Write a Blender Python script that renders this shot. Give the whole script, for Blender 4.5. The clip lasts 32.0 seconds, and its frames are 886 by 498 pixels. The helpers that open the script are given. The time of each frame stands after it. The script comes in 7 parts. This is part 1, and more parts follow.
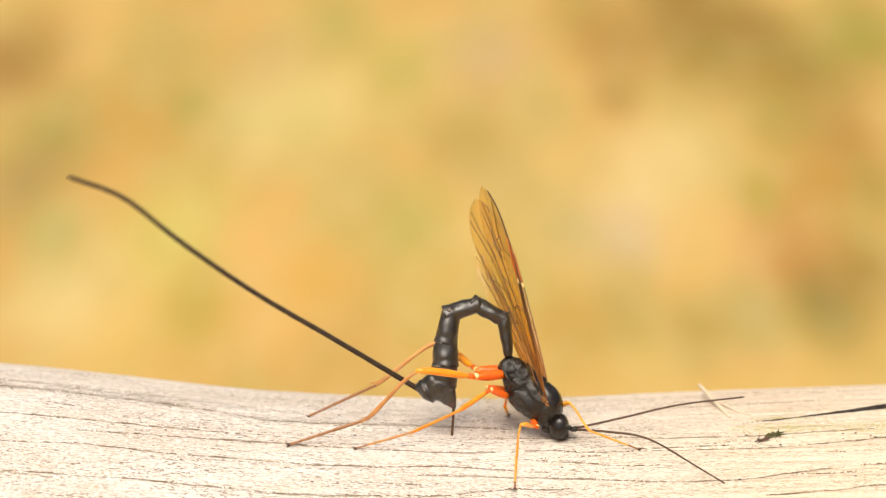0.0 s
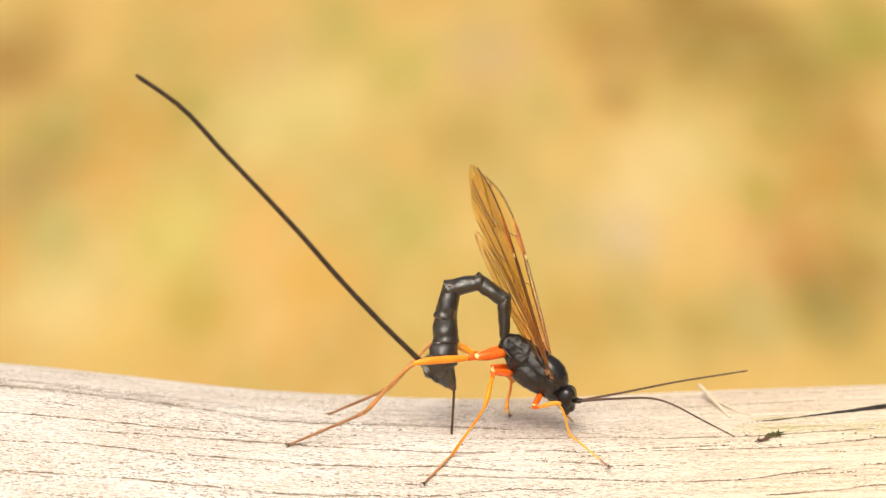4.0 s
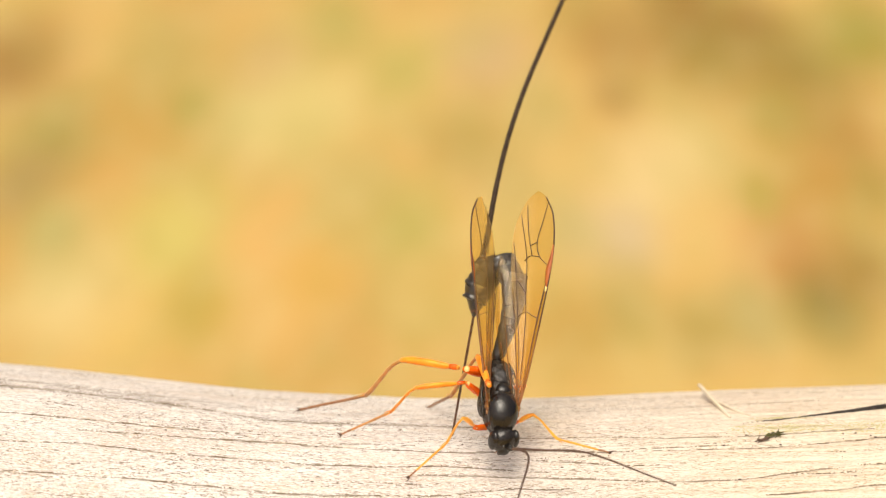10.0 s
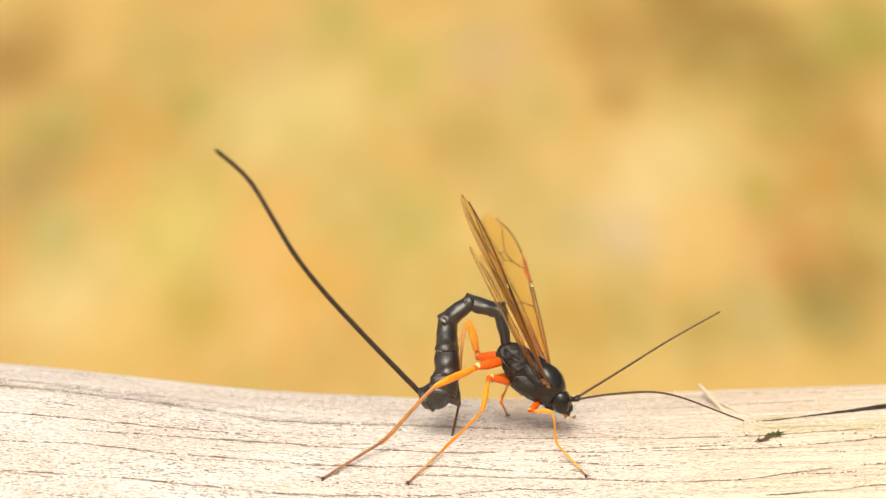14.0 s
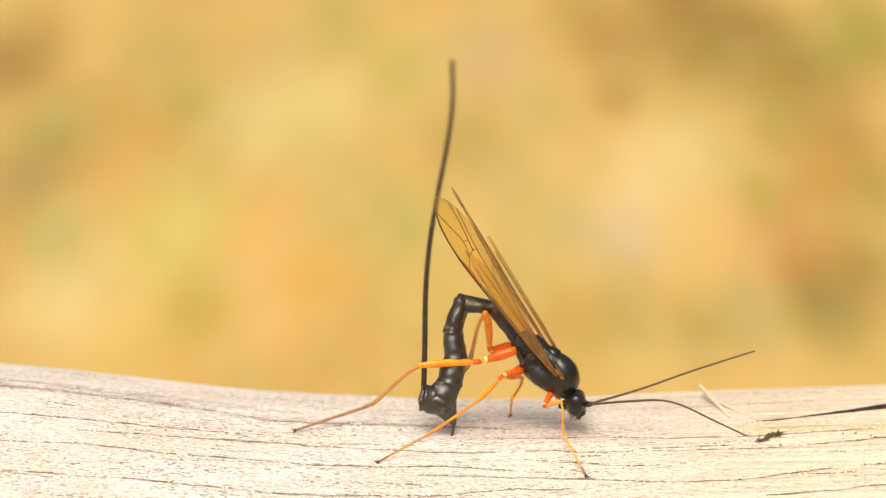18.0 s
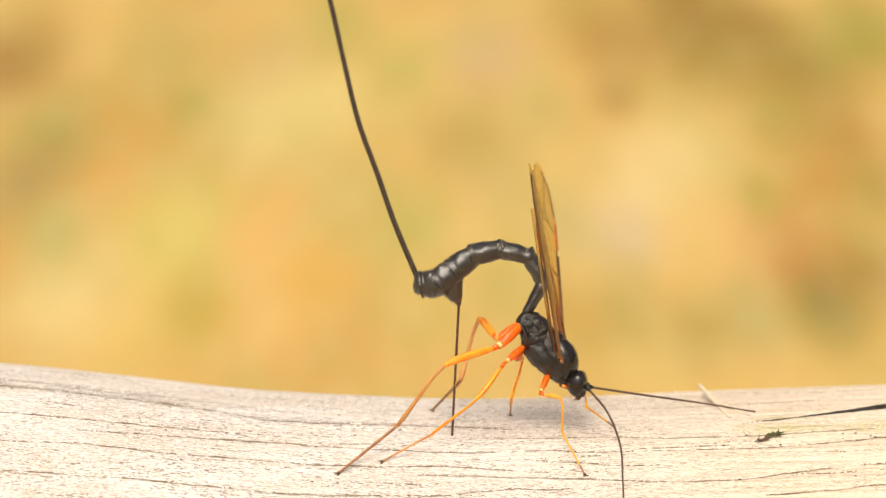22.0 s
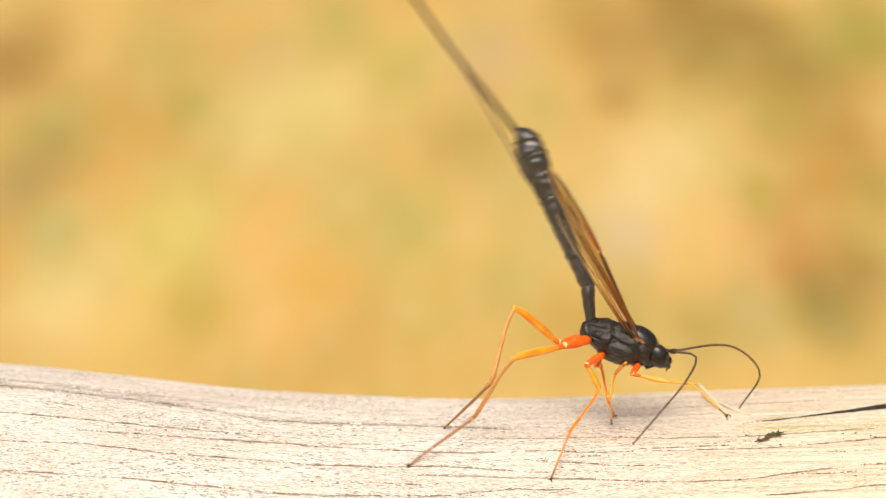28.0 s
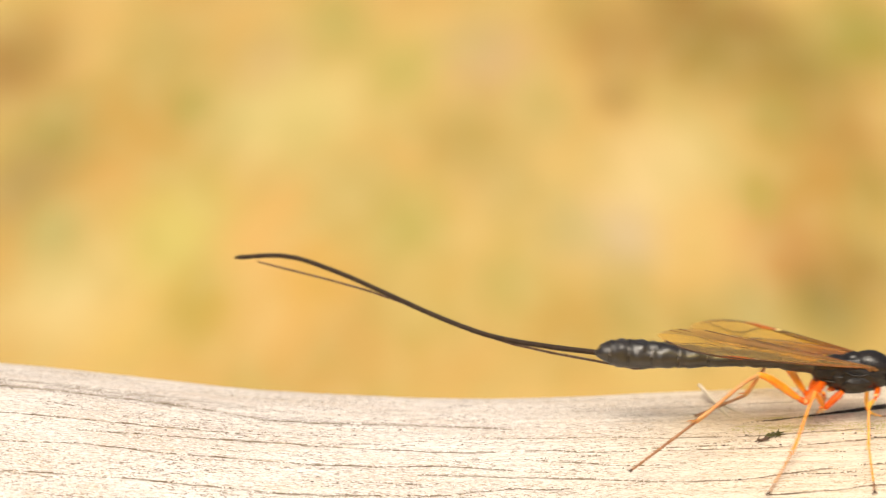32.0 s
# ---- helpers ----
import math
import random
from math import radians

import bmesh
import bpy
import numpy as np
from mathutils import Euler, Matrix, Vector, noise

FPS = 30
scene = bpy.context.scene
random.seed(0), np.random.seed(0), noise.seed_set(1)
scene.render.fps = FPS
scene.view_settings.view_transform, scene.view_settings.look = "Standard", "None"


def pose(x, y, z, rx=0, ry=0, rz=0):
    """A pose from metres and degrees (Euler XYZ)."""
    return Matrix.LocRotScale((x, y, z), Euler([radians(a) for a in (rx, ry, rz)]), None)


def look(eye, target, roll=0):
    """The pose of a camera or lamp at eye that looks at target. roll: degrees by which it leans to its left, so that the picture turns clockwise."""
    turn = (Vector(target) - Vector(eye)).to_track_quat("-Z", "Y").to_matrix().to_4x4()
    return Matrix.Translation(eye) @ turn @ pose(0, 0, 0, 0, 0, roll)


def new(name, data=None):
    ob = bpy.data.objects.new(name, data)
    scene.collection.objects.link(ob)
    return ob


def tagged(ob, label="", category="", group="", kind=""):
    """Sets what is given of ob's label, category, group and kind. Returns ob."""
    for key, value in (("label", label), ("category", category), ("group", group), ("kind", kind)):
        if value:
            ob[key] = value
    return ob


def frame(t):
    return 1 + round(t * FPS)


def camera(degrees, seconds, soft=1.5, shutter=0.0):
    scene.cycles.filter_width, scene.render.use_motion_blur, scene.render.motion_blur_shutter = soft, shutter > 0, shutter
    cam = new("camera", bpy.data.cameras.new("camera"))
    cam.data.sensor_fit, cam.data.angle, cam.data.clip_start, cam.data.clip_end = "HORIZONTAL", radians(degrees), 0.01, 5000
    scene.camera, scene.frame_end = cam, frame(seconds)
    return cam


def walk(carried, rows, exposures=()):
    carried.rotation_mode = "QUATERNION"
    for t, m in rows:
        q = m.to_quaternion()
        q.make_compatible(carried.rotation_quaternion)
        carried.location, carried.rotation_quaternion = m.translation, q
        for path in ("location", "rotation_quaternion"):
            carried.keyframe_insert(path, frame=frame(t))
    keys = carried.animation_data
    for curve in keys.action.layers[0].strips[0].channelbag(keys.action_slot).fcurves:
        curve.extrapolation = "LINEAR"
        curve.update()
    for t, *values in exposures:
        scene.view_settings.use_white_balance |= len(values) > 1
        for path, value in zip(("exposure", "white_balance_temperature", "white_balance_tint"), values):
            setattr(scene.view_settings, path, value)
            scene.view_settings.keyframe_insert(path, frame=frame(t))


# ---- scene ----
MM = 0.001

# ---- camera: a macro lens on a tripod, held still ----
cam = camera(14.0, 32.0, soft=1.2, shutter=0.75)
cam.data.dof.use_dof, cam.data.dof.focus_distance, cam.data.dof.aperture_fstop = True, 0.3005, 28.0
EYE = pose(-0.76552 * MM, -277.3221 * MM, 129.12592 * MM, 68.0, 0, 0)
walk(cam, [(0.0, EYE), (32.0, EYE)], exposures=[(0.0, 0.36, 6700, 3.5), (32.0, 0.36, 6700, 3.5)])

# ---- light: bright hazy day, soft high sun ----
world = bpy.data.worlds.new("sky")
scene.world = world
world.use_nodes = True
sky = world.node_tree.nodes.new("ShaderNodeTexSky")
sky.sky_type, sky.sun_disc = "NISHITA", False
sky.sun_elevation, sky.sun_rotation = radians(66), radians(195)
sky.air_density, sky.dust_density, sky.ozone_density = 0.3, 8.5, 0.0
world.node_tree.links.new(sky.outputs[0], world.node_tree.nodes["Background"].inputs[0])
world.node_tree.nodes["Background"].inputs[1].default_value = 0.14
sun = new("sun", bpy.data.lights.new("sun", "SUN"))
sun.data.energy, sun.data.angle, sun.data.color = 0.95, radians(55), (1.0, 0.94, 0.84)
sun.matrix_world = look((-0.11, -0.39, 0.91), (0, 0, 0))


# ---- materials ----
class Mat:
    """A small builder for node materials."""

    def __init__(self, name, **inputs):
        self.m = bpy.data.materials.new(name)
        self.m.use_nodes = True
        self.t = self.m.node_tree
        self.b = self.t.nodes["Principled BSDF"]
        for key, value in inputs.items():
            self.b.inputs[key.replace("_", " ")].default_value = value

    def n(self, kind, operation=""):
        node = self.t.nodes.new("ShaderNode" + kind)
        if operation:
            node.operation = operation
        return node

    def put(self, socket, value):
        if isinstance(value, bpy.types.NodeSocket):
            self.t.links.new(value, socket)
        else:
            socket.default_value = value

    def coords(self, sx=1, sy=1, sz=1):
        m = self.n("Mapping")
        self.t.links.new(self.n("TexCoord").outputs["Object"], m.inputs[0])
        m.inputs["Scale"].default_value = (sx, sy, sz)
        return m.outputs[0]

    def noise(self, at, scale, detail=4, rough=0.55):
        x = self.n("TexNoise")
        self.put(x.inputs["Vector"], at)
        x.inputs["Scale"].default_value, x.inputs["Detail"].default_value, x.inputs["Roughness"].default_value = scale, detail, rough
        return x.outputs[0]

    def ramp(self, fac, low, high):
        x = self.n("MapRange")
        x.interpolation_type = "SMOOTHSTEP"
        self.put(x.inputs[0], fac)
        x.inputs[1].default_value, x.inputs[2].default_value = low, high
        return x.outputs[0]

    def math(self, op, a, b=0.0):
        x = self.n("Math", operation=op)
        self.put(x.inputs[0], a)
        self.put(x.inputs[1], b)
        return x.outputs[0]

    def mix(self, fac, a, b):
        x = self.n("Mix")
        x.data_type = "RGBA"
        self.put(x.inputs[0], fac)
        self.put(x.inputs[6], a)
        self.put(x.inputs[7], b)
        return x.outputs[2]

    def bump(self, height, strength, distance):
        x = self.n("Bump")
        self.put(x.inputs["Height"], height)
        x.inputs["Strength"].default_value, x.inputs["Distance"].default_value = strength, distance
        self.put(self.b.inputs["Normal"], x.outputs[0])

    def base(self, c):
        self.put(self.b.inputs["Base Color"], c)


def rgb(r, g, b):
    return (r, g, b, 1.0)


def chitin(name, dark, light, rough, scale, relief, gloss=0.5, skin_depth=0.0):
    """Hard insect skin: two tones, fine pits, a clear gloss."""
    m = Mat(name, Roughness=rough)
    at = m.coords()
    big, fine = m.noise(at, scale * 0.25), m.noise(at, scale, 6, 0.65)
    m.base(m.mix(m.ramp(big, 0.3, 0.7), rgb(*dark), rgb(*light)))
    m.put(m.b.inputs["Roughness"], m.math("ADD", m.math("MULTIPLY", fine, 0.25), rough - 0.12))
    m.b.inputs["Specular IOR Level"].default_value = gloss
    if skin_depth:
        m.b.inputs["Subsurface Weight"].default_value = 0.45
        m.b.inputs["Subsurface Radius"].default_value = (1.0, 0.45, 0.15)
        m.b.inputs["Subsurface Scale"].default_value = skin_depth * MM
    m.bump(fine, relief, 0.10 * MM)
    return m.m


BLACK = chitin("black_chitin", (0.010, 0.008, 0.0065), (0.02, 0.0155, 0.012), 0.15, 2400, 0.3, 0.5)
PITTED = chitin("pitted_black_chitin", (0.009, 0.0065, 0.005), (0.018, 0.0125, 0.009), 0.15, 4300, 0.85, 0.6)
ABDOMEN = chitin("abdomen_chitin", (0.016, 0.0125, 0.0095), (0.036, 0.028, 0.021), 0.31, 1800, 0.45, 0.9)
EYE_BLACK = chitin("eye_chitin", (0.01, 0.008, 0.007), (0.018, 0.014, 0.012), 0.16, 5000, 0.12)
RIM = chitin("pale_rim", (0.16, 0.13, 0.10), (0.42, 0.37, 0.31), 0.3, 6000, 0.3)
KEEL = chitin("red_brown_keel", (0.06, 0.02, 0.010), (0.16, 0.075, 0.05), 0.3, 3500, 0.4, 0.6)
SKIN = chitin("brown_joint_skin", (0.06, 0.042, 0.03), (0.15, 0.11, 0.085), 0.25, 2600, 0.6, 0.8)
ORANGE_RED = chitin("orange_red_chitin", (0.78, 0.095, 0.006), (0.90, 0.17, 0.012), 0.24, 2400, 0.25, 0.5, 0.5)
ORANGE = chitin("orange_chitin", (0.92, 0.27, 0.012), (0.97, 0.36, 0.025), 0.32, 2400, 0.25, 0.5, 0.5)
AMBER = chitin("amber_chitin", (0.85, 0.34, 0.03), (0.93, 0.44, 0.06), 0.36, 2400, 0.25, 0.5, 0.4)
SOCKET = chitin("brown_amber_chitin", (0.12, 0.04, 0.01), (0.38, 0.17, 0.04), 0.25, 9000, 0.9)
PALE = chitin("pale_yellow_joint", (0.78, 0.55, 0.16), (0.88, 0.68, 0.28), 0.4, 2400, 0.2)
BROWN = chitin("brown_chitin", (0.26, 0.11, 0.04), (0.37, 0.175, 0.075), 0.45, 3000, 0.4)
TAN = chitin("tan_chitin", (0.50, 0.225, 0.065), (0.61, 0.31, 0.105), 0.4, 2600, 0.3, 0.5, 0.3)
DARK_BROWN = chitin("dark_brown_chitin", (0.055, 0.026, 0.015), (0.095, 0.045, 0.022), 0.42, 3000, 0.4)
FEELER = chitin("brown_feeler_chitin", (0.07, 0.038, 0.024), (0.13, 0.075, 0.048), 0.5, 3000, 0.4, 0.3)
SHEATH = chitin("sheath_chitin", (0.026, 0.014, 0.008), (0.042, 0.024, 0.013), 0.5, 5200, 0.6, 0.2)
NEEDLE = chitin("needle_chitin", (0.06, 0.024, 0.01), (0.11, 0.045, 0.018), 0.28, 3000, 0.2)
def vein_skin():
    """Wing veins: orange-brown at the root, nearly black-brown towards the tip."""
    m = Mat("wing_vein", Roughness=0.5)
    at = m.coords()
    length = m.n("SeparateXYZ")
    m.put(length.inputs[0], at)
    far = m.ramp(m.math("ADD", length.outputs[0], m.math("MULTIPLY", m.noise(at, 900, 2), 3 * MM)), 3 * MM, 11 * MM)
    m.base(m.mix(far, rgb(0.24, 0.08, 0.012), rgb(0.06, 0.022, 0.007)))
    return m.m


VEIN = vein_skin()
STIGMA = chitin("orange_brown_stigma", (0.30, 0.065, 0.006), (0.42, 0.11, 0.012), 0.35, 2400, 0.2)


def membrane(name, tint, tip, body, share):
    """Thin amber film, paler towards its end: lets light through, scatters a little, and mirrors the sky at a slant."""
    m = Mat(name, Roughness=0.5)
    m.b.inputs["Specular IOR Level"].default_value = 0.0
    at = m.coords()
    m.base(m.mix(m.ramp(m.noise(at, 700, 3), 0.3, 0.7), rgb(*body), rgb(*[min(1.0, c * 1.3) for c in body])))
    length = m.n("SeparateXYZ")
    m.put(length.inputs[0], at)
    outer = m.ramp(m.math("ADD", length.outputs[0], m.math("MULTIPLY", m.noise(at, 400, 2), 4 * MM)), 5 * MM, 16 * MM)
    clear = m.n("BsdfTransparent")
    near = m.ramp(length.outputs[0], 7 * MM, 0.5 * MM)
    m.put(clear.inputs[0], m.mix(m.math("MULTIPLY", near, 0.8), m.mix(outer, rgb(*tint), rgb(*tip)), rgb(tint[0] * 0.82, tint[1] * 0.62, tint[2] * 0.35)))
    film = m.n("MixShader")
    m.put(film.inputs[0], m.math("ADD", share - 0.04, m.math("MULTIPLY", m.noise(at, 1500, 4), 0.08)))
    m.t.links.new(clear.outputs[0], film.inputs[1])
    m.t.links.new(m.b.outputs[0], film.inputs[2])
    wrinkle = m.n("Bump")
    m.put(wrinkle.inputs["Height"], m.noise(m.coords(0.35, 1, 1), 1300, 3))
    wrinkle.inputs["Strength"].default_value, wrinkle.inputs["Distance"].default_value = 0.5, 0.15 * MM
    gloss = m.n("BsdfGlossy")
    gloss.inputs["Roughness"].default_value = 0.32
    m.put(gloss.inputs["Normal"], wrinkle.outputs[0])
    slant = m.n("LayerWeight")
    slant.inputs["Blend"].default_value = 0.5
    skin = m.n("MixShader")
    m.put(skin.inputs[0], m.math("ADD", 0.03, m.math("MULTIPLY", m.math("POWER", slant.outputs["Facing"], 2.5), 0.38)))
    m.t.links.new(film.outputs[0], skin.inputs[1])
    m.t.links.new(gloss.outputs[0], skin.inputs[2])
    m.t.links.new(skin.outputs[0], m.t.nodes["Material Output"].inputs[0])
    return m.m


FILM = membrane("amber_wing_film", (0.83, 0.57, 0.11), (0.88, 0.73, 0.35), (0.66, 0.40, 0.12), 0.17)
FILM_PALE = membrane("pale_wing_film", (0.92, 0.72, 0.34), (0.95, 0.84, 0.60), (0.60, 0.42, 0.22), 0.06)


def weathered_wood(name, tone=None, share=0.0):
    """Sun-bleached bare wood: grain along the log and grey streaks; with a tone, overgrown, soiled or darkened as if in
    shade.
    """
    m = Mat(name, Roughness=0.8)
    grain = m.noise(m.coords(24, 2600, 2600), 1.0, 6, 0.7)
    fibre = m.noise(m.coords(150, 5600, 5600), 1.0, 4, 0.7)
    cloud = m.noise(m.coords(55, 190, 190), 1.0, 5, 0.6)
    tick = m.noise(m.coords(1300, 6800, 6800), 1.0, 4, 0.65)
    grit = m.noise(m.coords(2800, 9500, 9500), 1.0, 3, 0.65)
    streak = m.noise(m.coords(14, 800, 800), 1.0, 5, 0.65)
    worn = m.ramp(m.noise(m.coords(110, 420, 420), 1.0, 4, 0.6), 0.40, 0.64)
    c = m.mix(m.ramp(cloud, 0.34, 0.62), rgb(0.575, 0.487, 0.408), rgb(0.738, 0.68, 0.62))
    c = m.mix(m.math("MULTIPLY", m.ramp(grain, 0.50, 0.62), 0.42), c, rgb(0.56, 0.40, 0.23))
    c = m.mix(m.math("MULTIPLY", m.ramp(streak, 0.56, 0.69), 0.30), c, rgb(0.46, 0.38, 0.30))
    c = m.mix(m.math("MULTIPLY", m.ramp(fibre, 0.54, 0.66), m.math("ADD", 0.14, m.math("MULTIPLY", worn, 0.45))), c, rgb(0.40, 0.29, 0.18))
    c = m.mix(m.math("MULTIPLY", m.ramp(tick, 0.50, 0.56), m.math("ADD", 0.45, m.math("MULTIPLY", worn, 0.55))), c, rgb(0.15, 0.10, 0.065))
    c = m.mix(m.math("MULTIPLY", m.ramp(grit, 0.49, 0.55), 0.78), c, rgb(0.79, 0.745, 0.697))
    place = m.n("SeparateXYZ")
    m.put(place.inputs[0], m.coords())
    yellowed = m.math("MULTIPLY", m.ramp(m.math("ADD", place.outputs[0], m.math("MULTIPLY", cloud, 20 * MM)), 8 * MM, 42 * MM), 0.52)
    c = m.mix(yellowed, c, m.mix(m.ramp(grain, 0.4, 0.6), rgb(0.74, 0.60, 0.40), rgb(0.54, 0.39, 0.22)))
    if tone:
        c = m.mix(m.math("ADD", share, m.math("MULTIPLY", m.ramp(fibre, 0.4, 0.6), 1 - share)), c, rgb(*tone))
    m.base(c)
    h = m.math("ADD", m.math("ADD", m.math("MULTIPLY", grain, -0.6), m.math("MULTIPLY", fibre, -0.6)), m.math("MULTIPLY", tick, -0.6))
    m.bump(h, 0.8, 0.12 * MM)
    return m.m


WOOD = weathered_wood("weathered_wood")
SOIL_AND_SHADE = weathered_wood("soil_and_shade_crack", (0.14, 0.095, 0.05), 0.5)
# near-black tone: the shade inside the open split, put into the colour
SPLIT_SHADE = weathered_wood("wood_in_split_shade", (0.02, 0.014, 0.01), 0.95)
GREYED = weathered_wood("grey_weathered_stain", (0.30, 0.245, 0.20), 0.45)
MOSSY = weathered_wood("yellow_green_algae", (0.36, 0.33, 0.06), 0.3)
STRAW = chitin("dry_straw", (0.60, 0.49, 0.35), (0.70, 0.61, 0.47), 0.7, 900, 0.4)
MOSS = chitin("olive_moss", (0.06, 0.055, 0.012), (0.14, 0.13, 0.03), 0.85, 1500, 0.6)


def dry_meadow():
    """Dry grass far out of focus: soft patches of straw, ochre and olive."""
    m = Mat("dry_meadow", Roughness=0.95)
    place = m.n("NewGeometry").outputs["Position"]
    wide = m.noise(m.coords(14, 6, 1), 1.0, 2)
    c = [m.mix(m.ramp(wide, 0.35, 0.65), rgb(0.42, 0.26, 0.065), rgb(0.52, 0.34, 0.10))]

    def patch(x, y, r, red, green, blue, share=0.95):
        """A soft-edged patch about (x, y); it lies long towards the far side, as tufts do."""
        v = m.n("VectorMath", operation="SUBTRACT")
        m.put(v.inputs[0], place)
        v.inputs[1].default_value = (x, y, 0)
        s = m.n("VectorMath", operation="MULTIPLY")
        m.put(s.inputs[0], v.outputs[0])
        s.inputs[1].default_value = (1, 0.36, 0)
        d = m.n("VectorMath", operation="LENGTH")
        m.put(d.inputs[0], s.outputs[0])
        near = m.math("MULTIPLY", m.ramp(d.outputs["Value"], r * 1.0, 0.0), share)
        c[0] = m.mix(near, c[0], rgb(red * 0.53, green * 0.535, blue * 0.50))

    patch(-0.074, 0.303, 0.016, 0.469, 0.253, 0.051)
    patch(-0.062, 0.268, 0.012, 0.462, 0.342, 0.074)
    patch(-0.051, 0.277, 0.014, 0.747, 0.453, 0.103)
    patch(-0.048, 0.307, 0.014, 0.704, 0.495, 0.141)
    patch(-0.042, 0.280, 0.006, 0.526, 0.415, 0.083)
    patch(-0.031, 0.275, 0.014, 0.909, 0.714, 0.273)
    patch(-0.029, 0.303, 0.011, 0.802, 0.540, 0.213)
    patch(-0.022, 0.280, 0.016, 0.909, 0.714, 0.254)
    patch(-0.019, 0.322, 0.011, 0.615, 0.486, 0.114)
    patch(0.007, 0.306, 0.014, 0.802, 0.540, 0.254)
    patch(0.003, 0.267, 0.013, 0.624, 0.399, 0.094)
    patch(-0.008, 0.300, 0.011, 0.704, 0.550, 0.141)
    patch(0.024, 0.329, 0.011, 0.587, 0.364, 0.066)
    patch(0.015, 0.277, 0.011, 0.747, 0.540, 0.172)
    patch(0.045, 0.318, 0.019, 0.369, 0.227, 0.023)
    patch(0.041, 0.335, 0.011, 0.424, 0.227, 0.027)
    patch(0.029, 0.313, 0.011, 0.570, 0.316, 0.074)
    patch(0.028, 0.286, 0.007, 0.551, 0.323, 0.083)
    patch(0.038, 0.258, 0.014, 0.961, 0.714, 0.288)
    patch(0.054, 0.321, 0.009, 0.410, 0.194, 0.024)
    patch(0.060, 0.300, 0.015, 0.403, 0.248, 0.031)
    patch(0.072, 0.319, 0.013, 0.417, 0.336, 0.031)
    patch(0.054, 0.276, 0.010, 0.526, 0.377, 0.066)
    patch(0.063, 0.265, 0.010, 0.579, 0.316, 0.062)
    patch(-0.066, 0.245, 0.010, 0.535, 0.364, 0.114)
    patch(-0.050, 0.250, 0.008, 0.825, 0.453, 0.103)
    patch(-0.040, 0.223, 0.016, 0.861, 0.702, 0.186)
    patch(-0.055, 0.201, 0.013, 1.040, 0.783, 0.330)
    patch(-0.027, 0.220, 0.013, 0.999, 0.598, 0.186)
    patch(-0.036, 0.195, 0.010, 0.747, 0.495, 0.094)
    patch(-0.059, 0.225, 0.008, 0.644, 0.540, 0.177)
    patch(-0.024, 0.192, 0.009, 0.987, 0.598, 0.186)
    patch(-0.045, 0.187, 0.009, 0.961, 0.639, 0.186)
    patch(-0.019, 0.207, 0.009, 0.923, 0.540, 0.121)
    patch(-0.006, 0.227, 0.012, 0.663, 0.540, 0.136)
    patch(-0.015, 0.244, 0.010, 0.747, 0.559, 0.172)
    patch(0.009, 0.205, 0.011, 0.704, 0.531, 0.145)
    patch(0.019, 0.227, 0.010, 0.802, 0.598, 0.249)
    patch(-0.004, 0.197, 0.010, 0.790, 0.540, 0.141)
    patch(0.009, 0.246, 0.011, 0.747, 0.522, 0.172)
    patch(0.031, 0.243, 0.014, 1.067, 0.783, 0.361)
    patch(0.027, 0.223, 0.009, 0.861, 0.648, 0.361)
    patch(0.040, 0.222, 0.013, 1.067, 0.660, 0.225)
    patch(0.050, 0.218, 0.013, 0.673, 0.336, 0.083)
    patch(0.048, 0.240, 0.006, 0.570, 0.430, 0.072)
    patch(0.058, 0.246, 0.010, 0.673, 0.371, 0.072)
    patch(0.043, 0.193, 0.009, 0.694, 0.504, 0.192)
    patch(0.054, 0.196, 0.009, 0.296, 0.194, 0.023)
    patch(0.061, 0.209, 0.009, 0.469, 0.286, 0.051)
    patch(0.025, 0.196, 0.009, 0.624, 0.453, 0.121)
    patch(0.017, 0.187, 0.009, 0.704, 0.437, 0.094)
    patch(0.035, 0.187, 0.009, 0.624, 0.422, 0.107)
    patch(0.066, 0.244, 0.007, 0.542, 0.342, 0.062)
    for sx, sy, low, high, share, tone in ((60, 24, 0.45, 0.72, 0.16, rgb(0.27, 0.25, 0.05)), (85, 34, 0.50, 0.75, 0.16, rgb(0.56, 0.42, 0.16)), (150, 50, 0.46, 0.68, 0.16, rgb(0.30, 0.26, 0.06)), (210, 70, 0.48, 0.70, 0.10, rgb(0.58, 0.46, 0.20))):
        c[0] = m.mix(m.math("MULTIPLY", m.ramp(m.noise(m.coords(sx, sy, 1), 1.0, 0), low, high), share), c[0], tone)
    m.base(c[0])
    return m.m


MEADOW = dry_meadow()


# ---- mesh helpers ----
def part(name, bm, material, parent=None, label="", smooth=True):
    me = bpy.data.meshes.new(name)
    if smooth:
        for f in bm.faces:
            f.smooth = True
    bm.to_mesh(me)
    bm.free()
    me.materials.append(material)
    ob = new(name, me)
    ob.parent = parent
    return tagged(ob, label)


def ring_loft(rows, n=16, bm=None):
    """Closed tube along x. Rows: x, half width, half height, and the centre's z and y, all in mm."""
    bm = bm or bmesh.new()
    loops = []
    for row in rows:
        x, ry, rz, zc, yc = (*row, 0, 0)[:5]
        loops.append([bm.verts.new((x * MM, (yc + ry * math.cos(a)) * MM, (zc + rz * math.sin(a)) * MM))
                      for a in (2 * math.pi * i / n for i in range(n))])
    for a, b in zip(loops, loops[1:]):
        for i in range(n):
            bm.faces.new((a[i], b[i], b[(i + 1) % n], a[(i + 1) % n]))
    bm.faces.new(loops[0])
    bm.faces.new(loops[-1][::-1])
    bmesh.ops.recalc_face_normals(bm, faces=bm.faces)
    return bm


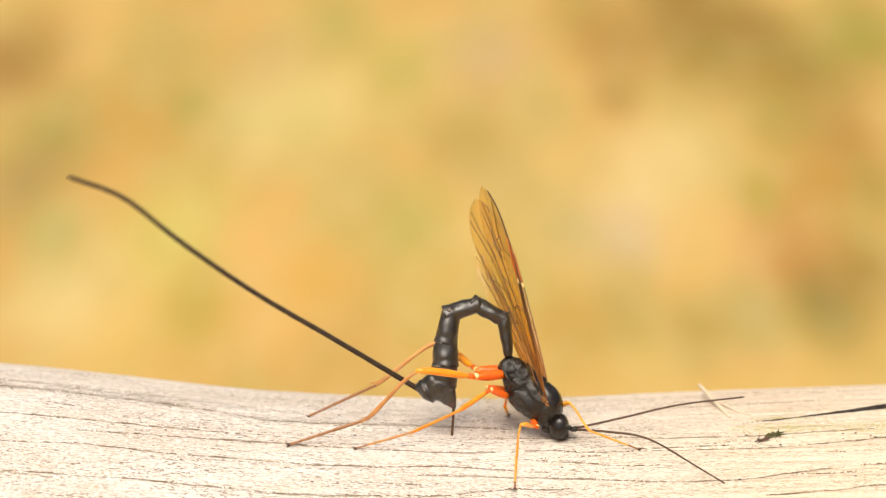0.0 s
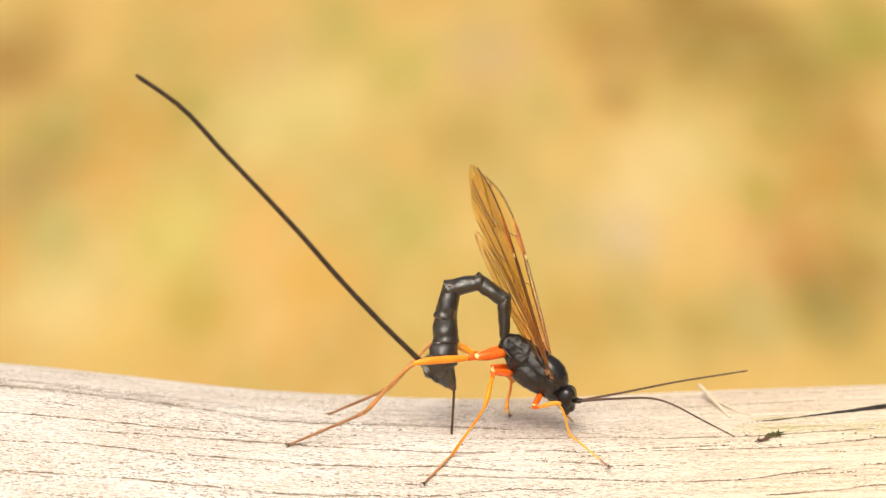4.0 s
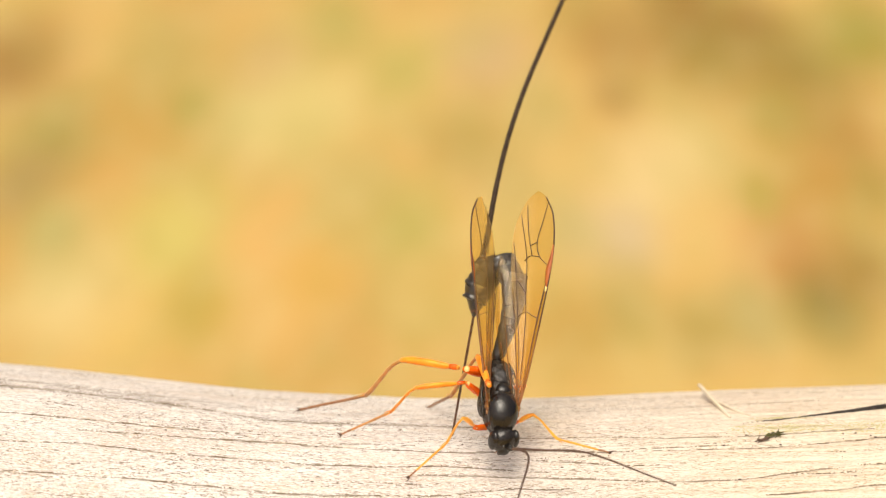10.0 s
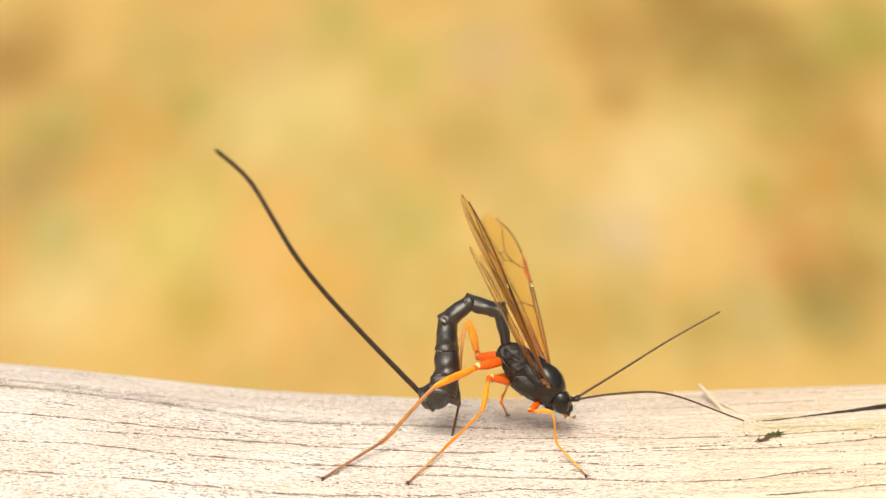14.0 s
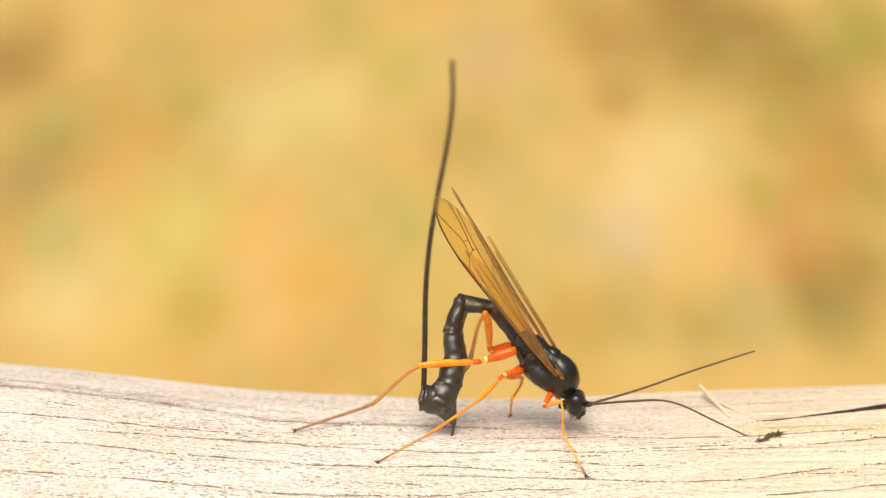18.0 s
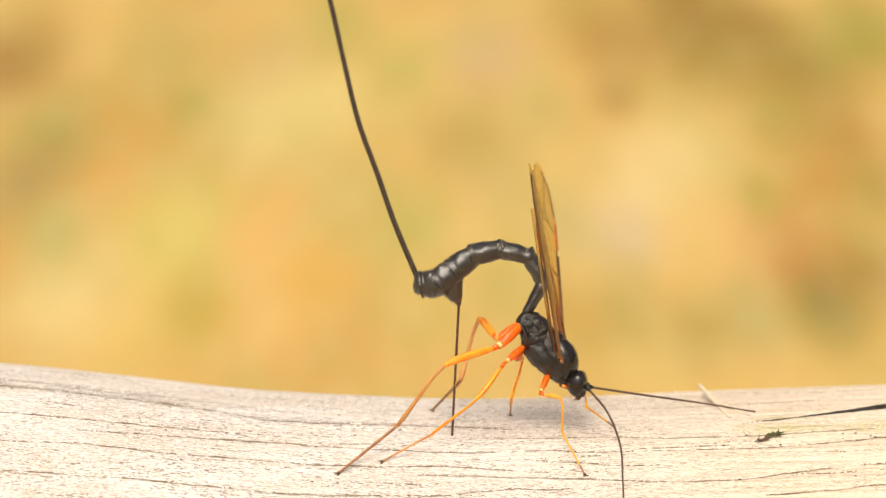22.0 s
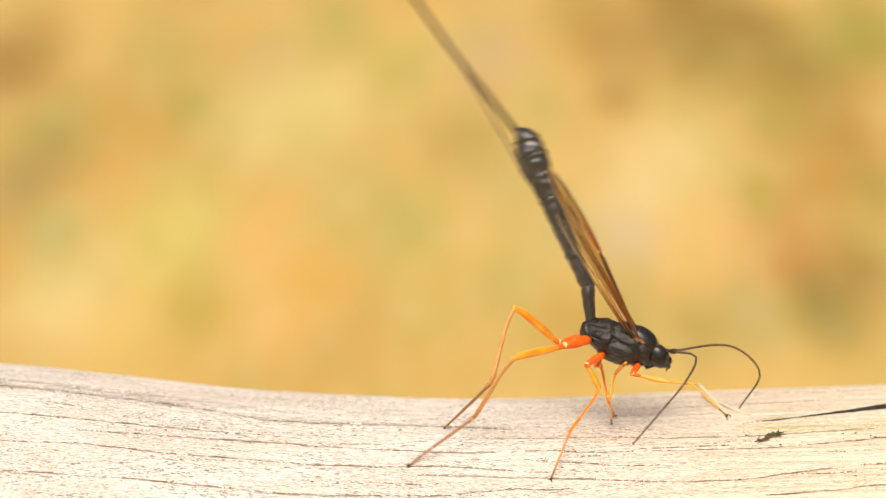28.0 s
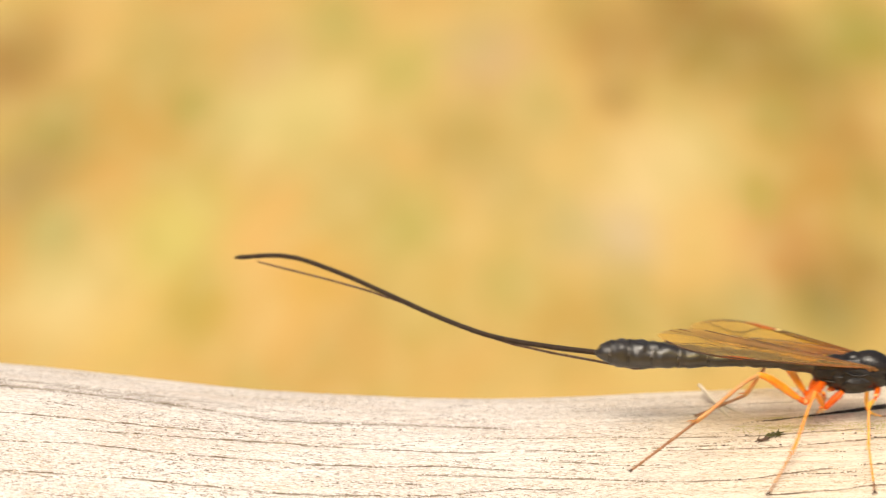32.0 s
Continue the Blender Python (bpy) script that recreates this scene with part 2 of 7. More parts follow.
def densify(rows, k):
    """More rings between the given ones."""
    rows = [(*r, 0, 0)[:5] for r in rows]
    return [tuple(q) for q in np.concatenate([[(1 - t) * np.array(a) + t * np.array(c) for t in np.arange(k) / k] for a, c in zip(rows, rows[1:])] + [[np.array(rows[-1])]])]


def rough_up(bm, amount, scale, seed=0):
    """Push the skin in and out a little, in mm."""
    off = Vector((seed * 7.1, seed * 3.3, seed * 1.7))
    bm.normal_update()
    for v in bm.verts:
        v.co += v.normal * (noise.noise(v.co / (scale * MM) + off) * amount * MM)
    return bm


def blob(rx, ry, rz, at=(0, 0, 0), n=14, bm=None):
    """A rounded body with its own axes, in mm."""
    bm = bm or bmesh.new()
    made = bmesh.ops.create_uvsphere(bm, u_segments=n, v_segments=max(8, n * 2 // 3), radius=1)["verts"]
    for v in made:
        v.co = Vector((v.co.x * rx + at[0], v.co.y * ry + at[1], v.co.z * rz + at[2])) * MM
    return bm


def tube(points, radii, n=6, bm=None):
    """A round string through points (mm)."""
    bm = bm or bmesh.new()
    pts = [Vector(p) * MM for p in points]
    loops = []
    for i, p in enumerate(pts):
        way = (pts[min(i + 1, len(pts) - 1)] - pts[max(i - 1, 0)]).normalized()
        u = way.orthogonal().normalized() if abs(way.z) > 0.9 else Vector((0, 0, 1)).cross(way).normalized()
        v = way.cross(u)
        r = (radii[i] if isinstance(radii, (list, tuple)) else radii) * MM
        loops.append([bm.verts.new(p + (u * math.cos(a) + v * math.sin(a)) * r) for a in (2 * math.pi * j / n for j in range(n))])
    for a, b in zip(loops, loops[1:]):
        for i in range(n):
            bm.faces.new((a[i], b[i], b[(i + 1) % n], a[(i + 1) % n]))
    bm.faces.new(loops[0])
    bm.faces.new(loops[-1][::-1])
    bmesh.ops.recalc_face_normals(bm, faces=bm.faces)
    return bm


def bowed(points, steps=8):
    """A smooth run of points through the given ones."""
    p = [Vector(q) for q in points]
    p = [p[0] * 2 - p[1], *p, p[-1] * 2 - p[-2]]
    out = []
    for i in range(1, len(p) - 2):
        for k in range(steps):
            t = k / steps
            out.append(0.5 * (2 * p[i] + (p[i + 1] - p[i - 1]) * t + (2 * p[i - 1] - 5 * p[i] + 4 * p[i + 1] - p[i + 2]) * t * t
                              + (3 * p[i] - p[i - 1] - 3 * p[i + 1] + p[i + 2]) * t ** 3))
    out.append(p[-2])
    return out


# ---- the ground ----
def build_ground():
    bm = bmesh.new()
    bmesh.ops.create_grid(bm, x_segments=40, y_segments=40, size=60)
    tagged(part("ground", bm, MEADOW, smooth=False), "dry straw-coloured meadow, far out of focus", kind="structure").location.z = -71 * MM


# ---- the log ----
LOG_R = 36.0
SPINE_X = (-60, -38, -32, -19, -11.5, 0, 9.5, 19, 28.5, 37, 60)
SPINE_Z = (4.54, 3.25, 2.48, 0.93, 0.41, 0, 0.05, 0.52, 0.88, 1.19, 1.81)


def log_top(x):
    """Height of the log's crest along its length, in mm (eased between the knots)."""
    x = np.asarray(x, float)
    return sum(np.interp(x + d, SPINE_X, SPINE_Z) for d in (-4, -2, 0, 2, 4)) / 5


def grid_noise(x, y, seed):
    """Smooth value noise on arrays."""
    rng = np.random.RandomState(seed)
    table = rng.rand(256, 256)
    xi, yi = np.floor(x).astype(int), np.floor(y).astype(int)
    fx, fy = x - xi, y - yi
    fx, fy = fx * fx * (3 - 2 * fx), fy * fy * (3 - 2 * fy)
    a, b = table[xi % 256, yi % 256], table[(xi + 1) % 256, yi % 256]
    c, d = table[xi % 256, (yi + 1) % 256], table[(xi + 1) % 256, (yi + 1) % 256]
    return (a * (1 - fx) + b * fx) * (1 - fy) + (c * (1 - fx) + d * fx) * fy - 0.5


def build_log():
    """One weathered log: a fine skin with fibres and cracks on its upper side, coarser elsewhere."""
    xs = np.concatenate([np.linspace(-420, -48, 60), np.linspace(-47, 47, 950), np.linspace(48, 420, 60)])
    ss = np.concatenate([np.linspace(-13, 20, 470), np.linspace(21, math.tau * LOG_R - 14, 110)])
    X, Sx = np.meshgrid(xs, ss, indexing="ij")
    wob = grid_noise(X / 16, Sx / 5, 11) * 0.9
    lift = grid_noise(X / 40, (Sx + wob) / 3.5, 1) * 0.22 + grid_noise(X / 14, (Sx + wob) / 0.55, 2) * 0.07 + grid_noise(X / 9, (Sx + wob) / 0.3, 3) * 0.06
    lift += grid_noise(X / 0.45, Sx / 0.2, 4) * 0.05
    dirt_shade, stain, moss = np.zeros_like(X), np.zeros_like(X), np.zeros_like(X)

    def crack(points, depth, width, grey=0.5, band=0.5, soil_shade=1.0):
        """A split along the grain: points of (along, round) in mm."""
        px, ps = [p[0] for p in points], [p[1] for p in points]
        line = np.interp(X, px, ps) + grid_noise(X / 1.7, X * 0 + depth * 40, 21) * 0.16 + grid_noise(X / 6, X * 0 + width * 90, 22) * 0.5
        ends = np.clip((X - px[0]) / 2.5, 0, 1) * np.clip((px[-1] - X) / 2.5, 0, 1)
        chop = grid_noise(X / 0.45, Sx * 2, 24) * (soil_shade < 0.7)
        broken = np.clip((grid_noise(X / 2.6, X * 0 + depth * 10 + width * 77, 23) + chop + grid_noise(X / 0.3, Sx * 3, 25) * 0.7) * 1.3 + 0.98, 0, 1)
        d = np.abs(Sx - line)
        cut = np.clip(1 - d / (width * (0.6 + 0.8 * broken)), 0, 1) * ends
        lift[...] -= cut * depth * (0.35 + 0.65 * broken)
        # dark tone along the cut: dirt plus the crack's shade, put into the colour
        dirt_shade[...] = np.maximum(dirt_shade, np.clip(cut * 1.6, 0, 1) * (0.15 + 0.85 * broken) * soil_shade)
        stain[...] = np.maximum(stain, np.clip(1 - d / band, 0, 1) * ends * grey * broken)

    crack([(-60, 3.4), (-38.5, 3.5), (-33.4, 3.7), (-30.0, 3.5), (-26.6, 3.7), (-24.9, 3.7), (-19.7, 2.9), (-16.0, 1.7), (-8.6, 1.7), (-0.9, 1.7), (6.7, 1.2)], 0.16, 0.10, 0.8, 0.7, 0.9)
    crack([(-60, 3.9), (-38.5, 4.0), (-30.0, 4.0), (-21.0, 3.4)], 0.14, 0.13, 0.9, 0.9, 0.9)
    crack([(-46, 5.9), (-35.9, 5.7), (-28.5, 5.6), (-24.2, 5.4), (-20.2, 5.2), (-12.0, 3.6)], 0.12, 0.08, 0.8, 0.8, 0.8)
    crack([(-60, -2.2), (-37.9, -1.9), (-35.4, -1.8), (-30.4, -1.4), (-26.2, -1.4), (-19.5, -1.2), (-13.2, -1.2)], 0.15, 0.07, 0.2, 0.25)
    crack([(-32.4, -3.4), (-27.1, -3.1), (-19.2, -2.7), (-13.9, -2.7), (-8.4, -3.0), (-0.9, -3.1), (9.0, -3.0), (16.4, -3.5), (25.0, -3.8), (36.4, -2.7), (60, -1.5)], 0.18, 0.085, 0.2, 0.3)
    crack([(-60, -6.6), (-37.4, -6.3), (-31.3, -5.8), (-25.9, -5.7), (-19.1, -5.5), (-10.8, -5.6), (-0.9, -5.4), (9.4, -6.3)], 0.16, 0.08, 0.25, 0.3)
    crack([(-60, -10.8), (-37.0, -10.4), (-26.5, -9.4), (-18.9, -9.5), (-13.1, -9.7), (-0.9, -9.3), (5.3, -8.4), (11.3, -8.7)], 0.12, 0.07, 0.2, 0.3, 0.8)
    crack([(-3.8, -6.6), (7.0, -6.9), (14.2, -7.7), (21.0, -8.1), (25.0, -8.0), (28.5, -7.3), (33.5, -6.7)], 0.15, 0.075, 0.2, 0.3)
    crack([(1.9, -0.3), (11.9, -0.7), (18.1, -1.2), (25.7, -1.5), (36.6, -0.7)], 0.14, 0.075, 0.25, 0.3)
    crack([(25.4, 1.2), (28.8, 1.6), (31.3, 2.3), (34.2, 3.0), (39.8, 4.9)], 0.2, 0.08, 0.5, 0.4)
    crack([(33.0, -6.7), (36.0, -6.3), (39.5, -5.7)], 0.5, 0.16, 0.5, 0.4)
    crack([(9.8, 6.9), (17.1, 5.9), (24.4, 6.0), (33.2, 6.8)], 0.13, 0.075, 0.4, 0.5)
    crack([(4.7, -4.0), (13.2, -5.5), (18.8, -5.6)], 0.13, 0.06, 0.2, 0.3)
    crack([(24.6, -10.3), (31.1, -9.7), (35.7, -9.4), (42, -9.1)], 0.13, 0.07, 0.2, 0.3)
    rng = np.random.RandomState(5)
    for _ in range(90):
        x0, s0, ln = rng.uniform(-46, 40), rng.uniform(-12, 15), rng.uniform(4, 24)
        crack([(x0, s0), (x0 + ln, s0 + rng.uniform(-0.25, 0.25))], rng.uniform(0.04, 0.12), rng.uniform(0.04, 0.07), 0.25, 0.25, rng.uniform(0.25, 0.6))
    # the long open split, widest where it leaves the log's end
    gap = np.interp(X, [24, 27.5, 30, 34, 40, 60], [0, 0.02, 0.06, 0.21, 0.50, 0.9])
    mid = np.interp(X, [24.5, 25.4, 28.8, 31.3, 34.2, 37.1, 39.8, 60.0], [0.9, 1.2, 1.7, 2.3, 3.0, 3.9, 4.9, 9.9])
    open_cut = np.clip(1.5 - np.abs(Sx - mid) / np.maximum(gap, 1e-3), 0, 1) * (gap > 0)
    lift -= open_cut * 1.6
    # shade in the gap and along its lips, painted on the facets
    split_shade = np.clip(2.4 - np.abs(Sx - mid) / np.maximum(gap, 1e-3), 0, 1) * (gap > 0)
    dirt_shade = np.maximum(dirt_shade, split_shade * 0.6)
    # mossy bloom round the chip and under the split
    moss = np.clip(1 - np.hypot((X - 35) / 9, (Sx + 0.6) / 1.6), 0, 1) * 0.65 + np.clip(1 - np.hypot((X - 27) / 5, (Sx + 0.2) / 1.3), 0, 1) * 0.7
    moss += np.clip(1 - np.hypot((X - 28) / 4, (Sx - 1.8) / 0.6), 0, 1) * 0.8
    stain = np.maximum(stain, np.clip(1 - np.hypot((X + 29) / 16, (Sx - 4.6 + 0.03 * (X + 30)) / 2.2), 0, 1) * 0.75 * (0.5 + 1.6 * np.clip(grid_noise(X / 3, Sx / 0.5, 31) + 0.35, 0, 1)))
    stain = np.maximum(stain, np.clip(1 - np.hypot((X + 12) / 5, (Sx - 2.6) / 0.9), 0, 1) * 0.6)
    ang = Sx / LOG_R
    r = LOG_R + lift
    co = np.stack([X, r * np.sin(ang), log_top(X) - LOG_R + r * np.cos(ang)], -1).reshape(-1, 3) * MM
    nx, ns = X.shape
    i = np.arange(nx - 1)[:, None] * ns
    j = np.arange(ns)[None, :]
    k = (j + 1) % ns
    quads = np.stack([i + j, i + ns + j, i + ns + k, i + k], -1).reshape(-1, 4)[:, ::-1]
    me = bpy.data.meshes.new("log")
    me.from_pydata(co.tolist(), [], quads.tolist())
    me.shade_smooth()
    # soil with crack shade, split shade, grey stain and algae take whole facets, scattered at the edges
    coin = np.random.RandomState(9).rand(nx - 1, ns)
    kind = np.zeros((nx - 1, ns), np.int32)
    cell = [(v[:-1] + v[1:]) / 2 for v in (stain, moss, dirt_shade)]
    kind[cell[0] > coin * 0.9 + 0.04] = 2
    kind[cell[1] > coin * 0.95 + 0.06] = 3
    kind[cell[2] > 0.34 + 0.3 * coin] = 1
    kind[(split_shade[:-1] + split_shade[1:]) / 2 > 0.3 + 0.3 * coin] = 4
    for m in (WOOD, SOIL_AND_SHADE, GREYED, MOSSY, SPLIT_SHADE):
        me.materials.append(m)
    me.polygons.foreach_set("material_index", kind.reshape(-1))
    log = new("log")
    tagged(log, "sun-bleached bare log with cracked grey grain, lying on the ground", "log")
    trunk = new("trunk", me)
    trunk.parent = log
    for name, x in (("sawn_end", -420.0), ("sawn_end", 420.0)):
        bm = ring_loft([(x - 1.5, LOG_R - 1.2, LOG_R - 1.2), (x + 1.5, LOG_R - 1.2, LOG_R - 1.2)], 48)
        end = part(name, bm, WOOD, log)
        end.location.z = (float(log_top(x)) - LOG_R) * MM
    return log


def on_log(x, s, up=0.0):
    """A point on the log's skin, mm."""
    a = s / LOG_R
    return Vector((x, (LOG_R + up) * math.sin(a), float(log_top(x)) - LOG_R + (LOG_R + up) * math.cos(a)))


def build_litter(log):
    """Loose bits on the wood: pale splinters and a torn chip with moss."""
    rng = random.Random(4)
    for pts, r in (((21.55, 9.85, 0.35), (22.6, 6.1, 0.5), (23.68, 2.23, 0.71)), 0.2), (((22.43, 7.6, 0.13), (24.02, 4.14, 0.63), (25.45, 2.65, 0.68)), 0.12):
        path = bowed(pts, 4)
        bm = tube(path, [r * (0.5 + 0.5 * math.sin(math.pi * (0.15 + 0.8 * i / (len(path) - 1)))) for i in range(len(path))], 6)
        tagged(part("splinter", bm, STRAW), "pale dry wood splinter on the log", "splinter", "splinters on the log")
    chip = tagged(new("bark_chip"), "torn mossy bark chip stuck on the log", "bark chip")
    for n in range(16):
        mid, low, wide = (27.1, -1.7, 0.55) if n % 3 else (25.95, -2.45, 0.4)
        x = mid + rng.uniform(-wide, wide)
        s = low + 0.1 * (x - mid) + rng.uniform(-0.25, 0.25)
        ln = rng.uniform(0.35, 1.0)
        p = [on_log(x - ln / 2, s - rng.uniform(-.15, .35), 0.05), on_log(x, s, 0.2), on_log(x + ln / 2, s + rng.uniform(-.1, .4), rng.uniform(0.05, 0.4))]
        part("flake", rough_up(tube(bowed(p, 3), [0.02, 0.04, 0.07, 0.09, 0.07, 0.04, 0.015], 6), 0.06, 0.2, n), MOSS if n % 3 else FEELER, chip)


def build_grit():
    """Dark crumbs caught in the grain."""
    rng, bm = random.Random(11), bmesh.new()
    for n in range(110):
        x = rng.uniform(-40, 40)
        s = rng.choice((3.6, -1.7, -3.0, -5.7, -8.2, rng.uniform(-10, 6))) + rng.gauss(0, 0.18)
        r = rng.uniform(0.03, 0.09)
        p = on_log(x, s, r * 0.2)
        blob(r * rng.uniform(1.0, 2.2), r, r * 0.7, p, 6, bm)
    tagged(part("grit", rough_up(bm, 0.03, 0.08), DARK_BROWN), "dark crumbs caught in the log's grain", "grit", kind="stuff")


# ---- the wasp ----
SEGMENTS = ((3.5, 0.44, 0.58), (3.1, 0.63, 0.70), (2.8, 0.73, 0.81), (2.6, 0.85, 0.96), (2.3, 0.98, 1.11), (2.0, 1.12, 1.24), (1.6, 1.22, 1.08), (1.2, 0.98, 0.5))
LEGS = {"hind": (2.5, 5.4, 6.9, 6.9), "mid": (2.0, 4.2, 5.2, 5.0), "front": (1.7, 3.0, 3.2, 4.5)}
HIPS = {"hind": (-2.5, 0.95, -0.9), "mid": (-0.9, 1.0, -1.75), "front": (2.3, 0.8, -1.45)}
SHEATH_PIECES, NEEDLE_PIECES, FLAGELLUM_PIECES = 24, 10, 18
SHEATH_LENGTH, NEEDLE_LENGTH, ANTENNA_LENGTH = 34.5, 35.5, 15.0


def build_thorax(wasp):
    meso = rough_up(rough_up(ring_loft(densify([(-1.7, .5, .6, -.3), (-1.5, 1.05, 1.2, -.35), (-.9, 1.3, 1.55, -.35), (0, 1.42, 1.65, -.3), (.9, 1.42, 1.6, -.2), (1.7, 1.3, 1.45, -.1), (2.4, 1.05, 1.2, -.1), (2.8, .6, .7, -.2)], 4), 44), .13, .4), .05, .16, 12)
    part("mesothorax", meso, PITTED, wasp)
    for side in (-1, 1):
        part("side_plate", rough_up(blob(1.15, .35, .75, (.2, side * 1.2, -.75), 36), .08, .3, 2), PITTED, wasp)
        part("side_plate", rough_up(blob(.62, .3, .62, (-1.15, side * 1.12, -.3), 32), .09, .25, 3), PITTED, wasp)
        part("wing_socket", rough_up(blob(.34, .22, .22, (1.1, side * 1.22, .6), 24), .14, .18, 4), SOCKET, wasp, "amber wing socket")
        part("tegula", rough_up(blob(.26, .15, .13, (1.5, side * 1.22, .5), 20), .06, .15, 9), SOCKET, wasp, "small orange scale over the wing root")
    dome = ring_loft([(.0, .55, .5, .85), (.4, .98, .8, .75), (1.1, 1.22, .98, .66), (1.7, 1.25, 1.02, .55), (2.3, 1.1, .95, .35), (2.75, .8, .75, .1), (3.0, .4, .4, 0)], 28)
    part("mesoscutum", rough_up(rough_up(dome, .05, .6, 5), .02, .2, 6), BLACK, wasp)
    part("scutellum", rough_up(ring_loft([(-.75, .3, .25, 1.0), (-.5, .6, .5, .95), (0, .72, .58, 1.0), (.35, .45, .4, 1.05)], 20), .03, .4, 6), BLACK, wasp)
    part("metanotum", rough_up(ring_loft([(-1.25, .5, .45, .55), (-1.0, .85, .65, .55), (-.7, .7, .55, .65)], 20), .04, .3, 7), PITTED, wasp)
    prop = ring_loft(densify([(-3.25, .35, .35, -.1), (-3.05, .72, .72, -.15), (-2.5, 1.05, 1.05, -.1), (-1.9, 1.2, 1.25, -.05), (-1.3, 1.25, 1.38, -.1), (-.8, 1.2, 1.35, -.15)], 5), 44)
    part("propodeum", rough_up(rough_up(prop, .10, .4, 8), .05, .15, 13), PITTED, wasp)
    part("pronotum", rough_up(ring_loft([(2.0, 1.0, .8, -.65), (2.6, .8, .62, -.6), (3.1, .5, .42, -.5), (3.5, .32, .3, -.4)], 24), .04, .4, 9), BLACK, wasp)
    ridges = (((-.95, 1.30, .75), (-.85, 1.42, .2), (-.95, 1.38, -.5), (-1.05, 1.15, -1.2)), ((-.9, 1.36, .35), (-.3, 1.48, .15), (.4, 1.5, .05), (1.0, 1.42, .2)),
              ((.9, 1.42, .3), (1.4, 1.36, -.1), (1.7, 1.2, -.7)), ((-2.9, .85, .35), (-2.2, 1.12, .5), (-1.5, 1.25, .6)), ((-2.9, .8, -.45), (-2.2, 1.15, -.5), (-1.4, 1.3, -.55)),
              ((-2.2, 1.13, .5), (-2.15, 1.18, 0), (-2.2, 1.15, -.5)), ((-.6, 1.28, .95), (0, 1.3, .85), (.7, 1.3, .75)))
    for side in (-1, 1):
        for n, run in enumerate(ridges):
            path = bowed([(x, side * y, z) for x, y, z in run], 5)
            part("ridge", rough_up(tube(path, [.05 + .035 * math.sin(math.pi * k / (len(path) - 1)) for k in range(len(path))], 8), .03, .2, n), BLACK, wasp)
    for ob in wasp.children:
        ob.data.transform(Matrix.Translation((0.3 * MM, 0, 0)) @ Matrix.Diagonal((1.1, 1.05, 1.06, 1)))


def build_head(wasp):
    """Forward is +x, the crown +z; a part of the wasp that turns on its neck."""
    bm = blob(.86, 1.12, 1.0, (0, 0, .05), 28)
    for v in bm.verts:
        low = max(0.0, -v.co.z / MM)
        v.co.y *= 1 - 0.30 * low
        v.co.x += 0.18 * MM * low
        v.co.z *= 1 + 0.04 * low
    head = part("head", rough_up(bm, .02, .4, 1), BLACK, wasp)
    for side in (-1, 1):
        part("eye", blob(.60, .36, .82, (.10, side * .84, .12), 24), EYE_BLACK, head, "large glossy black compound eye")
        part("mandible", rough_up(blob(.24, .15, .24, (.36, side * .2, -.92), 12), .04, .3), DARK_BROWN, head)
        part("palp", tube(bowed([(.2, side * .3, -.9), (.26, side * .42, -1.08), (.08, side * .38, -1.2)], 4), .045), BROWN, head)
        part("antenna_socket", blob(.17, .17, .17, (.84, side * .26, .12), 12), BLACK, head)
    for x, y in ((.2, 0), (.05, .2), (.05, -.2)):
        part("ocellus", blob(.09, .09, .07, (x, y, 1.02), 10), EYE_BLACK, head)
    part("face_plate", rough_up(blob(.28, .5, .42, (.62, 0, -.5), 16), .03, .3, 3), BLACK, head)
    part("neck", ring_loft([(-1.25, .3, .3, -.2), (-.6, .4, .42, -.15)], 14), BLACK, head)
    for ob in (head, *head.children):
        ob.data.transform(Matrix.Scale(1.1, 4))
    return head


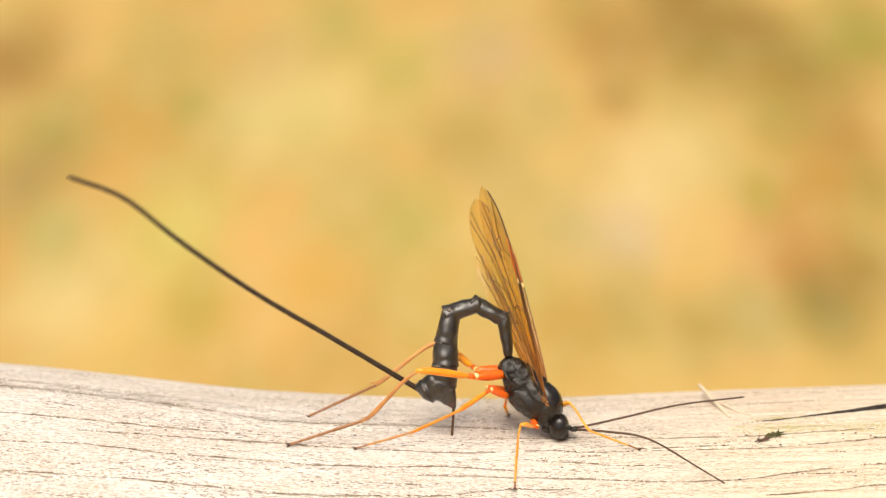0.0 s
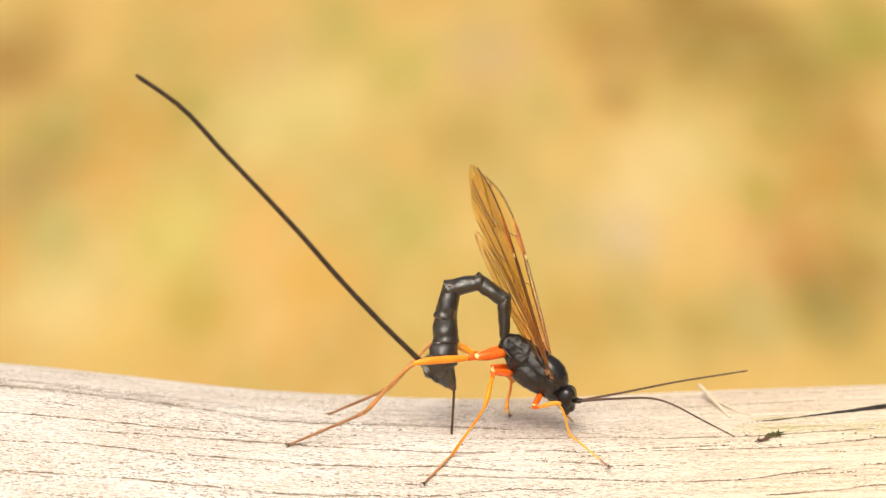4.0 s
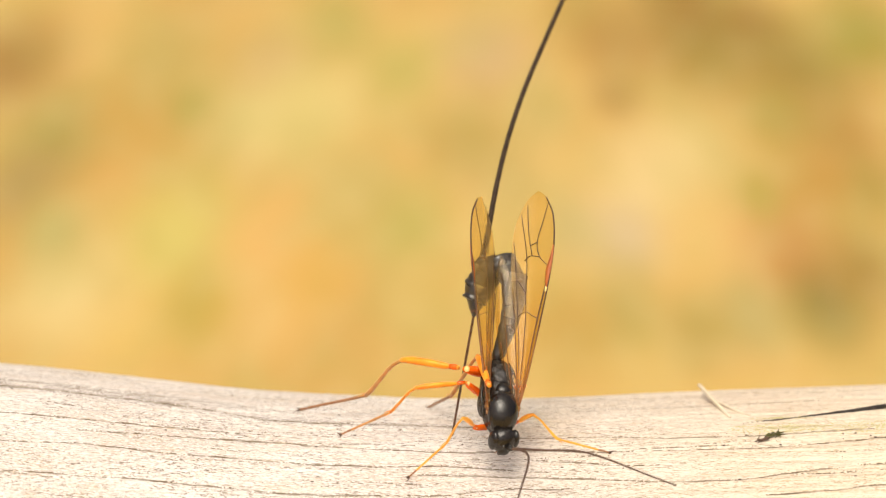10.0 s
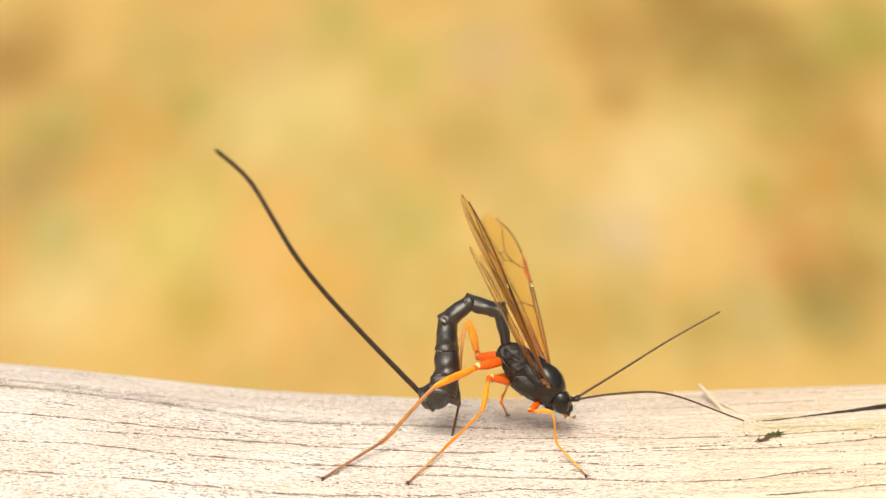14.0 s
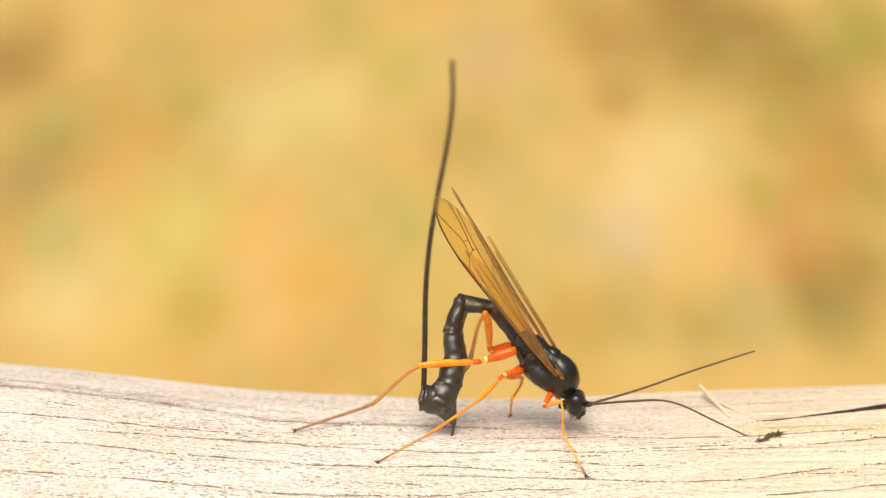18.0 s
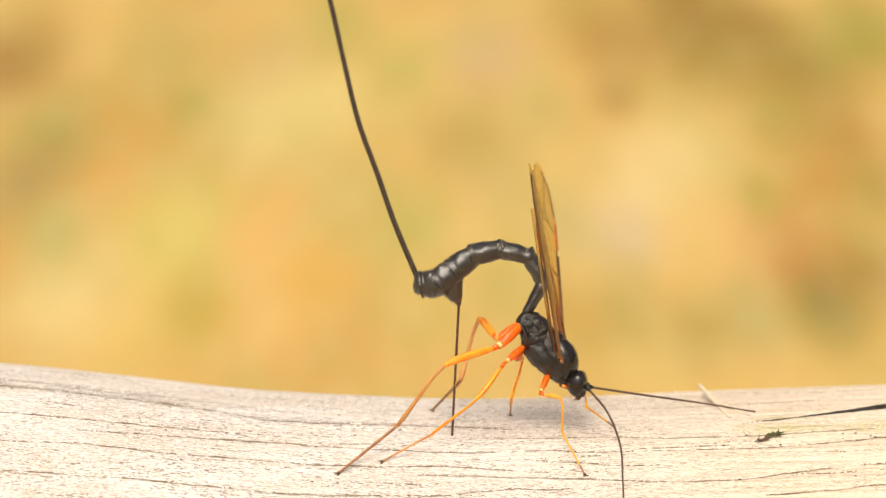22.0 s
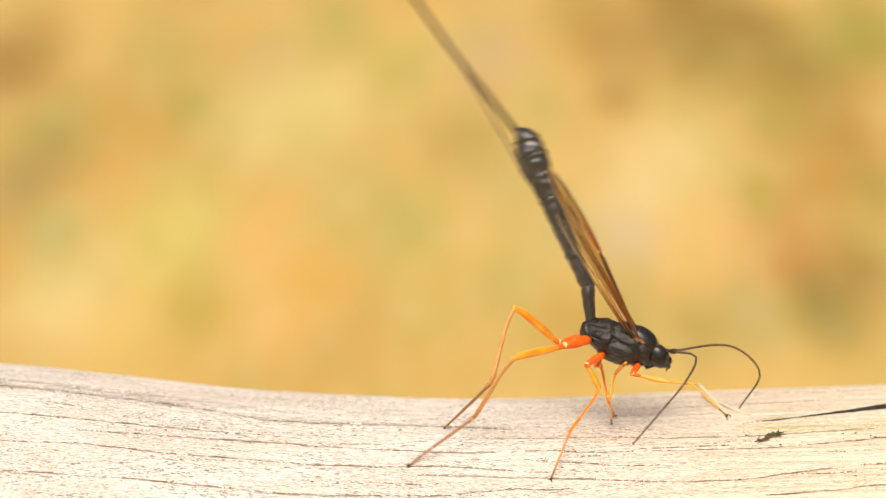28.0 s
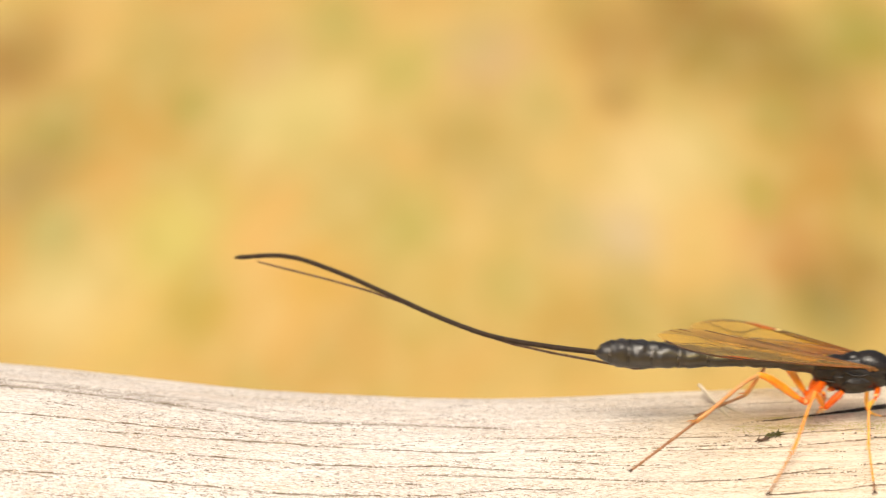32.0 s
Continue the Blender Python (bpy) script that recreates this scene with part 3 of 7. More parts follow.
def build_abdomen(wasp):
    made = []
    for n, (ln, a, b) in enumerate(SEGMENTS):
        w = (1.0, 1.25, 1.35, 1.3, 1.2, 1.08, 1.0, 1.0)[n]
        if n == 7:
            rows = [(-.75 * a, a * .3, a * .3), (-.4 * a, a * .8, a * .85), (0, a, a), (.5, a * .85, a * .9, .06), (.95, b, b, .16), (1.2, b * .45, b * .4, .25)]
        elif n == 0:
            rows = [(-.15, .36, .3), (.3, .55, .42), (1.2, .6, .46), (2.4, .74, .56), (ln - .2, b * 1.2, b * .95), (ln + .05, b * 1.25, b), (ln + .12, b * 1.1, b * .85)]
        else:
            rows = [(-.8 * a, a * .3 * w, a * .3), (-.62 * a, a * .64 * w, a * .64), (-.3 * a, a * .88 * w, a * .88), (0, a * .97 * w, a * .97), (ln * .3, a * 1.0 * w, a * 1.0), (ln * .6, (a + b) / 2 * 1.01 * w, (a + b) / 2 * 1.02), (ln * .82, b * .99 * w, b * 1.0), (ln, b * 1.01 * w, b * 1.02), (ln + .07, b * .9 * w, b * .9)]
        bm = ring_loft(densify(rows, 4), 36)
        for v in bm.verts:
            # two low swellings on the upper flanks and a shallow cross furrow
            ang = math.atan2(v.co.z, abs(v.co.y))
            t = v.co.x / MM / ln
            swell = (0.05 + 0.018 * n) * math.exp(-((ang - 0.8) / 0.38) ** 2) * (math.exp(-((t - 0.42) / 0.2) ** 2) + 0.4 * math.exp(-((t - 0.97) / 0.1) ** 2)) - 0.05 * math.exp(-((t - 0.8) / 0.08) ** 2) - 0.03 * math.exp(-((t - 0.12) / 0.1) ** 2)
            if 0 < n < 7:
                v.co.y *= 1 + swell
                v.co.z *= 1 + swell
        rough_up(bm, .10, .75, n + 20)
        rough_up(bm, .035, .25, n + 40)
        seg = part("abdomen_segment", bm, ABDOMEN, wasp)
        if 0 < n < 7:
            part("segment_rim", ring_loft([(ln - .03, b * .995 * w, b * 1.005), (ln + .02, b * 1.012 * w, b * 1.022), (ln + .085, b * .95 * w, b * .96)], 28), BLACK, seg, "thin paler hind rim of the segment")
            part("joint_skin", ring_loft([(-.5 * a, a * .76 * w, a * .77), (-.3 * a, a * .9 * w, a * .91), (-.12 * a, a * .95 * w, a * .96)], 28), SKIN, seg, "brown wrinkled skin between the segments")
            for side in (-1, 1):
                lo, hi = 0.1 + 0.07 * (n % 3), 0.75 + 0.12 * ((n * 2) % 3)
                arc = [(ln + .03, side * b * w * 1.015 * math.cos(q), b * 1.025 * math.sin(q)) for q in np.linspace(lo, hi, 6)]
                part("rim_fleck", rough_up(tube(arc, [.015, .05, .035, .025, .045, .015], 6), .03, .2, n), RIM, seg, "pale crescent at the segment's edge")
        made.append(seg)
    hypo = part("hypopygium", rough_up(ring_loft(densify([(-3.4, .55, .55, .2), (-3.0, .85, .85, .32), (-2.6, .97, 1.08, .45), (-2.0, .95, 1.2, .55), (-1.3, .76, 1.0, .5), (-.6, .46, .62, .25), (-.2, .24, .3, .06), (0, .13, .16)], 5), 30), .06, .5, 31), ABDOMEN, wasp, "keel-shaped plate over the ovipositor's root")
    part("keel_tip", rough_up(ring_loft(densify([(-.75, .49, .68, .27), (-.45, .40, .52, .18), (-.15, .22, .27, .05), (.06, .12, .13)], 4), 20), .03, .3, 17), KEEL, hypo, "reddish-brown tip of the keel")
    return made, hypo


def build_string(wasp, name, pieces, length, r0, r1, material, tip=None, label=""):
    """A long thin organ in short stiff pieces that can bend against each other."""
    step = length / pieces
    made = []
    for n in range(pieces):
        a, b = r0 + (r1 - r0) * n / pieces, r0 + (r1 - r0) * (n + 1) / pieces
        last = n == pieces - 1
        rows = [(-step * .12, a * .9, a * .9), (0, a, a), (step * .5, (a + b) / 2, (a + b) / 2), (step, b, b), (step * 1.1, b * .85, b * .85)]
        if last:
            rows = [(-step * .12, a * .9, a * .9), (0, a, a), (step * .6, b, b), (step * .9, b * .7, b * .7), (step, b * .3, b * .3)]
        made.append(part(name, ring_loft(rows, 10), tip if tip and last else material, wasp, label))
    return made


def build_antenna(wasp):
    scape = part("scape", rough_up(ring_loft([(-.1, .1, .1), (.1, .2, .2), (.45, .2, .2), (.6, .12, .12)], 12), .02, .2), BLACK, wasp)
    part("pedicel", blob(.13, .13, .13, (.68, 0, 0), 10), DARK_BROWN, scape)
    made = [scape]
    step = (ANTENNA_LENGTH - .6) / FLAGELLUM_PIECES
    for n in range(FLAGELLUM_PIECES):
        a = .105 - .04 * n / FLAGELLUM_PIECES
        rows = []
        for k in range(4):
            x = step * k / 4
            rows += [(x, a * .9, a * .9), (x + step * .03, a * 1.04, a * 1.04), (x + step * .22, a, a)]
        rows.append((step * 1.04, a * .85, a * .85))
        made.append(part("flagellum", ring_loft(rows, 8), FEELER, wasp))
    return made


def build_leg(wasp, which):
    lc, lf, lt, ls = LEGS[which]
    hind, front = which == "hind", which == "front"
    r = 1.0 if hind else 0.72 if which == "mid" else 0.62
    skin = ORANGE if hind else ORANGE if which == "mid" else AMBER
    coxa = part("coxa", rough_up(ring_loft([(-.3, .35 * r, .35 * r), (.2, .42 * r, .43 * r), (lc * .45, .43 * r, .47 * r), (lc * .8, .34 * r, .37 * r), (lc, .22 * r, .24 * r)], 18), .03, .5), ORANGE_RED, wasp, "orange-red basal joint")
    part("joint_spot", blob(.21 * r, .27 * r, .24 * r, (lc - .12, 0, -.13 * r), 12), PALE, coxa, "pale yellow joint")
    femur = part("femur", rough_up(ring_loft([(-.1, .17 * r, .18 * r), (.5, .2 * r, .22 * r), (.8, .18 * r, .19 * r), (1.2, .26 * r, .28 * r), (lf * .5, .32 * r, .35 * r, -.10 * r), (lf * .8, .31 * r, .33 * r, -.16 * r), (lf * .95, .25 * r, .27 * r, -.07 * r), (lf + .05, .17 * r, .2 * r)], 18), .02, .5, 2), skin, wasp)
    part("trochanter", rough_up(ring_loft([(.05, .2 * r, .2 * r), (.4, .26 * r, .27 * r), (.75, .21 * r, .22 * r)], 14), .02, .3), ORANGE_RED, femur)
    tibia_skin = TAN if hind else skin
    tibia = part("tibia", rough_up(ring_loft([(-.12, .15 * r, .15 * r), (0, .17 * r, .17 * r), (.35, .16 * r, .17 * r, -.12 * r), (lt * .16, .16 * r, .165 * r, -.26 * r), (lt * .32, .16 * r, .165 * r, -.28 * r), (lt * .6, .165 * r, .17 * r, -.12 * r), (lt * .88, .20 * r, .21 * r), (lt, .17 * r, .17 * r)], 14), .015, .4, 3), tibia_skin, wasp)
    part("knee", blob(.27 * r, .21 * r, .24 * r, (.0, 0, 0), 12), ORANGE if hind else skin, tibia)
    for side in (-1, 1):
        part("spur", tube([(lt - .1, side * .12 * r, -.1 * r), (lt + .25, side * .2 * r, -.32 * r), (lt + .55, side * .2 * r, -.42 * r)], [.06 * r, .05 * r, .015]), tibia_skin, tibia)
    skin2 = BROWN if hind else TAN if which == "mid" else AMBER
    cuts = (0, .45, .65, .79, .88, 1.0)
    tarsus = None
    for n, (a, b) in enumerate(zip(cuts, cuts[1:])):
        q = .10 * r * (1 - .06 * n) + .025
        rows = [(a * ls, q * .75, q * .75), (a * ls + .1, q, q), (b * ls - .06, q * 1.12, q * 1.12), (b * ls, q * .7, q * .7)]
        if n == 0:
            tarsus = part("tarsus", ring_loft(rows, 10), skin2, wasp)
        else:
            part("tarsal_joint", ring_loft(rows, 10), BROWN if n > 2 else skin2, tarsus)
    for side in (-1, 1):
        part("claw", tube(bowed([(ls - .05, side * .05, 0), (ls + .18, side * .16, .02), (ls + .3, side * .2, -.14)], 3), .045), DARK_BROWN, tarsus)
    part("foot_pad", blob(.16, .13, .09, (ls + .06, 0, -.04), 10), DARK_BROWN, tarsus)
    return coxa, femur, tibia, tarsus


def film_sheet(edge, camber, n=7, low=0.0):
    """A thin cambered sheet inside a closed outline (mm): front edge and hind edge as functions of the length."""
    bm = bmesh.new()
    front, back = edge
    rows = []
    for f, b in zip(front, back):
        row = []
        for k in range(n + 1):
            t = k / n
            x, y = f.x + (b.x - f.x) * t, f.y + (b.y - f.y) * t
            z = camber * math.sin(math.pi * t) * (0.4 + 0.6 * math.sin(math.pi * x / 19)) + 0.10 * math.sin(t * 15) * (1 - x / 24) - low
            row.append(bm.verts.new((x * MM, y * MM, z * MM)))
        rows.append(row)
    for a, b in zip(rows, rows[1:]):
        for k in range(n):
            bm.faces.new((a[k], b[k], b[k + 1], a[k + 1]))
    return bm


def build_wing(wasp):
    """Fore and hind wing: length along +x, front edge towards +y. The film is a few hundredths of a millimetre."""
    def bowed_blade(points, steps=5):
        return bowed([(x, y * 0.86 + 0.077 * x, z) for x, y, z in points], steps)

    front = bowed_blade([(0, .15, 0), (3, .55, 0), (7, .85, 0), (11, 1.05, 0), (14, .95, 0), (16.5, .35, 0), (18.1, -.75, 0), (18.6, -1.6, 0)], 5)
    back = bowed_blade([(0, -.15, 0), (2.5, -.7, 0), (6, -1.5, 0), (10, -2.7, 0), (13, -3.4, 0), (15.5, -3.5, 0), (17.6, -2.8, 0), (18.6, -1.7, 0)], 5)
    fore = part("fore_wing", film_sheet((front, back), .35), FILM, wasp, "clear amber wing with brown veins")
    runs = (((0, .15, 0), (3, .55, 0), (7, .85, 0), (11, 1.05, 0), (14, .95, 0), (16.5, .35, 0), (18.1, -.75, 0)),
            ((0, .05, 0), (3, .3, 0), (7, .5, 0), (10.6, .8, 0)),
            ((.2, -.05, 0), (4, -.35, 0), (7.5, -.75, 0), (9.8, -1.2, 0), (13, -1.8, 0), (16.6, -3.1, 0)),
            ((.2, -.12, 0), (4, -.75, 0), (8, -1.7, 0), (12.2, -2.8, 0), (14.2, -3.4, 0)),
            ((.2, -.15, 0), (3, -.75, 0), (6, -1.55, 0), (9, -2.25, 0), (10.4, -2.7, 0)),
            ((12.0, .9, 0), (12.9, -.35, 0), (14.2, -.9, 0), (16.2, -.6, 0), (17.6, -.4, 0)),
            ((12.9, -.35, 0), (13.0, -1.4, 0), (12.6, -1.95, 0)),
            ((7.6, .6, 0), (7.9, -.2, 0), (8.2, -.9, 0), (7.8, -1.65, 0)),
            ((13.0, -1.2, 0), (15.0, -2.0, 0), (17.4, -2.6, 0)),
            ((9.8, -1.2, 0), (10.6, -2.0, 0), (10.9, -2.4, 0)),
            ((14.2, -.9, 0), (13.9, -1.55, 0)))
    for n, run in enumerate(runs):
        thick = .068 if n < 2 else .037
        part("vein", tube(bowed_blade([(x, y, .05 + .1 * math.sin(max(0.0, min(1.0, -y / 4)) * math.pi)) for x, y, z in run], 4), thick, 5), VEIN, fore)
    part("stigma", rough_up(ring_loft([(10.3, .05, .05, 0, 1.58), (11.0, .17, .08, 0, 1.58), (11.8, .24, .09, 0, 1.64), (12.8, .16, .08, 0, 1.80), (13.9, .05, .05, 0, 1.88)], 10), .02, .3), STIGMA, fore, "orange-brown spot on the front edge")
    part("pale_spot", blob(.28, .1, .07, (10.15, 1.56, 0), 10), PALE, fore, "pale yellow spot at the stigma's root")
    hind_front = bowed_blade([(.1, -.1, 0), (3, -.6, 0), (6, -1.3, 0), (9, -2.2, 0), (11.5, -3.1, 0), (13, -4.2, 0)], 5)
    hind_back = bowed_blade([(.1, -.4, 0), (2.2, -1.6, 0), (5, -2.9, 0), (8, -3.9, 0), (11, -4.5, 0), (13, -4.3, 0)], 5)
    hind = part("hind_wing", film_sheet((hind_front, hind_back), -.25, low=.3), FILM_PALE, wasp, "clear pale amber wing")
    for n, run in enumerate((((.1, -.1, 0), (3, -.6, 0), (6, -1.3, 0), (9, -2.2, 0), (11.5, -3.3, 0)), ((.2, -.3, 0), (4, -1.7, 0), (7, -2.6, 0), (11.5, -4.0, 0)),
                             ((.2, -.4, 0), (3, -1.7, 0), (5.5, -2.8, 0)), ((6.5, -1.5, 0), (6.9, -2.0, 0), (7, -2.6, 0)))):
        part("vein", tube(bowed_blade([(x, y, z - .27) for x, y, z in run], 4), .034, 5), VEIN, hind)
    return fore, hind


build_ground()
LOG = build_log()
build_litter(LOG)
build_grit()
WASP = tagged(new("ichneumon_wasp"), "black wasp with orange legs drilling into the log", "wasp")
build_thorax(WASP)
HEAD = build_head(WASP)
ABDOMEN_SEGMENTS, HYPOPYGIUM = build_abdomen(WASP)
SHEATH_PARTS = build_string(WASP, "sheath_piece", SHEATH_PIECES, SHEATH_LENGTH, .235, .20, SHEATH, None)
NEEDLE_PARTS = build_string(WASP, "ovipositor_piece", NEEDLE_PIECES, NEEDLE_LENGTH, .115, .085, NEEDLE)
FEELERS = {side: build_antenna(WASP) for side in ("right", "left")}
LEG_PARTS = {(which, side): build_leg(WASP, which) for which in LEGS for side in ("right", "left")}
WINGS = {"right": build_wing(WASP), "left": build_wing(WASP)}


# ---- how the wasp moves ----
def ease(times, values, t):
    """Monotone cubic through the values at the times."""
    times, values = np.array(times, float), np.array(values, float)
    if len(times) == 1:
        return np.repeat(values, len(t), 0)
    h = np.diff(times)[:, None]
    d = np.diff(values, axis=0) / h
    m = np.zeros_like(values)
    m[0], m[-1] = d[0], d[-1]
    for i in range(1, len(times) - 1):
        a, b = d[i - 1], d[i]
        same = a * b > 0
        m[i] = np.where(same, 2 * a * b / np.where(same, a + b, 1), 0)
    k = np.clip(np.searchsorted(times, t, side="right") - 1, 0, len(h) - 1)
    u = ((t - times[k]) / h[k][:, 0])[:, None]
    u = np.clip(u, 0, 1)
    hk = h[k]
    return ((1 + 2 * u) * (1 - u) ** 2 * values[k] + u * (1 - u) ** 2 * hk * m[k] + u * u * (3 - 2 * u) * values[k + 1] + u * u * (u - 1) * hk * m[k + 1])


def stand(origin, x, z):
    """A pose (mm) with its x along x and its z as near to z as may be."""
    x = Vector(x).normalized()
    y = Vector(z).cross(x)
    if y.length < 1e-6:
        y = x.orthogonal()
    y.normalize()
    m = Matrix((x, y, x.cross(y))).transposed().to_4x4()
    m.translation = Vector(origin) * MM
    return m


def curve_points(flat, steps=10):
    pts = bowed([tuple(flat[i:i + 3]) for i in range(0, len(flat), 3)], steps)
    run = [0.0]
    for a, b in zip(pts, pts[1:]):
        run.append(run[-1] + (b - a).length)
    return pts, run


def along(pts, run, s):
    """The point at length s; past the ends the curve goes on straight."""
    if s >= run[-1]:
        return pts[-1] + (pts[-1] - pts[-3]).normalized() * (s - run[-1])
    i = max(1, int(np.searchsorted(run, s)))
    f = (s - run[i - 1]) / max(1e-9, run[i] - run[i - 1])
    return pts[i - 1].lerp(pts[i], f)


def motions():
    keys = {}

    def at(t, **poses):
        """What is known of the pose at t seconds, in mm: places of joints, and ways."""
        for name, values in poses.items():
            keys.setdefault(name, []).append((t, values))

    at(0,
       body=(6.51, 0.6, 4.16, 0.65, -0.28, -0.7, 0.74, 0.05, 0.67),
       head=(8.96, -0.64, 1.09, 0.99, -0.14, -0.09),
       abdomen=(4.72, 1.66, 6.79, 4.77, 2.38, 8.56, 4, 2.91, 9.89, 1.29, 3.29, 10.81, -0.38, 2.79, 9.58, -0.48, 1.72, 6.92, -1, 0.67, 4.31, -2.77, 0.55, 4.05),
       wing_right=(7.79, -0.97, 3.92, -0.29, 0.36, 0.89, 0.43, -0.78, 0.46, 0),
       wing_left=(8.18, 1.42, 3.32, -0.33, 0.62, 0.71, 0.79, 0.59, -0.16, 0),
       antenna_right=(9.98, -1.42, 1.29, 13.24, -2.97, 1.75, 16.46, -4.67, 1.86, 20.52, -7.74, 0.62),
       antenna_left=(10.01, -0.88, 1.04, 14.31, -0.19, 1.77, 19.11, 0.58, 2.62, 24.64, 1.25, 3.06),
       hind_right=(1.97, -0.8, 5.85, -2.83, -2.81, 7.27, -7.15, -1.22, 2.13, -13.64, -3.03, 0.62),
       mid_right=(3.21, -1.22, 4.85, 0.55, -4.44, 4.39, -3.26, -2.4, 1.51, -8.12, -3.17, 0.33),
       front_right=(7.11, -2.4, 1.95, 5.71, -4.73, 3.23, 5.38, -4.31, 0.07, 5.15, -8.69, -0.67),
       hind_left=(2.22, 1.68, 5.32, -1.26, 5.72, 6.16, -6.39, 1.61, 4.03, -12.16, 2.95, 0.53),
       mid_left=(3.47, 1.69, 3.67, 4.52, 5.11, 1.46, 4.48, 0.04, 2.61, 4.86, 4.24, -0.06),
       front_left=(8.7, 1.47, 1.87, 9.88, -0.81, 3.42, 11.43, -3.24, 2.03, 15.61, -3.38, 0.37),
       sheath=(-2.77, 0.55, 4.05, -6.99, 1.51, 6.38, -11.24, 2.44, 8.7, -15.54, 3.36, 11, -19.74, 4.38, 13.53, -23.82, 5.49, 16.28, -27.85, 6.65, 19.14, -32.53, 7.31, 20.76),
       needle=(0.14, 0.44, 2.43, -0.49, -1.52, -8.38, -1.12, -3.49, -19.18, -1.76, -5.45, -29.99))
    at(0.5,
       sheath=(-2.77, 0.56, 4.05, -6.47, 2.24, 6.89, -10.03, 3.98, 9.87, -13.22, 5.85, 13.17, -16.27, 7.77, 16.59, -19.24, 9.7, 20.06, -22.43, 11.57, 23.37, -26.62, 12.93, 25.43))
    at(0.8,
       sheath=(-2.96, -0.12, 2.37, -6.66, 1.1, 5.4, -10.23, 2.38, 8.56, -13.57, 3.74, 11.94, -16.7, 5.17, 15.48, -19.65, 6.66, 19.15, -22.85, 8.07, 22.64, -26.68, 9.23, 25.52))
    at(0.9,
       sheath=(-2.96, -0.12, 2.37, -6.55, 1.14, 5.51, -10, 2.48, 8.79, -13.17, 3.89, 12.31, -16.1, 5.38, 16, -18.82, 6.93, 19.82, -21.77, 8.42, 23.51, -25.36, 9.68, 26.62))
    at(0.94,
       sheath=(-2.96, -0.12, 2.37, -6.56, 1.14, 5.51, -10.01, 2.47, 8.78, -13.18, 3.89, 12.3, -16.12, 5.38, 15.98, -18.85, 6.92, 19.8, -21.81, 8.41, 23.48, -25.41, 9.66, 26.58))
    at(1,
       body=(6.86, 0.54, 4, 0.67, -0.28, -0.69, 0.72, 0.02, 0.69),
       head=(9.54, -0.64, 1.09, 0.97, -0.18, -0.18),
       abdomen=(4.77, 1.54, 6.48, 4.43, 2.34, 8.47, 3.24, 2.74, 9.44, 0, 2.77, 9.53, -1.05, 2.08, 7.81, -0.62, 1, 5.15, -0.96, -0.07, 2.5, -2.96, -0.12, 2.37),
       wing_right=(8.13, -1.05, 3.77, -0.45, 0.13, 0.88, 0.45, -0.82, 0.36, 0),
       wing_left=(8.58, 1.35, 3.24, -0.43, 0.34, 0.84, 0.71, 0.7, 0.08, 0),
       antenna_right=(10.46, -1.46, 1.2, 14.17, -3.18, 1.85, 17.84, -5.26, 1.77, 20.99, -7.72, 0.72),
       antenna_left=(10.48, -0.91, 0.95, 15.25, -0.52, 1.92, 20.01, -0.13, 2.89, 25.26, 0.11, 3.47),
       hind_right=(2.12, -0.75, 5.42, -2.73, -2.53, 6.99, -7.07, -1.19, 1.8, -13.64, -3.02, 0.62),
       mid_right=(3.22, 0.51, 3.98, 1.17, -3.14, 4.06, -1.42, -7.65, 3.92, -4.63, -11.46, 3.92),
       front_right=(7.32, -2.65, 2.12, 6.39, -5.4, 2.92, 5.5, -4.3, 0.06, 5.11, -8.68, -0.67),
       hind_left=(2.34, 1.59, 4.63, -0.3, 6.21, 5.53, -5.45, 1.8, 4.15, -9.14, 5.87, 0.01),
       mid_left=(3.69, 1.31, 3.48, 5.1, 4.67, 1.4, 4.67, -0.36, 2.64, 4.85, 3.87, -0.01),
       front_left=(9.19, 1.01, 1.8, 10.87, 3.39, 1.09, 12.18, 5.25, -1.16, 14.78, 7.6, -3.97),
       sheath=(-2.96, -0.12, 2.37, -6.69, 1.09, 5.37, -10.3, 2.35, 8.48, -13.69, 3.7, 11.82, -16.87, 5.11, 15.32, -19.89, 6.57, 18.94, -23.16, 7.96, 22.37, -27.06, 9.09, 25.17),
       needle=(-0.14, -0.35, 0.48, 2.47, 5.93, -8.17, 5.09, 12.21, -16.81, 7.71, 18.49, -25.45))
    at(1.06,
       sheath=(-2.96, -0.12, 2.37, -6.9, 0.99, 5.13, -10.77, 2.14, 7.97, -14.47, 3.36, 11, -18.04, 4.64, 14.15, -21.5, 5.94, 17.38, -25.24, 7.15, 20.37, -29.58, 8.06, 22.62))
    at(1.2,
       sheath=(-2.96, -0.12, 2.37, -6.87, 1, 5.16, -10.72, 2.17, 8.03, -14.39, 3.4, 11.09, -17.92, 4.69, 14.28, -21.33, 6.02, 17.56, -25.02, 7.24, 20.6, -29.32, 8.18, 22.91))
    at(1.5,
       sheath=(-2.77, -0.16, 2.28, -7.2, 1.44, 3.96, -11.63, 3.03, 5.62, -16.09, 4.59, 7.24, -20.53, 6.17, 8.9, -24.98, 7.73, 10.54, -29.55, 9.2, 11.95, -34.4, 10.25, 12.36))
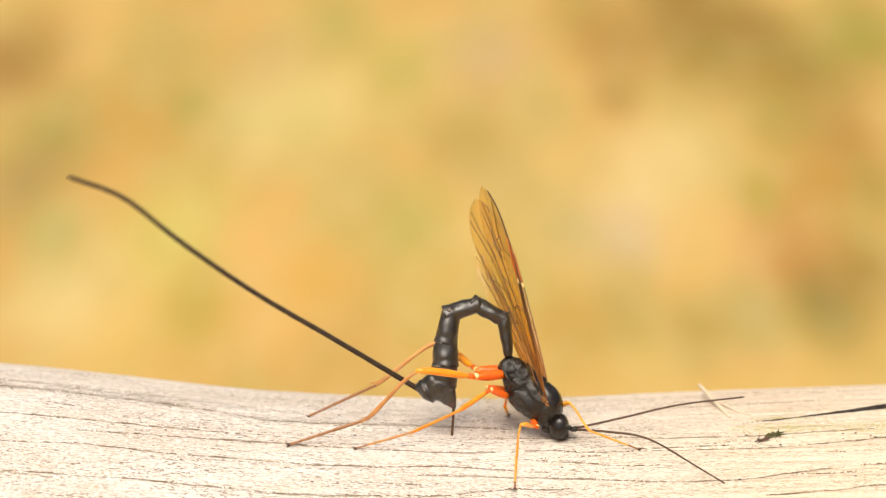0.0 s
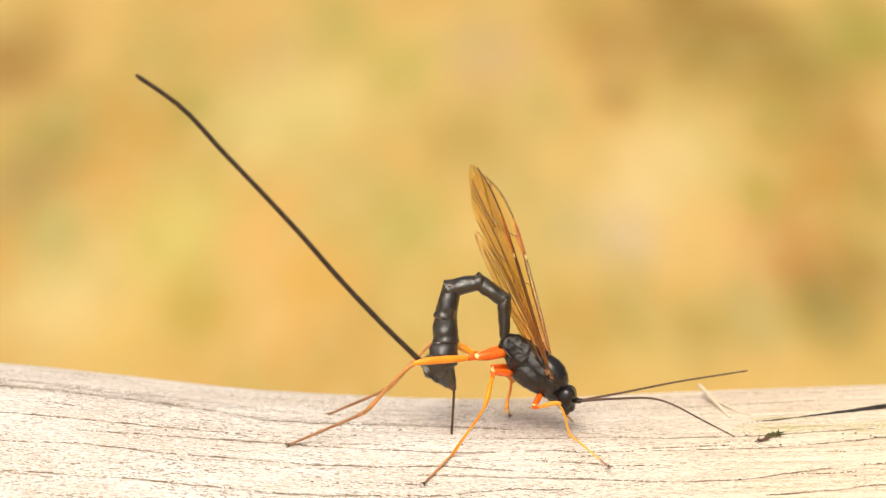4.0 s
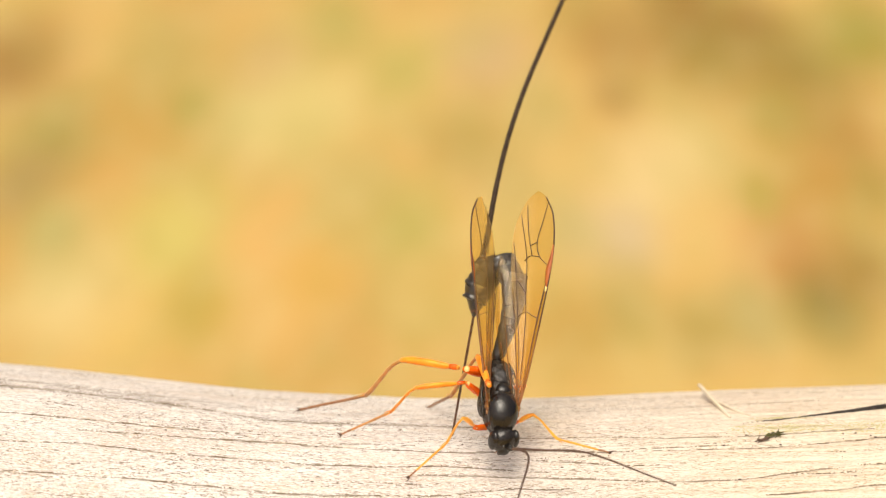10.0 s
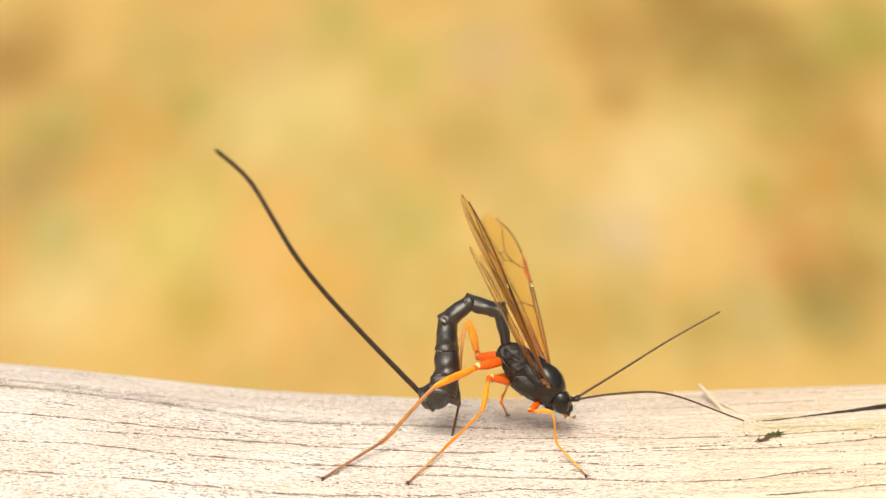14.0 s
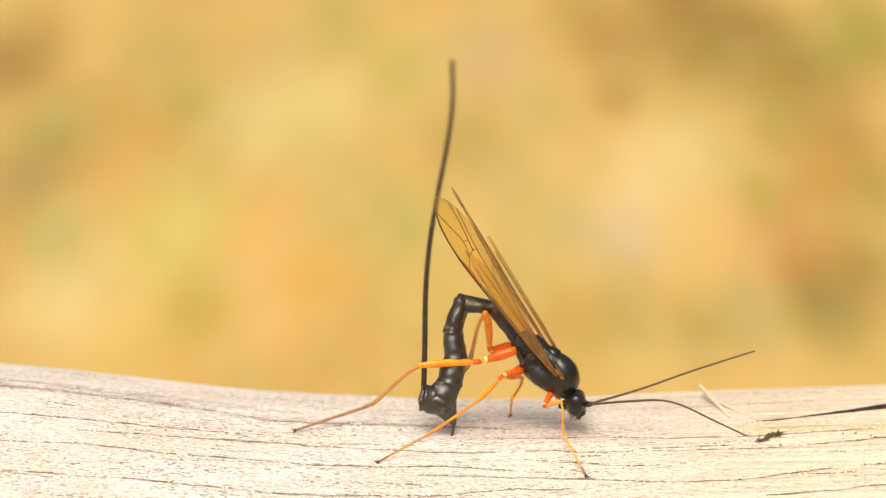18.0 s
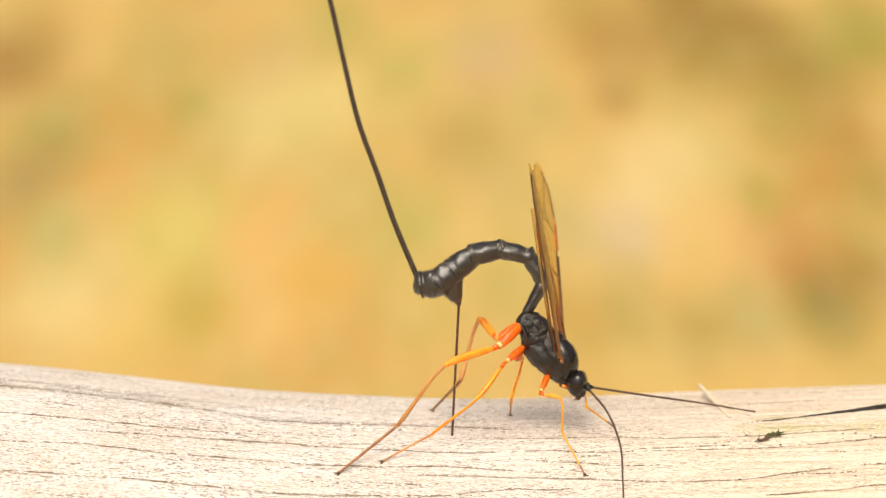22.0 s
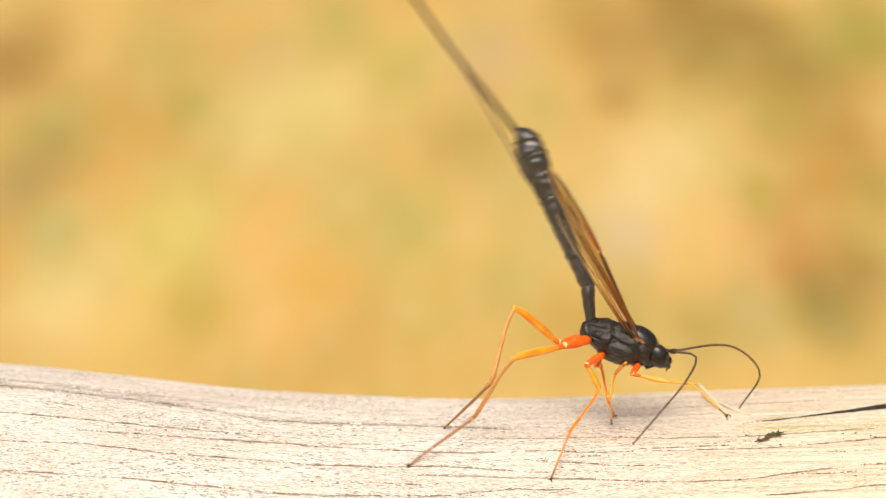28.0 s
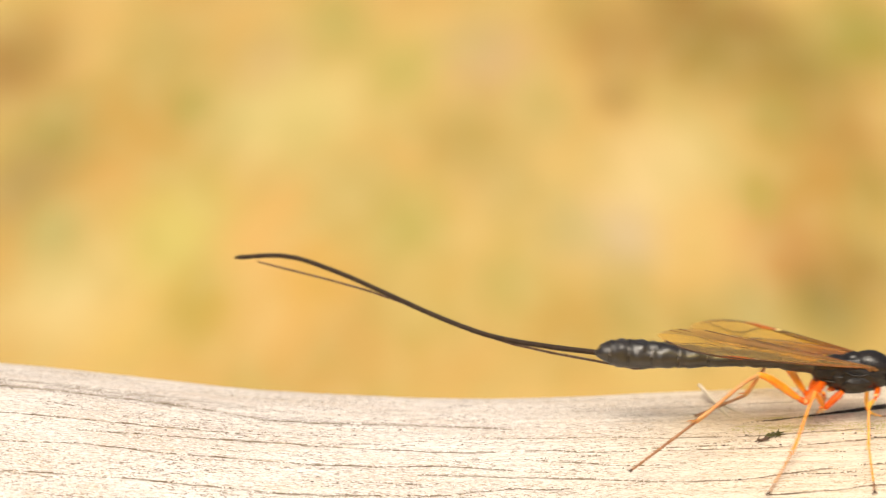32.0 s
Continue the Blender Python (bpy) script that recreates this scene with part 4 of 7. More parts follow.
    at(2,
       body=(6.91, 1.07, 5.31, 0.8, -0.23, -0.56, 0.59, 0.1, 0.8),
       head=(10.3, 0.22, 3.21, 0.96, 0, 0.29),
       abdomen=(4.29, 1.9, 7.36, 3.43, 2.56, 9, 1.91, 2.75, 9.49, -0.15, 2.65, 9.22, -1, 1.9, 7.36, -0.72, 0.56, 4.05, -1.34, -0.25, 2.06, -2.96, -0.43, 1.62),
       wing_right=(8.34, -0.4, 5.34, -0.56, 0.13, 0.82, 0.51, -0.73, 0.46, 0),
       wing_left=(8.65, 2.02, 4.81, -0.54, 0.63, 0.57, 0.79, 0.61, 0.07, 0),
       antenna_right=(11.13, -0.42, 3.76, 15.63, -1.01, 5.27, 20.29, -1.99, 5.82, 24.45, -3.37, 5.2),
       antenna_left=(11.15, 0.12, 3.51, 15.83, 3.12, 5.53, 18.79, 4.99, 6.8, 22.03, 7.13, 8.35),
       hind_right=(1.89, -0.32, 6.26, -3.06, -2.39, 6.93, -7.41, -0.35, 1.99, -13.64, -3.02, 0.62),
       mid_right=(3.32, -0.91, 5.22, 2.86, -5.01, 4.37, 0.1, -3.78, 0.15, -2.27, -8.08, -0.49),
       front_right=(6.85, -1.84, 3.17, 9.52, -2.68, 4.29, 10.78, -2.84, 1.37, 14.18, -5.52, 0.04),
       hind_left=(2.34, 1.9, 6.01, -2.17, 4.85, 6.27, -7.31, 7.51, 2.52, -11.86, 10.65, -1.58),
       mid_left=(3.92, 2.04, 4.89, 5.01, 5.5, 2.78, 4.67, 0.31, 3.01, 4.95, 4.24, -0.06),
       front_left=(9.03, 0.3, 3.01, 9.16, 2.94, 1.6, 9.53, -0.14, 2.38, 9.97, 3.7, 0.09),
       sheath=(-2.96, -0.43, 1.62, -7.26, 2.33, 1.43, -11.55, 5.11, 1.34, -15.81, 7.95, 1.48, -20.01, 10.84, 1.83, -24.11, 13.82, 2.49, -28.29, 16.72, 3, -32.67, 19.36, 3),
       needle=(0, -0.38, 0.39, 0.02, 7.33, -7.45, 0.05, 15.05, -15.29, 0.07, 22.76, -23.13))
    at(2.5,
       sheath=(-2.86, -0.07, 2.5, -7.15, 1.83, 4.3, -11.43, 3.71, 6.09, -15.73, 5.59, 7.87, -19.96, 7.5, 9.77, -24.17, 9.42, 11.7, -28.45, 11.29, 13.53, -33.2, 12.65, 14.13))
    at(3,
       body=(6.94, 1.33, 5.97, 0.77, -0.24, -0.59, 0.62, 0.09, 0.78),
       head=(9.82, 0.27, 3.34, 0.97, -0.18, -0.15),
       abdomen=(4.38, 2.13, 7.94, 4.62, 2.75, 9.49, 4.1, 3.22, 10.64, 2.14, 3.54, 11.43, 0.09, 3.2, 10.59, -0.57, 2.04, 7.72, -1.1, 0.67, 4.31, -2.86, 0.52, 3.96),
       wing_right=(8.34, -0.16, 5.95, -0.39, 0.34, 0.85, 0.48, -0.72, 0.51, 0),
       wing_left=(8.67, 2.26, 5.4, -0.38, 0.61, 0.69, 0.81, 0.58, -0.06, 0),
       antenna_right=(10.65, -0.53, 3.5, 14.18, -1.87, 4.62, 17.86, -3.41, 5.42, 21.7, -5.94, 4.57),
       antenna_left=(10.67, 0.02, 3.25, 14.81, 1.05, 3.72, 19.65, 2.38, 4.54, 24.76, 3.71, 5.26),
       hind_right=(1.98, -0.04, 7.07, -3.06, -1.97, 7.41, -7.41, -0.51, 2.27, -13.64, -3.02, 0.62),
       mid_right=(3.54, -0.69, 6.16, 2.81, -4.5, 4.55, 0.15, -3.8, 0.15, -2.27, -8.07, -0.49),
       front_right=(6.96, -1.82, 3.22, 9.4, -3.21, 4.35, 10.59, -3.01, 1.4, 14.16, -5.49, 0.04),
       hind_left=(2.5, 2.01, 6.44, -1.65, 5.45, 6.58, -6.15, 0.95, 3.91, -11.5, 3.53, 0.44),
       mid_left=(3.98, 2.18, 5.27, 5.1, 5.47, 2.9, 4.63, 0.29, 3.02, 4.95, 4.22, -0.06),
       front_left=(8.91, 0.32, 2.94, 9.17, 2.98, 1.58, 9.44, -0.14, 2.28, 9.88, 3.74, 0.08),
       sheath=(-2.86, 0.52, 3.96, -7.05, 1.51, 6.4, -11.16, 2.54, 8.96, -15.11, 3.67, 11.74, -18.82, 4.91, 14.83, -22.41, 6.22, 18.08, -26.04, 7.54, 21.33, -30.28, 8.54, 23.81),
       needle=(0.14, 0.48, 2.51, -0.47, -1.57, -8.28, -1.08, -3.61, -19.07, -1.69, -5.66, -29.86))
    at(3.5,
       sheath=(-2.63, 0.56, 4.05, -6.55, 1.71, 6.91, -10.33, 2.94, 9.94, -13.92, 4.24, 13.15, -17.51, 5.53, 16.37, -21.07, 6.85, 19.62, -24.59, 8.17, 22.89, -28.81, 9.17, 25.36))
    at(3.6,
       body=(6.94, 1.33, 5.97, 0.77, -0.24, -0.59, 0.62, 0.09, 0.78),
       head=(9.82, 0.27, 3.34, 0.97, -0.18, -0.15),
       abdomen=(4.43, 2.11, 7.9, 4.53, 2.88, 9.8, 3.81, 3.45, 11.21, 0.71, 3.74, 11.92, -0.81, 3.15, 10.46, -0.62, 1.99, 7.59, -1.15, 0.65, 4.27, -2.51, 0.79, 4.63),
       wing_right=(8.34, -0.16, 5.95, -0.39, 0.34, 0.85, 0.48, -0.72, 0.51, 0),
       wing_left=(8.67, 2.26, 5.4, -0.38, 0.61, 0.69, 0.81, 0.58, -0.06, 0),
       antenna_right=(10.65, -0.53, 3.5, 14.18, -1.87, 4.62, 17.86, -3.41, 5.42, 21.7, -5.94, 4.57),
       antenna_left=(10.67, 0.02, 3.25, 14.81, 1.05, 3.72, 19.65, 2.38, 4.54, 24.76, 3.71, 5.26),
       hind_right=(1.98, -0.04, 7.07, -3.06, -1.97, 7.41, -7.41, -0.51, 2.27, -13.64, -3.02, 0.62),
       mid_right=(3.54, -0.69, 6.16, 2.81, -4.5, 4.55, 0.15, -3.8, 0.15, -2.27, -8.07, -0.49),
       front_right=(6.96, -1.82, 3.22, 9.4, -3.21, 4.35, 10.59, -3.01, 1.4, 14.16, -5.49, 0.04),
       hind_left=(2.5, 2.01, 6.44, -1.65, 5.45, 6.58, -6.15, 0.95, 3.91, -11.5, 3.53, 0.44),
       mid_left=(3.98, 2.18, 5.27, 5.1, 5.47, 2.9, 4.63, 0.29, 3.02, 4.95, 4.22, -0.06),
       front_left=(8.91, 0.32, 2.94, 9.17, 2.98, 1.58, 9.44, -0.14, 2.28, 9.88, 3.74, 0.08),
       needle=(0.14, 0.48, 2.51, -0.47, -1.57, -8.28, -1.08, -3.61, -19.07, -1.69, -5.66, -29.86))
    at(5.5,
       body=(4.87, -0.27, 7.85, 0.31, -0.55, -0.77, 0.74, -0.37, 0.56),
       head=(6.22, -2.74, 4.4, 0.34, -0.86, -0.38),
       abdomen=(3.99, 1.99, 10.28, 4.85, 2.8, 12.28, 5.34, 4.3, 14.07, 4.81, 5.5, 15.52, 3.48, 6.12, 16.15, 1.87, 6.28, 15.92, 0.45, 6.22, 15.39, -0.24, 6.22, 15.39),
       wing_right=(5.11, -2.27, 7.5, 0.1, 0.62, 0.78, -0.28, -0.73, 0.62, 0),
       wing_left=(6.59, -0.4, 6.76, 0.17, 0.56, 0.81, 0.81, 0.39, -0.44, 0),
       antenna_right=(6.58, -3.66, 3.99, 7.01, -5.68, 3, 8.84, -7.65, 2.12, 12.96, -10.05, 0.18),
       antenna_left=(6.58, -3.66, 3.99, 8.88, -5.24, 4.09, 13.03, -7.3, 2.99, 17.6, -9.53, 1.47),
       hind_right=(2.05, -1.28, 9.4, -3.22, -2.28, 9.48, -7.66, -2.98, 4.21, -13.62, -3.04, 0.63),
       mid_right=(2.85, 0.83, 6.48, 1.05, -2.79, 5.35, -0.49, -3.63, 0.47, -2.59, -8.04, -0.6),
       front_right=(4.23, -3.1, 5.69, 3.25, -5.84, 6.42, 1.82, -8.55, 5.51, -0.03, -12.25, 3.78),
       hind_left=(2.32, 1.78, 7.51, 2.43, 6.95, 5.94, 0.11, 0.74, 3.99, -1.84, 5.83, -0.23),
       mid_left=(3.32, -0.1, 7.29, 4.9, -3.79, 6.05, 4.77, 0.14, 2.66, 4.86, 4.3, -0.07),
       front_left=(6.65, -0.56, 3.93, 8.86, 1.26, 3.05, 9.98, -1.3, 1.5, 13.46, -3.85, 0.22),
       sheath=(-0.24, 6.22, 15.39, -3.03, 9.39, 18.27, -5.62, 12.6, 21.28, -8.05, 15.84, 24.4, -10.17, 19.12, 27.69, -12.52, 22.34, 30.88, -14.88, 25.54, 34.08, -17.25, 28.74, 37.29),
       needle=(0.86, 5.59, 13.84, 0.23, 1.48, 3.66, -0.41, -2.64, -6.52, -1.04, -6.75, -16.71))
    at(6,
       body=(4.46, -1.72, 7.85, 0.15, -0.66, -0.74, 0.59, -0.54, 0.6),
       head=(5.05, -4.54, 4.44, -0.21, -0.83, -0.51),
       abdomen=(4.16, 0.77, 9.92, 5.46, 2.45, 11.79, 6.57, 4.13, 13.67, 6.59, 5.74, 15.33, 5.5, 6.52, 16.15, 4.21, 6.54, 16.19, 2.87, 6.22, 15.39, 1.72, 6.31, 15.62),
       wing_right=(4.11, -3.72, 7.6, 0.19, 0.69, 0.7, -0.63, -0.52, 0.58, 0),
       wing_left=(6.1, -2.41, 6.82, 0.31, 0.54, 0.78, 0.85, 0.26, -0.46, 0),
       antenna_right=(4.81, -5.54, 3.82, 2.77, -7.38, 3.28, 0.9, -9, 3.27, -1.78, -10.59, 3.35),
       antenna_left=(4.81, -5.54, 3.82, 7.43, -7.29, 3.5, 9.25, -9.09, 3.06, 11.96, -11.05, 2.2),
       hind_right=(1.7, -2.04, 9.32, -3.64, -2.43, 9.74, -7.71, -2.95, 4.19, -13.64, -3.03, 0.63),
       mid_right=(2.52, 0.09, 6.08, 0.81, -3.73, 5.81, -0.45, -3.78, 0.75, -2.59, -8.06, -0.61),
       front_right=(3.51, -4.36, 5.74, 2.31, -6.98, 6.54, 0.52, -9.53, 5.8, -0.72, -13.84, 5.54),
       hind_left=(2.36, 1.82, 7.65, 2.35, 6.87, 5.74, -0.01, 0.62, 4.01, -1.83, 5.76, -0.22),
       mid_left=(4.33, 0.07, 5.49, 4.91, -4.1, 5.65, 4.77, 0.15, 2.66, 4.86, 4.31, -0.07),
       front_left=(6, -2.24, 4.14, 7.89, -0.01, 3.49, 9.18, -2.52, 1.97, 13.26, -3.78, 0.22),
       sheath=(1.72, 6.31, 15.62, 1.37, 11.32, 16.64, 1.08, 16.32, 17.72, 0.88, 21.31, 18.89, 0.81, 26.26, 20.02, 0.84, 31.2, 21.2, 1.08, 36.11, 22.46, 1.38, 41.02, 23.74),
       needle=(2.3, 4.93, 12.2, 0.49, 1, 2.48, -1.5, -3.05, -7.55, -3.5, -7.1, -17.58))
    at(6.5,
       sheath=(3.44, 6.49, 16.06, 4.51, 10.59, 19.01, 6.04, 14.61, 21.86, 7.76, 18.59, 24.67, 9.51, 22.53, 27.5, 11.3, 26.45, 30.35, 13.08, 30.35, 33.24, 14.87, 34.23, 36.13))
    at(6.9,
       hind_right=(0.36, -2.37, 9.48, -2.92, -2.61, 11.42, -6.27, -0.32, 6.26, -9.5, 1.71, 1.58))
    at(7,
       body=(3.24, -3.79, 7.05, -0.11, -0.83, -0.54, 0.32, -0.55, 0.77),
       head=(2.63, -6.92, 4.51, -0.37, -0.83, -0.42),
       abdomen=(3.53, -0.86, 8.57, 4.71, -0.02, 10.62, 5.86, 1.66, 12.89, 5.99, 3.91, 14.63, 5.45, 6.11, 15.49, 4.61, 7.01, 15.44, 3.83, 6.06, 14.99, 4.31, 6.63, 16.41),
       wing_right=(2.14, -5.5, 7.23, 0.16, 0.75, 0.64, -0.84, -0.28, 0.46, 0),
       wing_left=(4.49, -5.28, 6.4, 0.32, 0.68, 0.66, 0.94, -0.2, -0.29, 0),
       antenna_right=(2.21, -7.87, 4.02, -0.95, -9.15, 4.87, -5.55, -10.68, 5.08, -8.04, -12.6, 4.35),
       antenna_left=(2.21, -7.87, 4.02, 3.3, -9.67, 3.59, 3.65, -11.72, 2.52, 3.17, -13.76, 1.47),
       hind_right=(0.54, -3.96, 10.89, -2.53, -4.67, 14.32, -6.14, -5.51, 12.11, -8.97, -4.97, 9.09),
       mid_right=(1.37, -3.68, 7.5, -2.81, -3.56, 7.04, -5.24, -1.84, 2.77, -9.57, -2.81, 0.43),
       front_right=(1.75, -6.61, 4.87, -0.47, -8.21, 6.1, -1.65, -8.92, 3.21, -3.76, -7.39, -0.44),
       hind_left=(2.5, -5.78, 8.57, 2.18, -0.53, 8.57, -0.11, 2.07, 2.81, -1.89, 7.4, -0.65),
       mid_left=(3.59, -4.72, 7.66, 6, -1.96, 5.79, 4.26, 1.47, 2.42, 4.64, 5.45, -0.29),
       front_left=(3.85, -3.63, 3.35, 6.07, -1.83, 2.41, 8.68, -3.34, 1.41, 13.2, -3.81, 0.22),
       sheath=(4.31, 6.63, 16.41, 5.05, 10.8, 19.38, 6.16, 14.91, 22.3, 7.5, 18.97, 25.2, 9.03, 22.99, 28.07, 10.56, 26.99, 30.97, 12.09, 30.96, 33.9, 13.61, 34.92, 36.85),
       needle=(3.16, 5.14, 12.73, 0.69, 1.13, 2.79, -1.77, -2.89, -7.15, -4.24, -6.9, -17.09))
    at(7.1,
       hind_right=(0.54, -3.94, 10.93, -2.57, -4.65, 14.36, -5.09, -6.41, 15.2, -7.38, -6.82, 15.18))
    at(7.2,
       hind_right=(0.36, -2.37, 9.48, -2.92, -2.61, 11.42, -6.27, -0.32, 6.26, -9.5, 1.71, 1.58))
    at(7.5,
       sheath=(4.4, 6.85, 16.95, 4.59, 11.08, 19.9, 4.83, 15.29, 22.9, 5.38, 19.47, 25.88, 6.44, 23.59, 28.82, 7.49, 27.67, 31.81, 8.52, 31.74, 34.82, 9.56, 35.81, 37.84))
    at(8,
       body=(3.6, -3.55, 7.14, -0.05, -0.78, -0.62, 0.38, -0.59, 0.71),
       head=(3.57, -6.57, 4.39, 0.12, -0.88, -0.45),
       abdomen=(3.86, -0.59, 9.22, 4.99, 0.24, 11.29, 6.04, 1.87, 13.39, 6.42, 4.13, 15.18, 5.83, 6.02, 16.44, 4.57, 6.77, 16.75, 3.36, 6.57, 16.25, 2.87, 7.03, 17.39),
       wing_right=(2.64, -5.35, 7.17, 0.11, 0.83, 0.55, -0.62, -0.43, 0.65, 0),
       wing_left=(4.95, -4.87, 6.35, 0.26, 0.75, 0.6, 0.95, -0.29, -0.12, 0),
       antenna_right=(3.7, -7.52, 3.91, 3.68, -9.33, 3.43, 3.43, -11.55, 1.93, 2.03, -13.59, 0.88),
       antenna_left=(3.7, -7.52, 3.91, 6.92, -8.38, 5.79, 9.64, -10, 5.77, 12.8, -12.77, 2.92),
       hind_right=(0.26, -2.68, 8.72, -5.02, -3.2, 9.95, -8.62, -1.03, 4.5, -13.83, 1.36, 0.72),
       mid_right=(0.97, -3.52, 7.59, -2.87, -2.27, 6.47, -5.32, -0.66, 2.19, -9.56, -2.77, 0.42),
       front_right=(1.82, -6.56, 4.82, 0.17, -8.84, 5.9, -1.16, -8.09, 3.11, -3.69, -7.38, -0.45),
       hind_left=(3.11, -6.12, 8.95, 1.63, -1.15, 8.2, 0.02, 2.58, 2.84, -1.91, 7.71, -0.73),
       mid_left=(3.47, -4.58, 7.86, 5.96, -2.06, 5.8, 4.41, 1.45, 2.42, 4.74, 5.4, -0.3),
       front_left=(4.95, -3.48, 3.44, 6.82, -1.25, 2.67, 8.76, -3.47, 1.48, 13.26, -3.82, 0.23),
       sheath=(2.87, 7.03, 17.39, 1.94, 11.23, 20.24, 0.99, 15.41, 23.11, 0.06, 19.57, 26.02, -0.78, 23.71, 28.98, -1.6, 27.82, 31.99, -2.44, 31.91, 35.03, -3.28, 36, 38.06),
       needle=(3.64, 5.32, 13.18, 0.91, 1.33, 3.29, -1.82, -2.66, -6.59, -4.54, -6.65, -16.47))
    at(8.5,
       sheath=(2.39, 6.85, 16.95, 1.27, 11.01, 19.77, 0.25, 15.16, 22.66, -0.68, 19.3, 25.59, -1.36, 23.44, 28.6, -1.99, 27.54, 31.66, -2.65, 31.62, 34.75, -3.3, 35.7, 37.83))
    at(9,
       body=(3.6, -3.34, 6.64, 0.2, -0.75, -0.63, 0.36, -0.54, 0.76),
       head=(4.51, -6.27, 3.9, 0.46, -0.83, -0.33),
       abdomen=(3.06, -0.77, 8.78, 4.35, 0.15, 11.03, 5.19, 1.71, 13.02, 5.06, 3.9, 14.61, 4.06, 5.7, 15.64, 2.58, 6.34, 15.68, 1.08, 5.98, 14.81, 0.14, 6.17, 15.26),
       wing_right=(3.01, -5.29, 6.49, -0.01, 0.82, 0.57, -0.43, -0.6, 0.67, 0),
       wing_left=(5.29, -4.35, 6.07, 0.11, 0.72, 0.68, 0.94, -0.31, 0.11, 0),
       antenna_right=(5.01, -7.16, 3.54, 6.24, -8.91, 3.23, 6.98, -10.79, 2.58, 6.85, -13.18, 0.68),
       antenna_left=(5.01, -7.16, 3.54, 9.25, -8.65, 3.87, 13.81, -10.18, 4.08, 18.78, -12.28, 2.89),
       hind_right=(0.06, -2.57, 8.55, -5.15, -2.88, 9.96, -8.53, -1.02, 4.24, -14.47, -0.46, 0.8),
       mid_right=(0.7, -2.96, 7.19, -3.07, -4.66, 6.49, -4.82, -1.49, 2.75, -9.23, -2.38, 0.44),
       front_right=(2.53, -6.25, 4.81, 0.57, -8.43, 5.49, -0.67, -7.3, 2.78, -3.7, -7.4, -0.45),
       hind_left=(2.96, -6.12, 8.52, 1.32, -1.18, 8.04, -0.05, 2.64, 2.69, -1.91, 7.85, -0.77),
       mid_left=(4.5, 0.41, 5.18, 5.25, -3.65, 5.93, 4.54, 0.53, 2.91, 4.72, 4.52, -0.09),
       front_left=(5.45, -3.05, 3.44, 7.14, -0.66, 2.77, 8.83, -3.08, 1.53, 13.27, -3.79, 0.22),
       sheath=(0.14, 6.17, 15.26, -1.23, 10.2, 18.14, -2.57, 14.24, 21.03, -3.84, 18.25, 23.99, -4.93, 22.26, 27.02, -5.7, 26.27, 30.15, -6.51, 30.26, 33.31, -7.32, 34.24, 36.47),
       needle=(1.58, 4.88, 12.07, 0.25, 0.78, 1.94, -1.07, -3.31, -8.18, -2.4, -7.4, -18.31))
    at(9.5,
       sheath=(0.48, 5.05, 12.51, -0.64, 9, 15.57, -1.64, 12.95, 18.68, -2.44, 16.88, 21.86, -2.83, 20.82, 25.11, -2.92, 24.74, 28.4, -3.03, 28.64, 31.72, -3.17, 32.52, 35.05))
    at(10,
       body=(3.9, -4.47, 5.81, 0.05, -0.8, -0.6, 0.27, -0.57, 0.78),
       head=(4.17, -7.51, 3.14, 0.31, -0.89, -0.35),
       abdomen=(3.76, -1.66, 7.89, 4.47, -0.87, 9.86, 5.2, 1.44, 11.59, 5.13, 3.17, 13.19, 4.19, 4.49, 13.77, 2.97, 5.2, 12.87, 2.2, 4.48, 11.09, 2.15, 4.79, 11.84),
       wing_right=(2.96, -6.28, 5.74, -0.03, 0.69, 0.72, -0.53, -0.68, 0.51, 0),
       wing_left=(5.36, -5.79, 5.27, 0.1, 0.58, 0.81, 0.89, -0.44, 0.13, 0),
       antenna_right=(4.48, -8.41, 2.79, 5.98, -9.87, 3.17, 6.18, -11.57, 2.96, 5.55, -13.7, 1.69),
       antenna_left=(4.48, -8.41, 2.79, 7.37, -9.82, 3.3, 11.01, -11.26, 3.73, 15.98, -13.31, 2.67),
       hind_right=(0.48, -4.31, 8.25, -4.15, -1.73, 7.76, -7.32, 1.91, 2.89, -12.92, 4.68, 0.35),
       mid_right=(1.1, -3.75, 6.64, -2.98, -4.82, 6.64, -5.19, -1.8, 3.04, -9.32, -0.71, 0.51),
       front_right=(2.07, -6.6, 3.83, 0.86, -8.65, 5.63, -0.52, -7.68, 2.89, -3.64, -7.24, -0.41),
       hind_left=(3.04, -6.65, 7.67, 2.12, -1.49, 7.93, -0.06, 2.23, 2.75, -1.89, 7.53, -0.68),
       mid_left=(3.94, -5.6, 6.64, 6.05, -2.22, 5.65, 4.84, 1.41, 2.27, 4.78, 5.46, -0.31),
       front_left=(5.02, -3.75, 2.82, 6.82, -1.35, 2.6, 8.79, -3.53, 1.38, 13.28, -3.83, 0.22),
       sheath=(2.15, 4.79, 11.84, 3.03, 8.59, 14.91, 3.85, 12.38, 18.01, 4.92, 16.12, 21.08, 6.4, 19.87, 24.23, 8.19, 23.55, 27.3, 10.03, 27.22, 30.36, 11.83, 30.86, 33.47),
       needle=(1.82, 3.8, 9.4, -0.12, -0.26, -0.63, -2.06, -4.31, -10.67, -4, -8.37, -20.71))
    at(10.5,
       sheath=(1.72, 4.52, 11.18, 1.56, 8.46, 14.42, 1.56, 12.38, 17.7, 1.64, 16.29, 21, 1.94, 20.17, 24.31, 2.45, 24.02, 27.63, 2.97, 27.85, 30.97, 3.46, 31.67, 34.33))
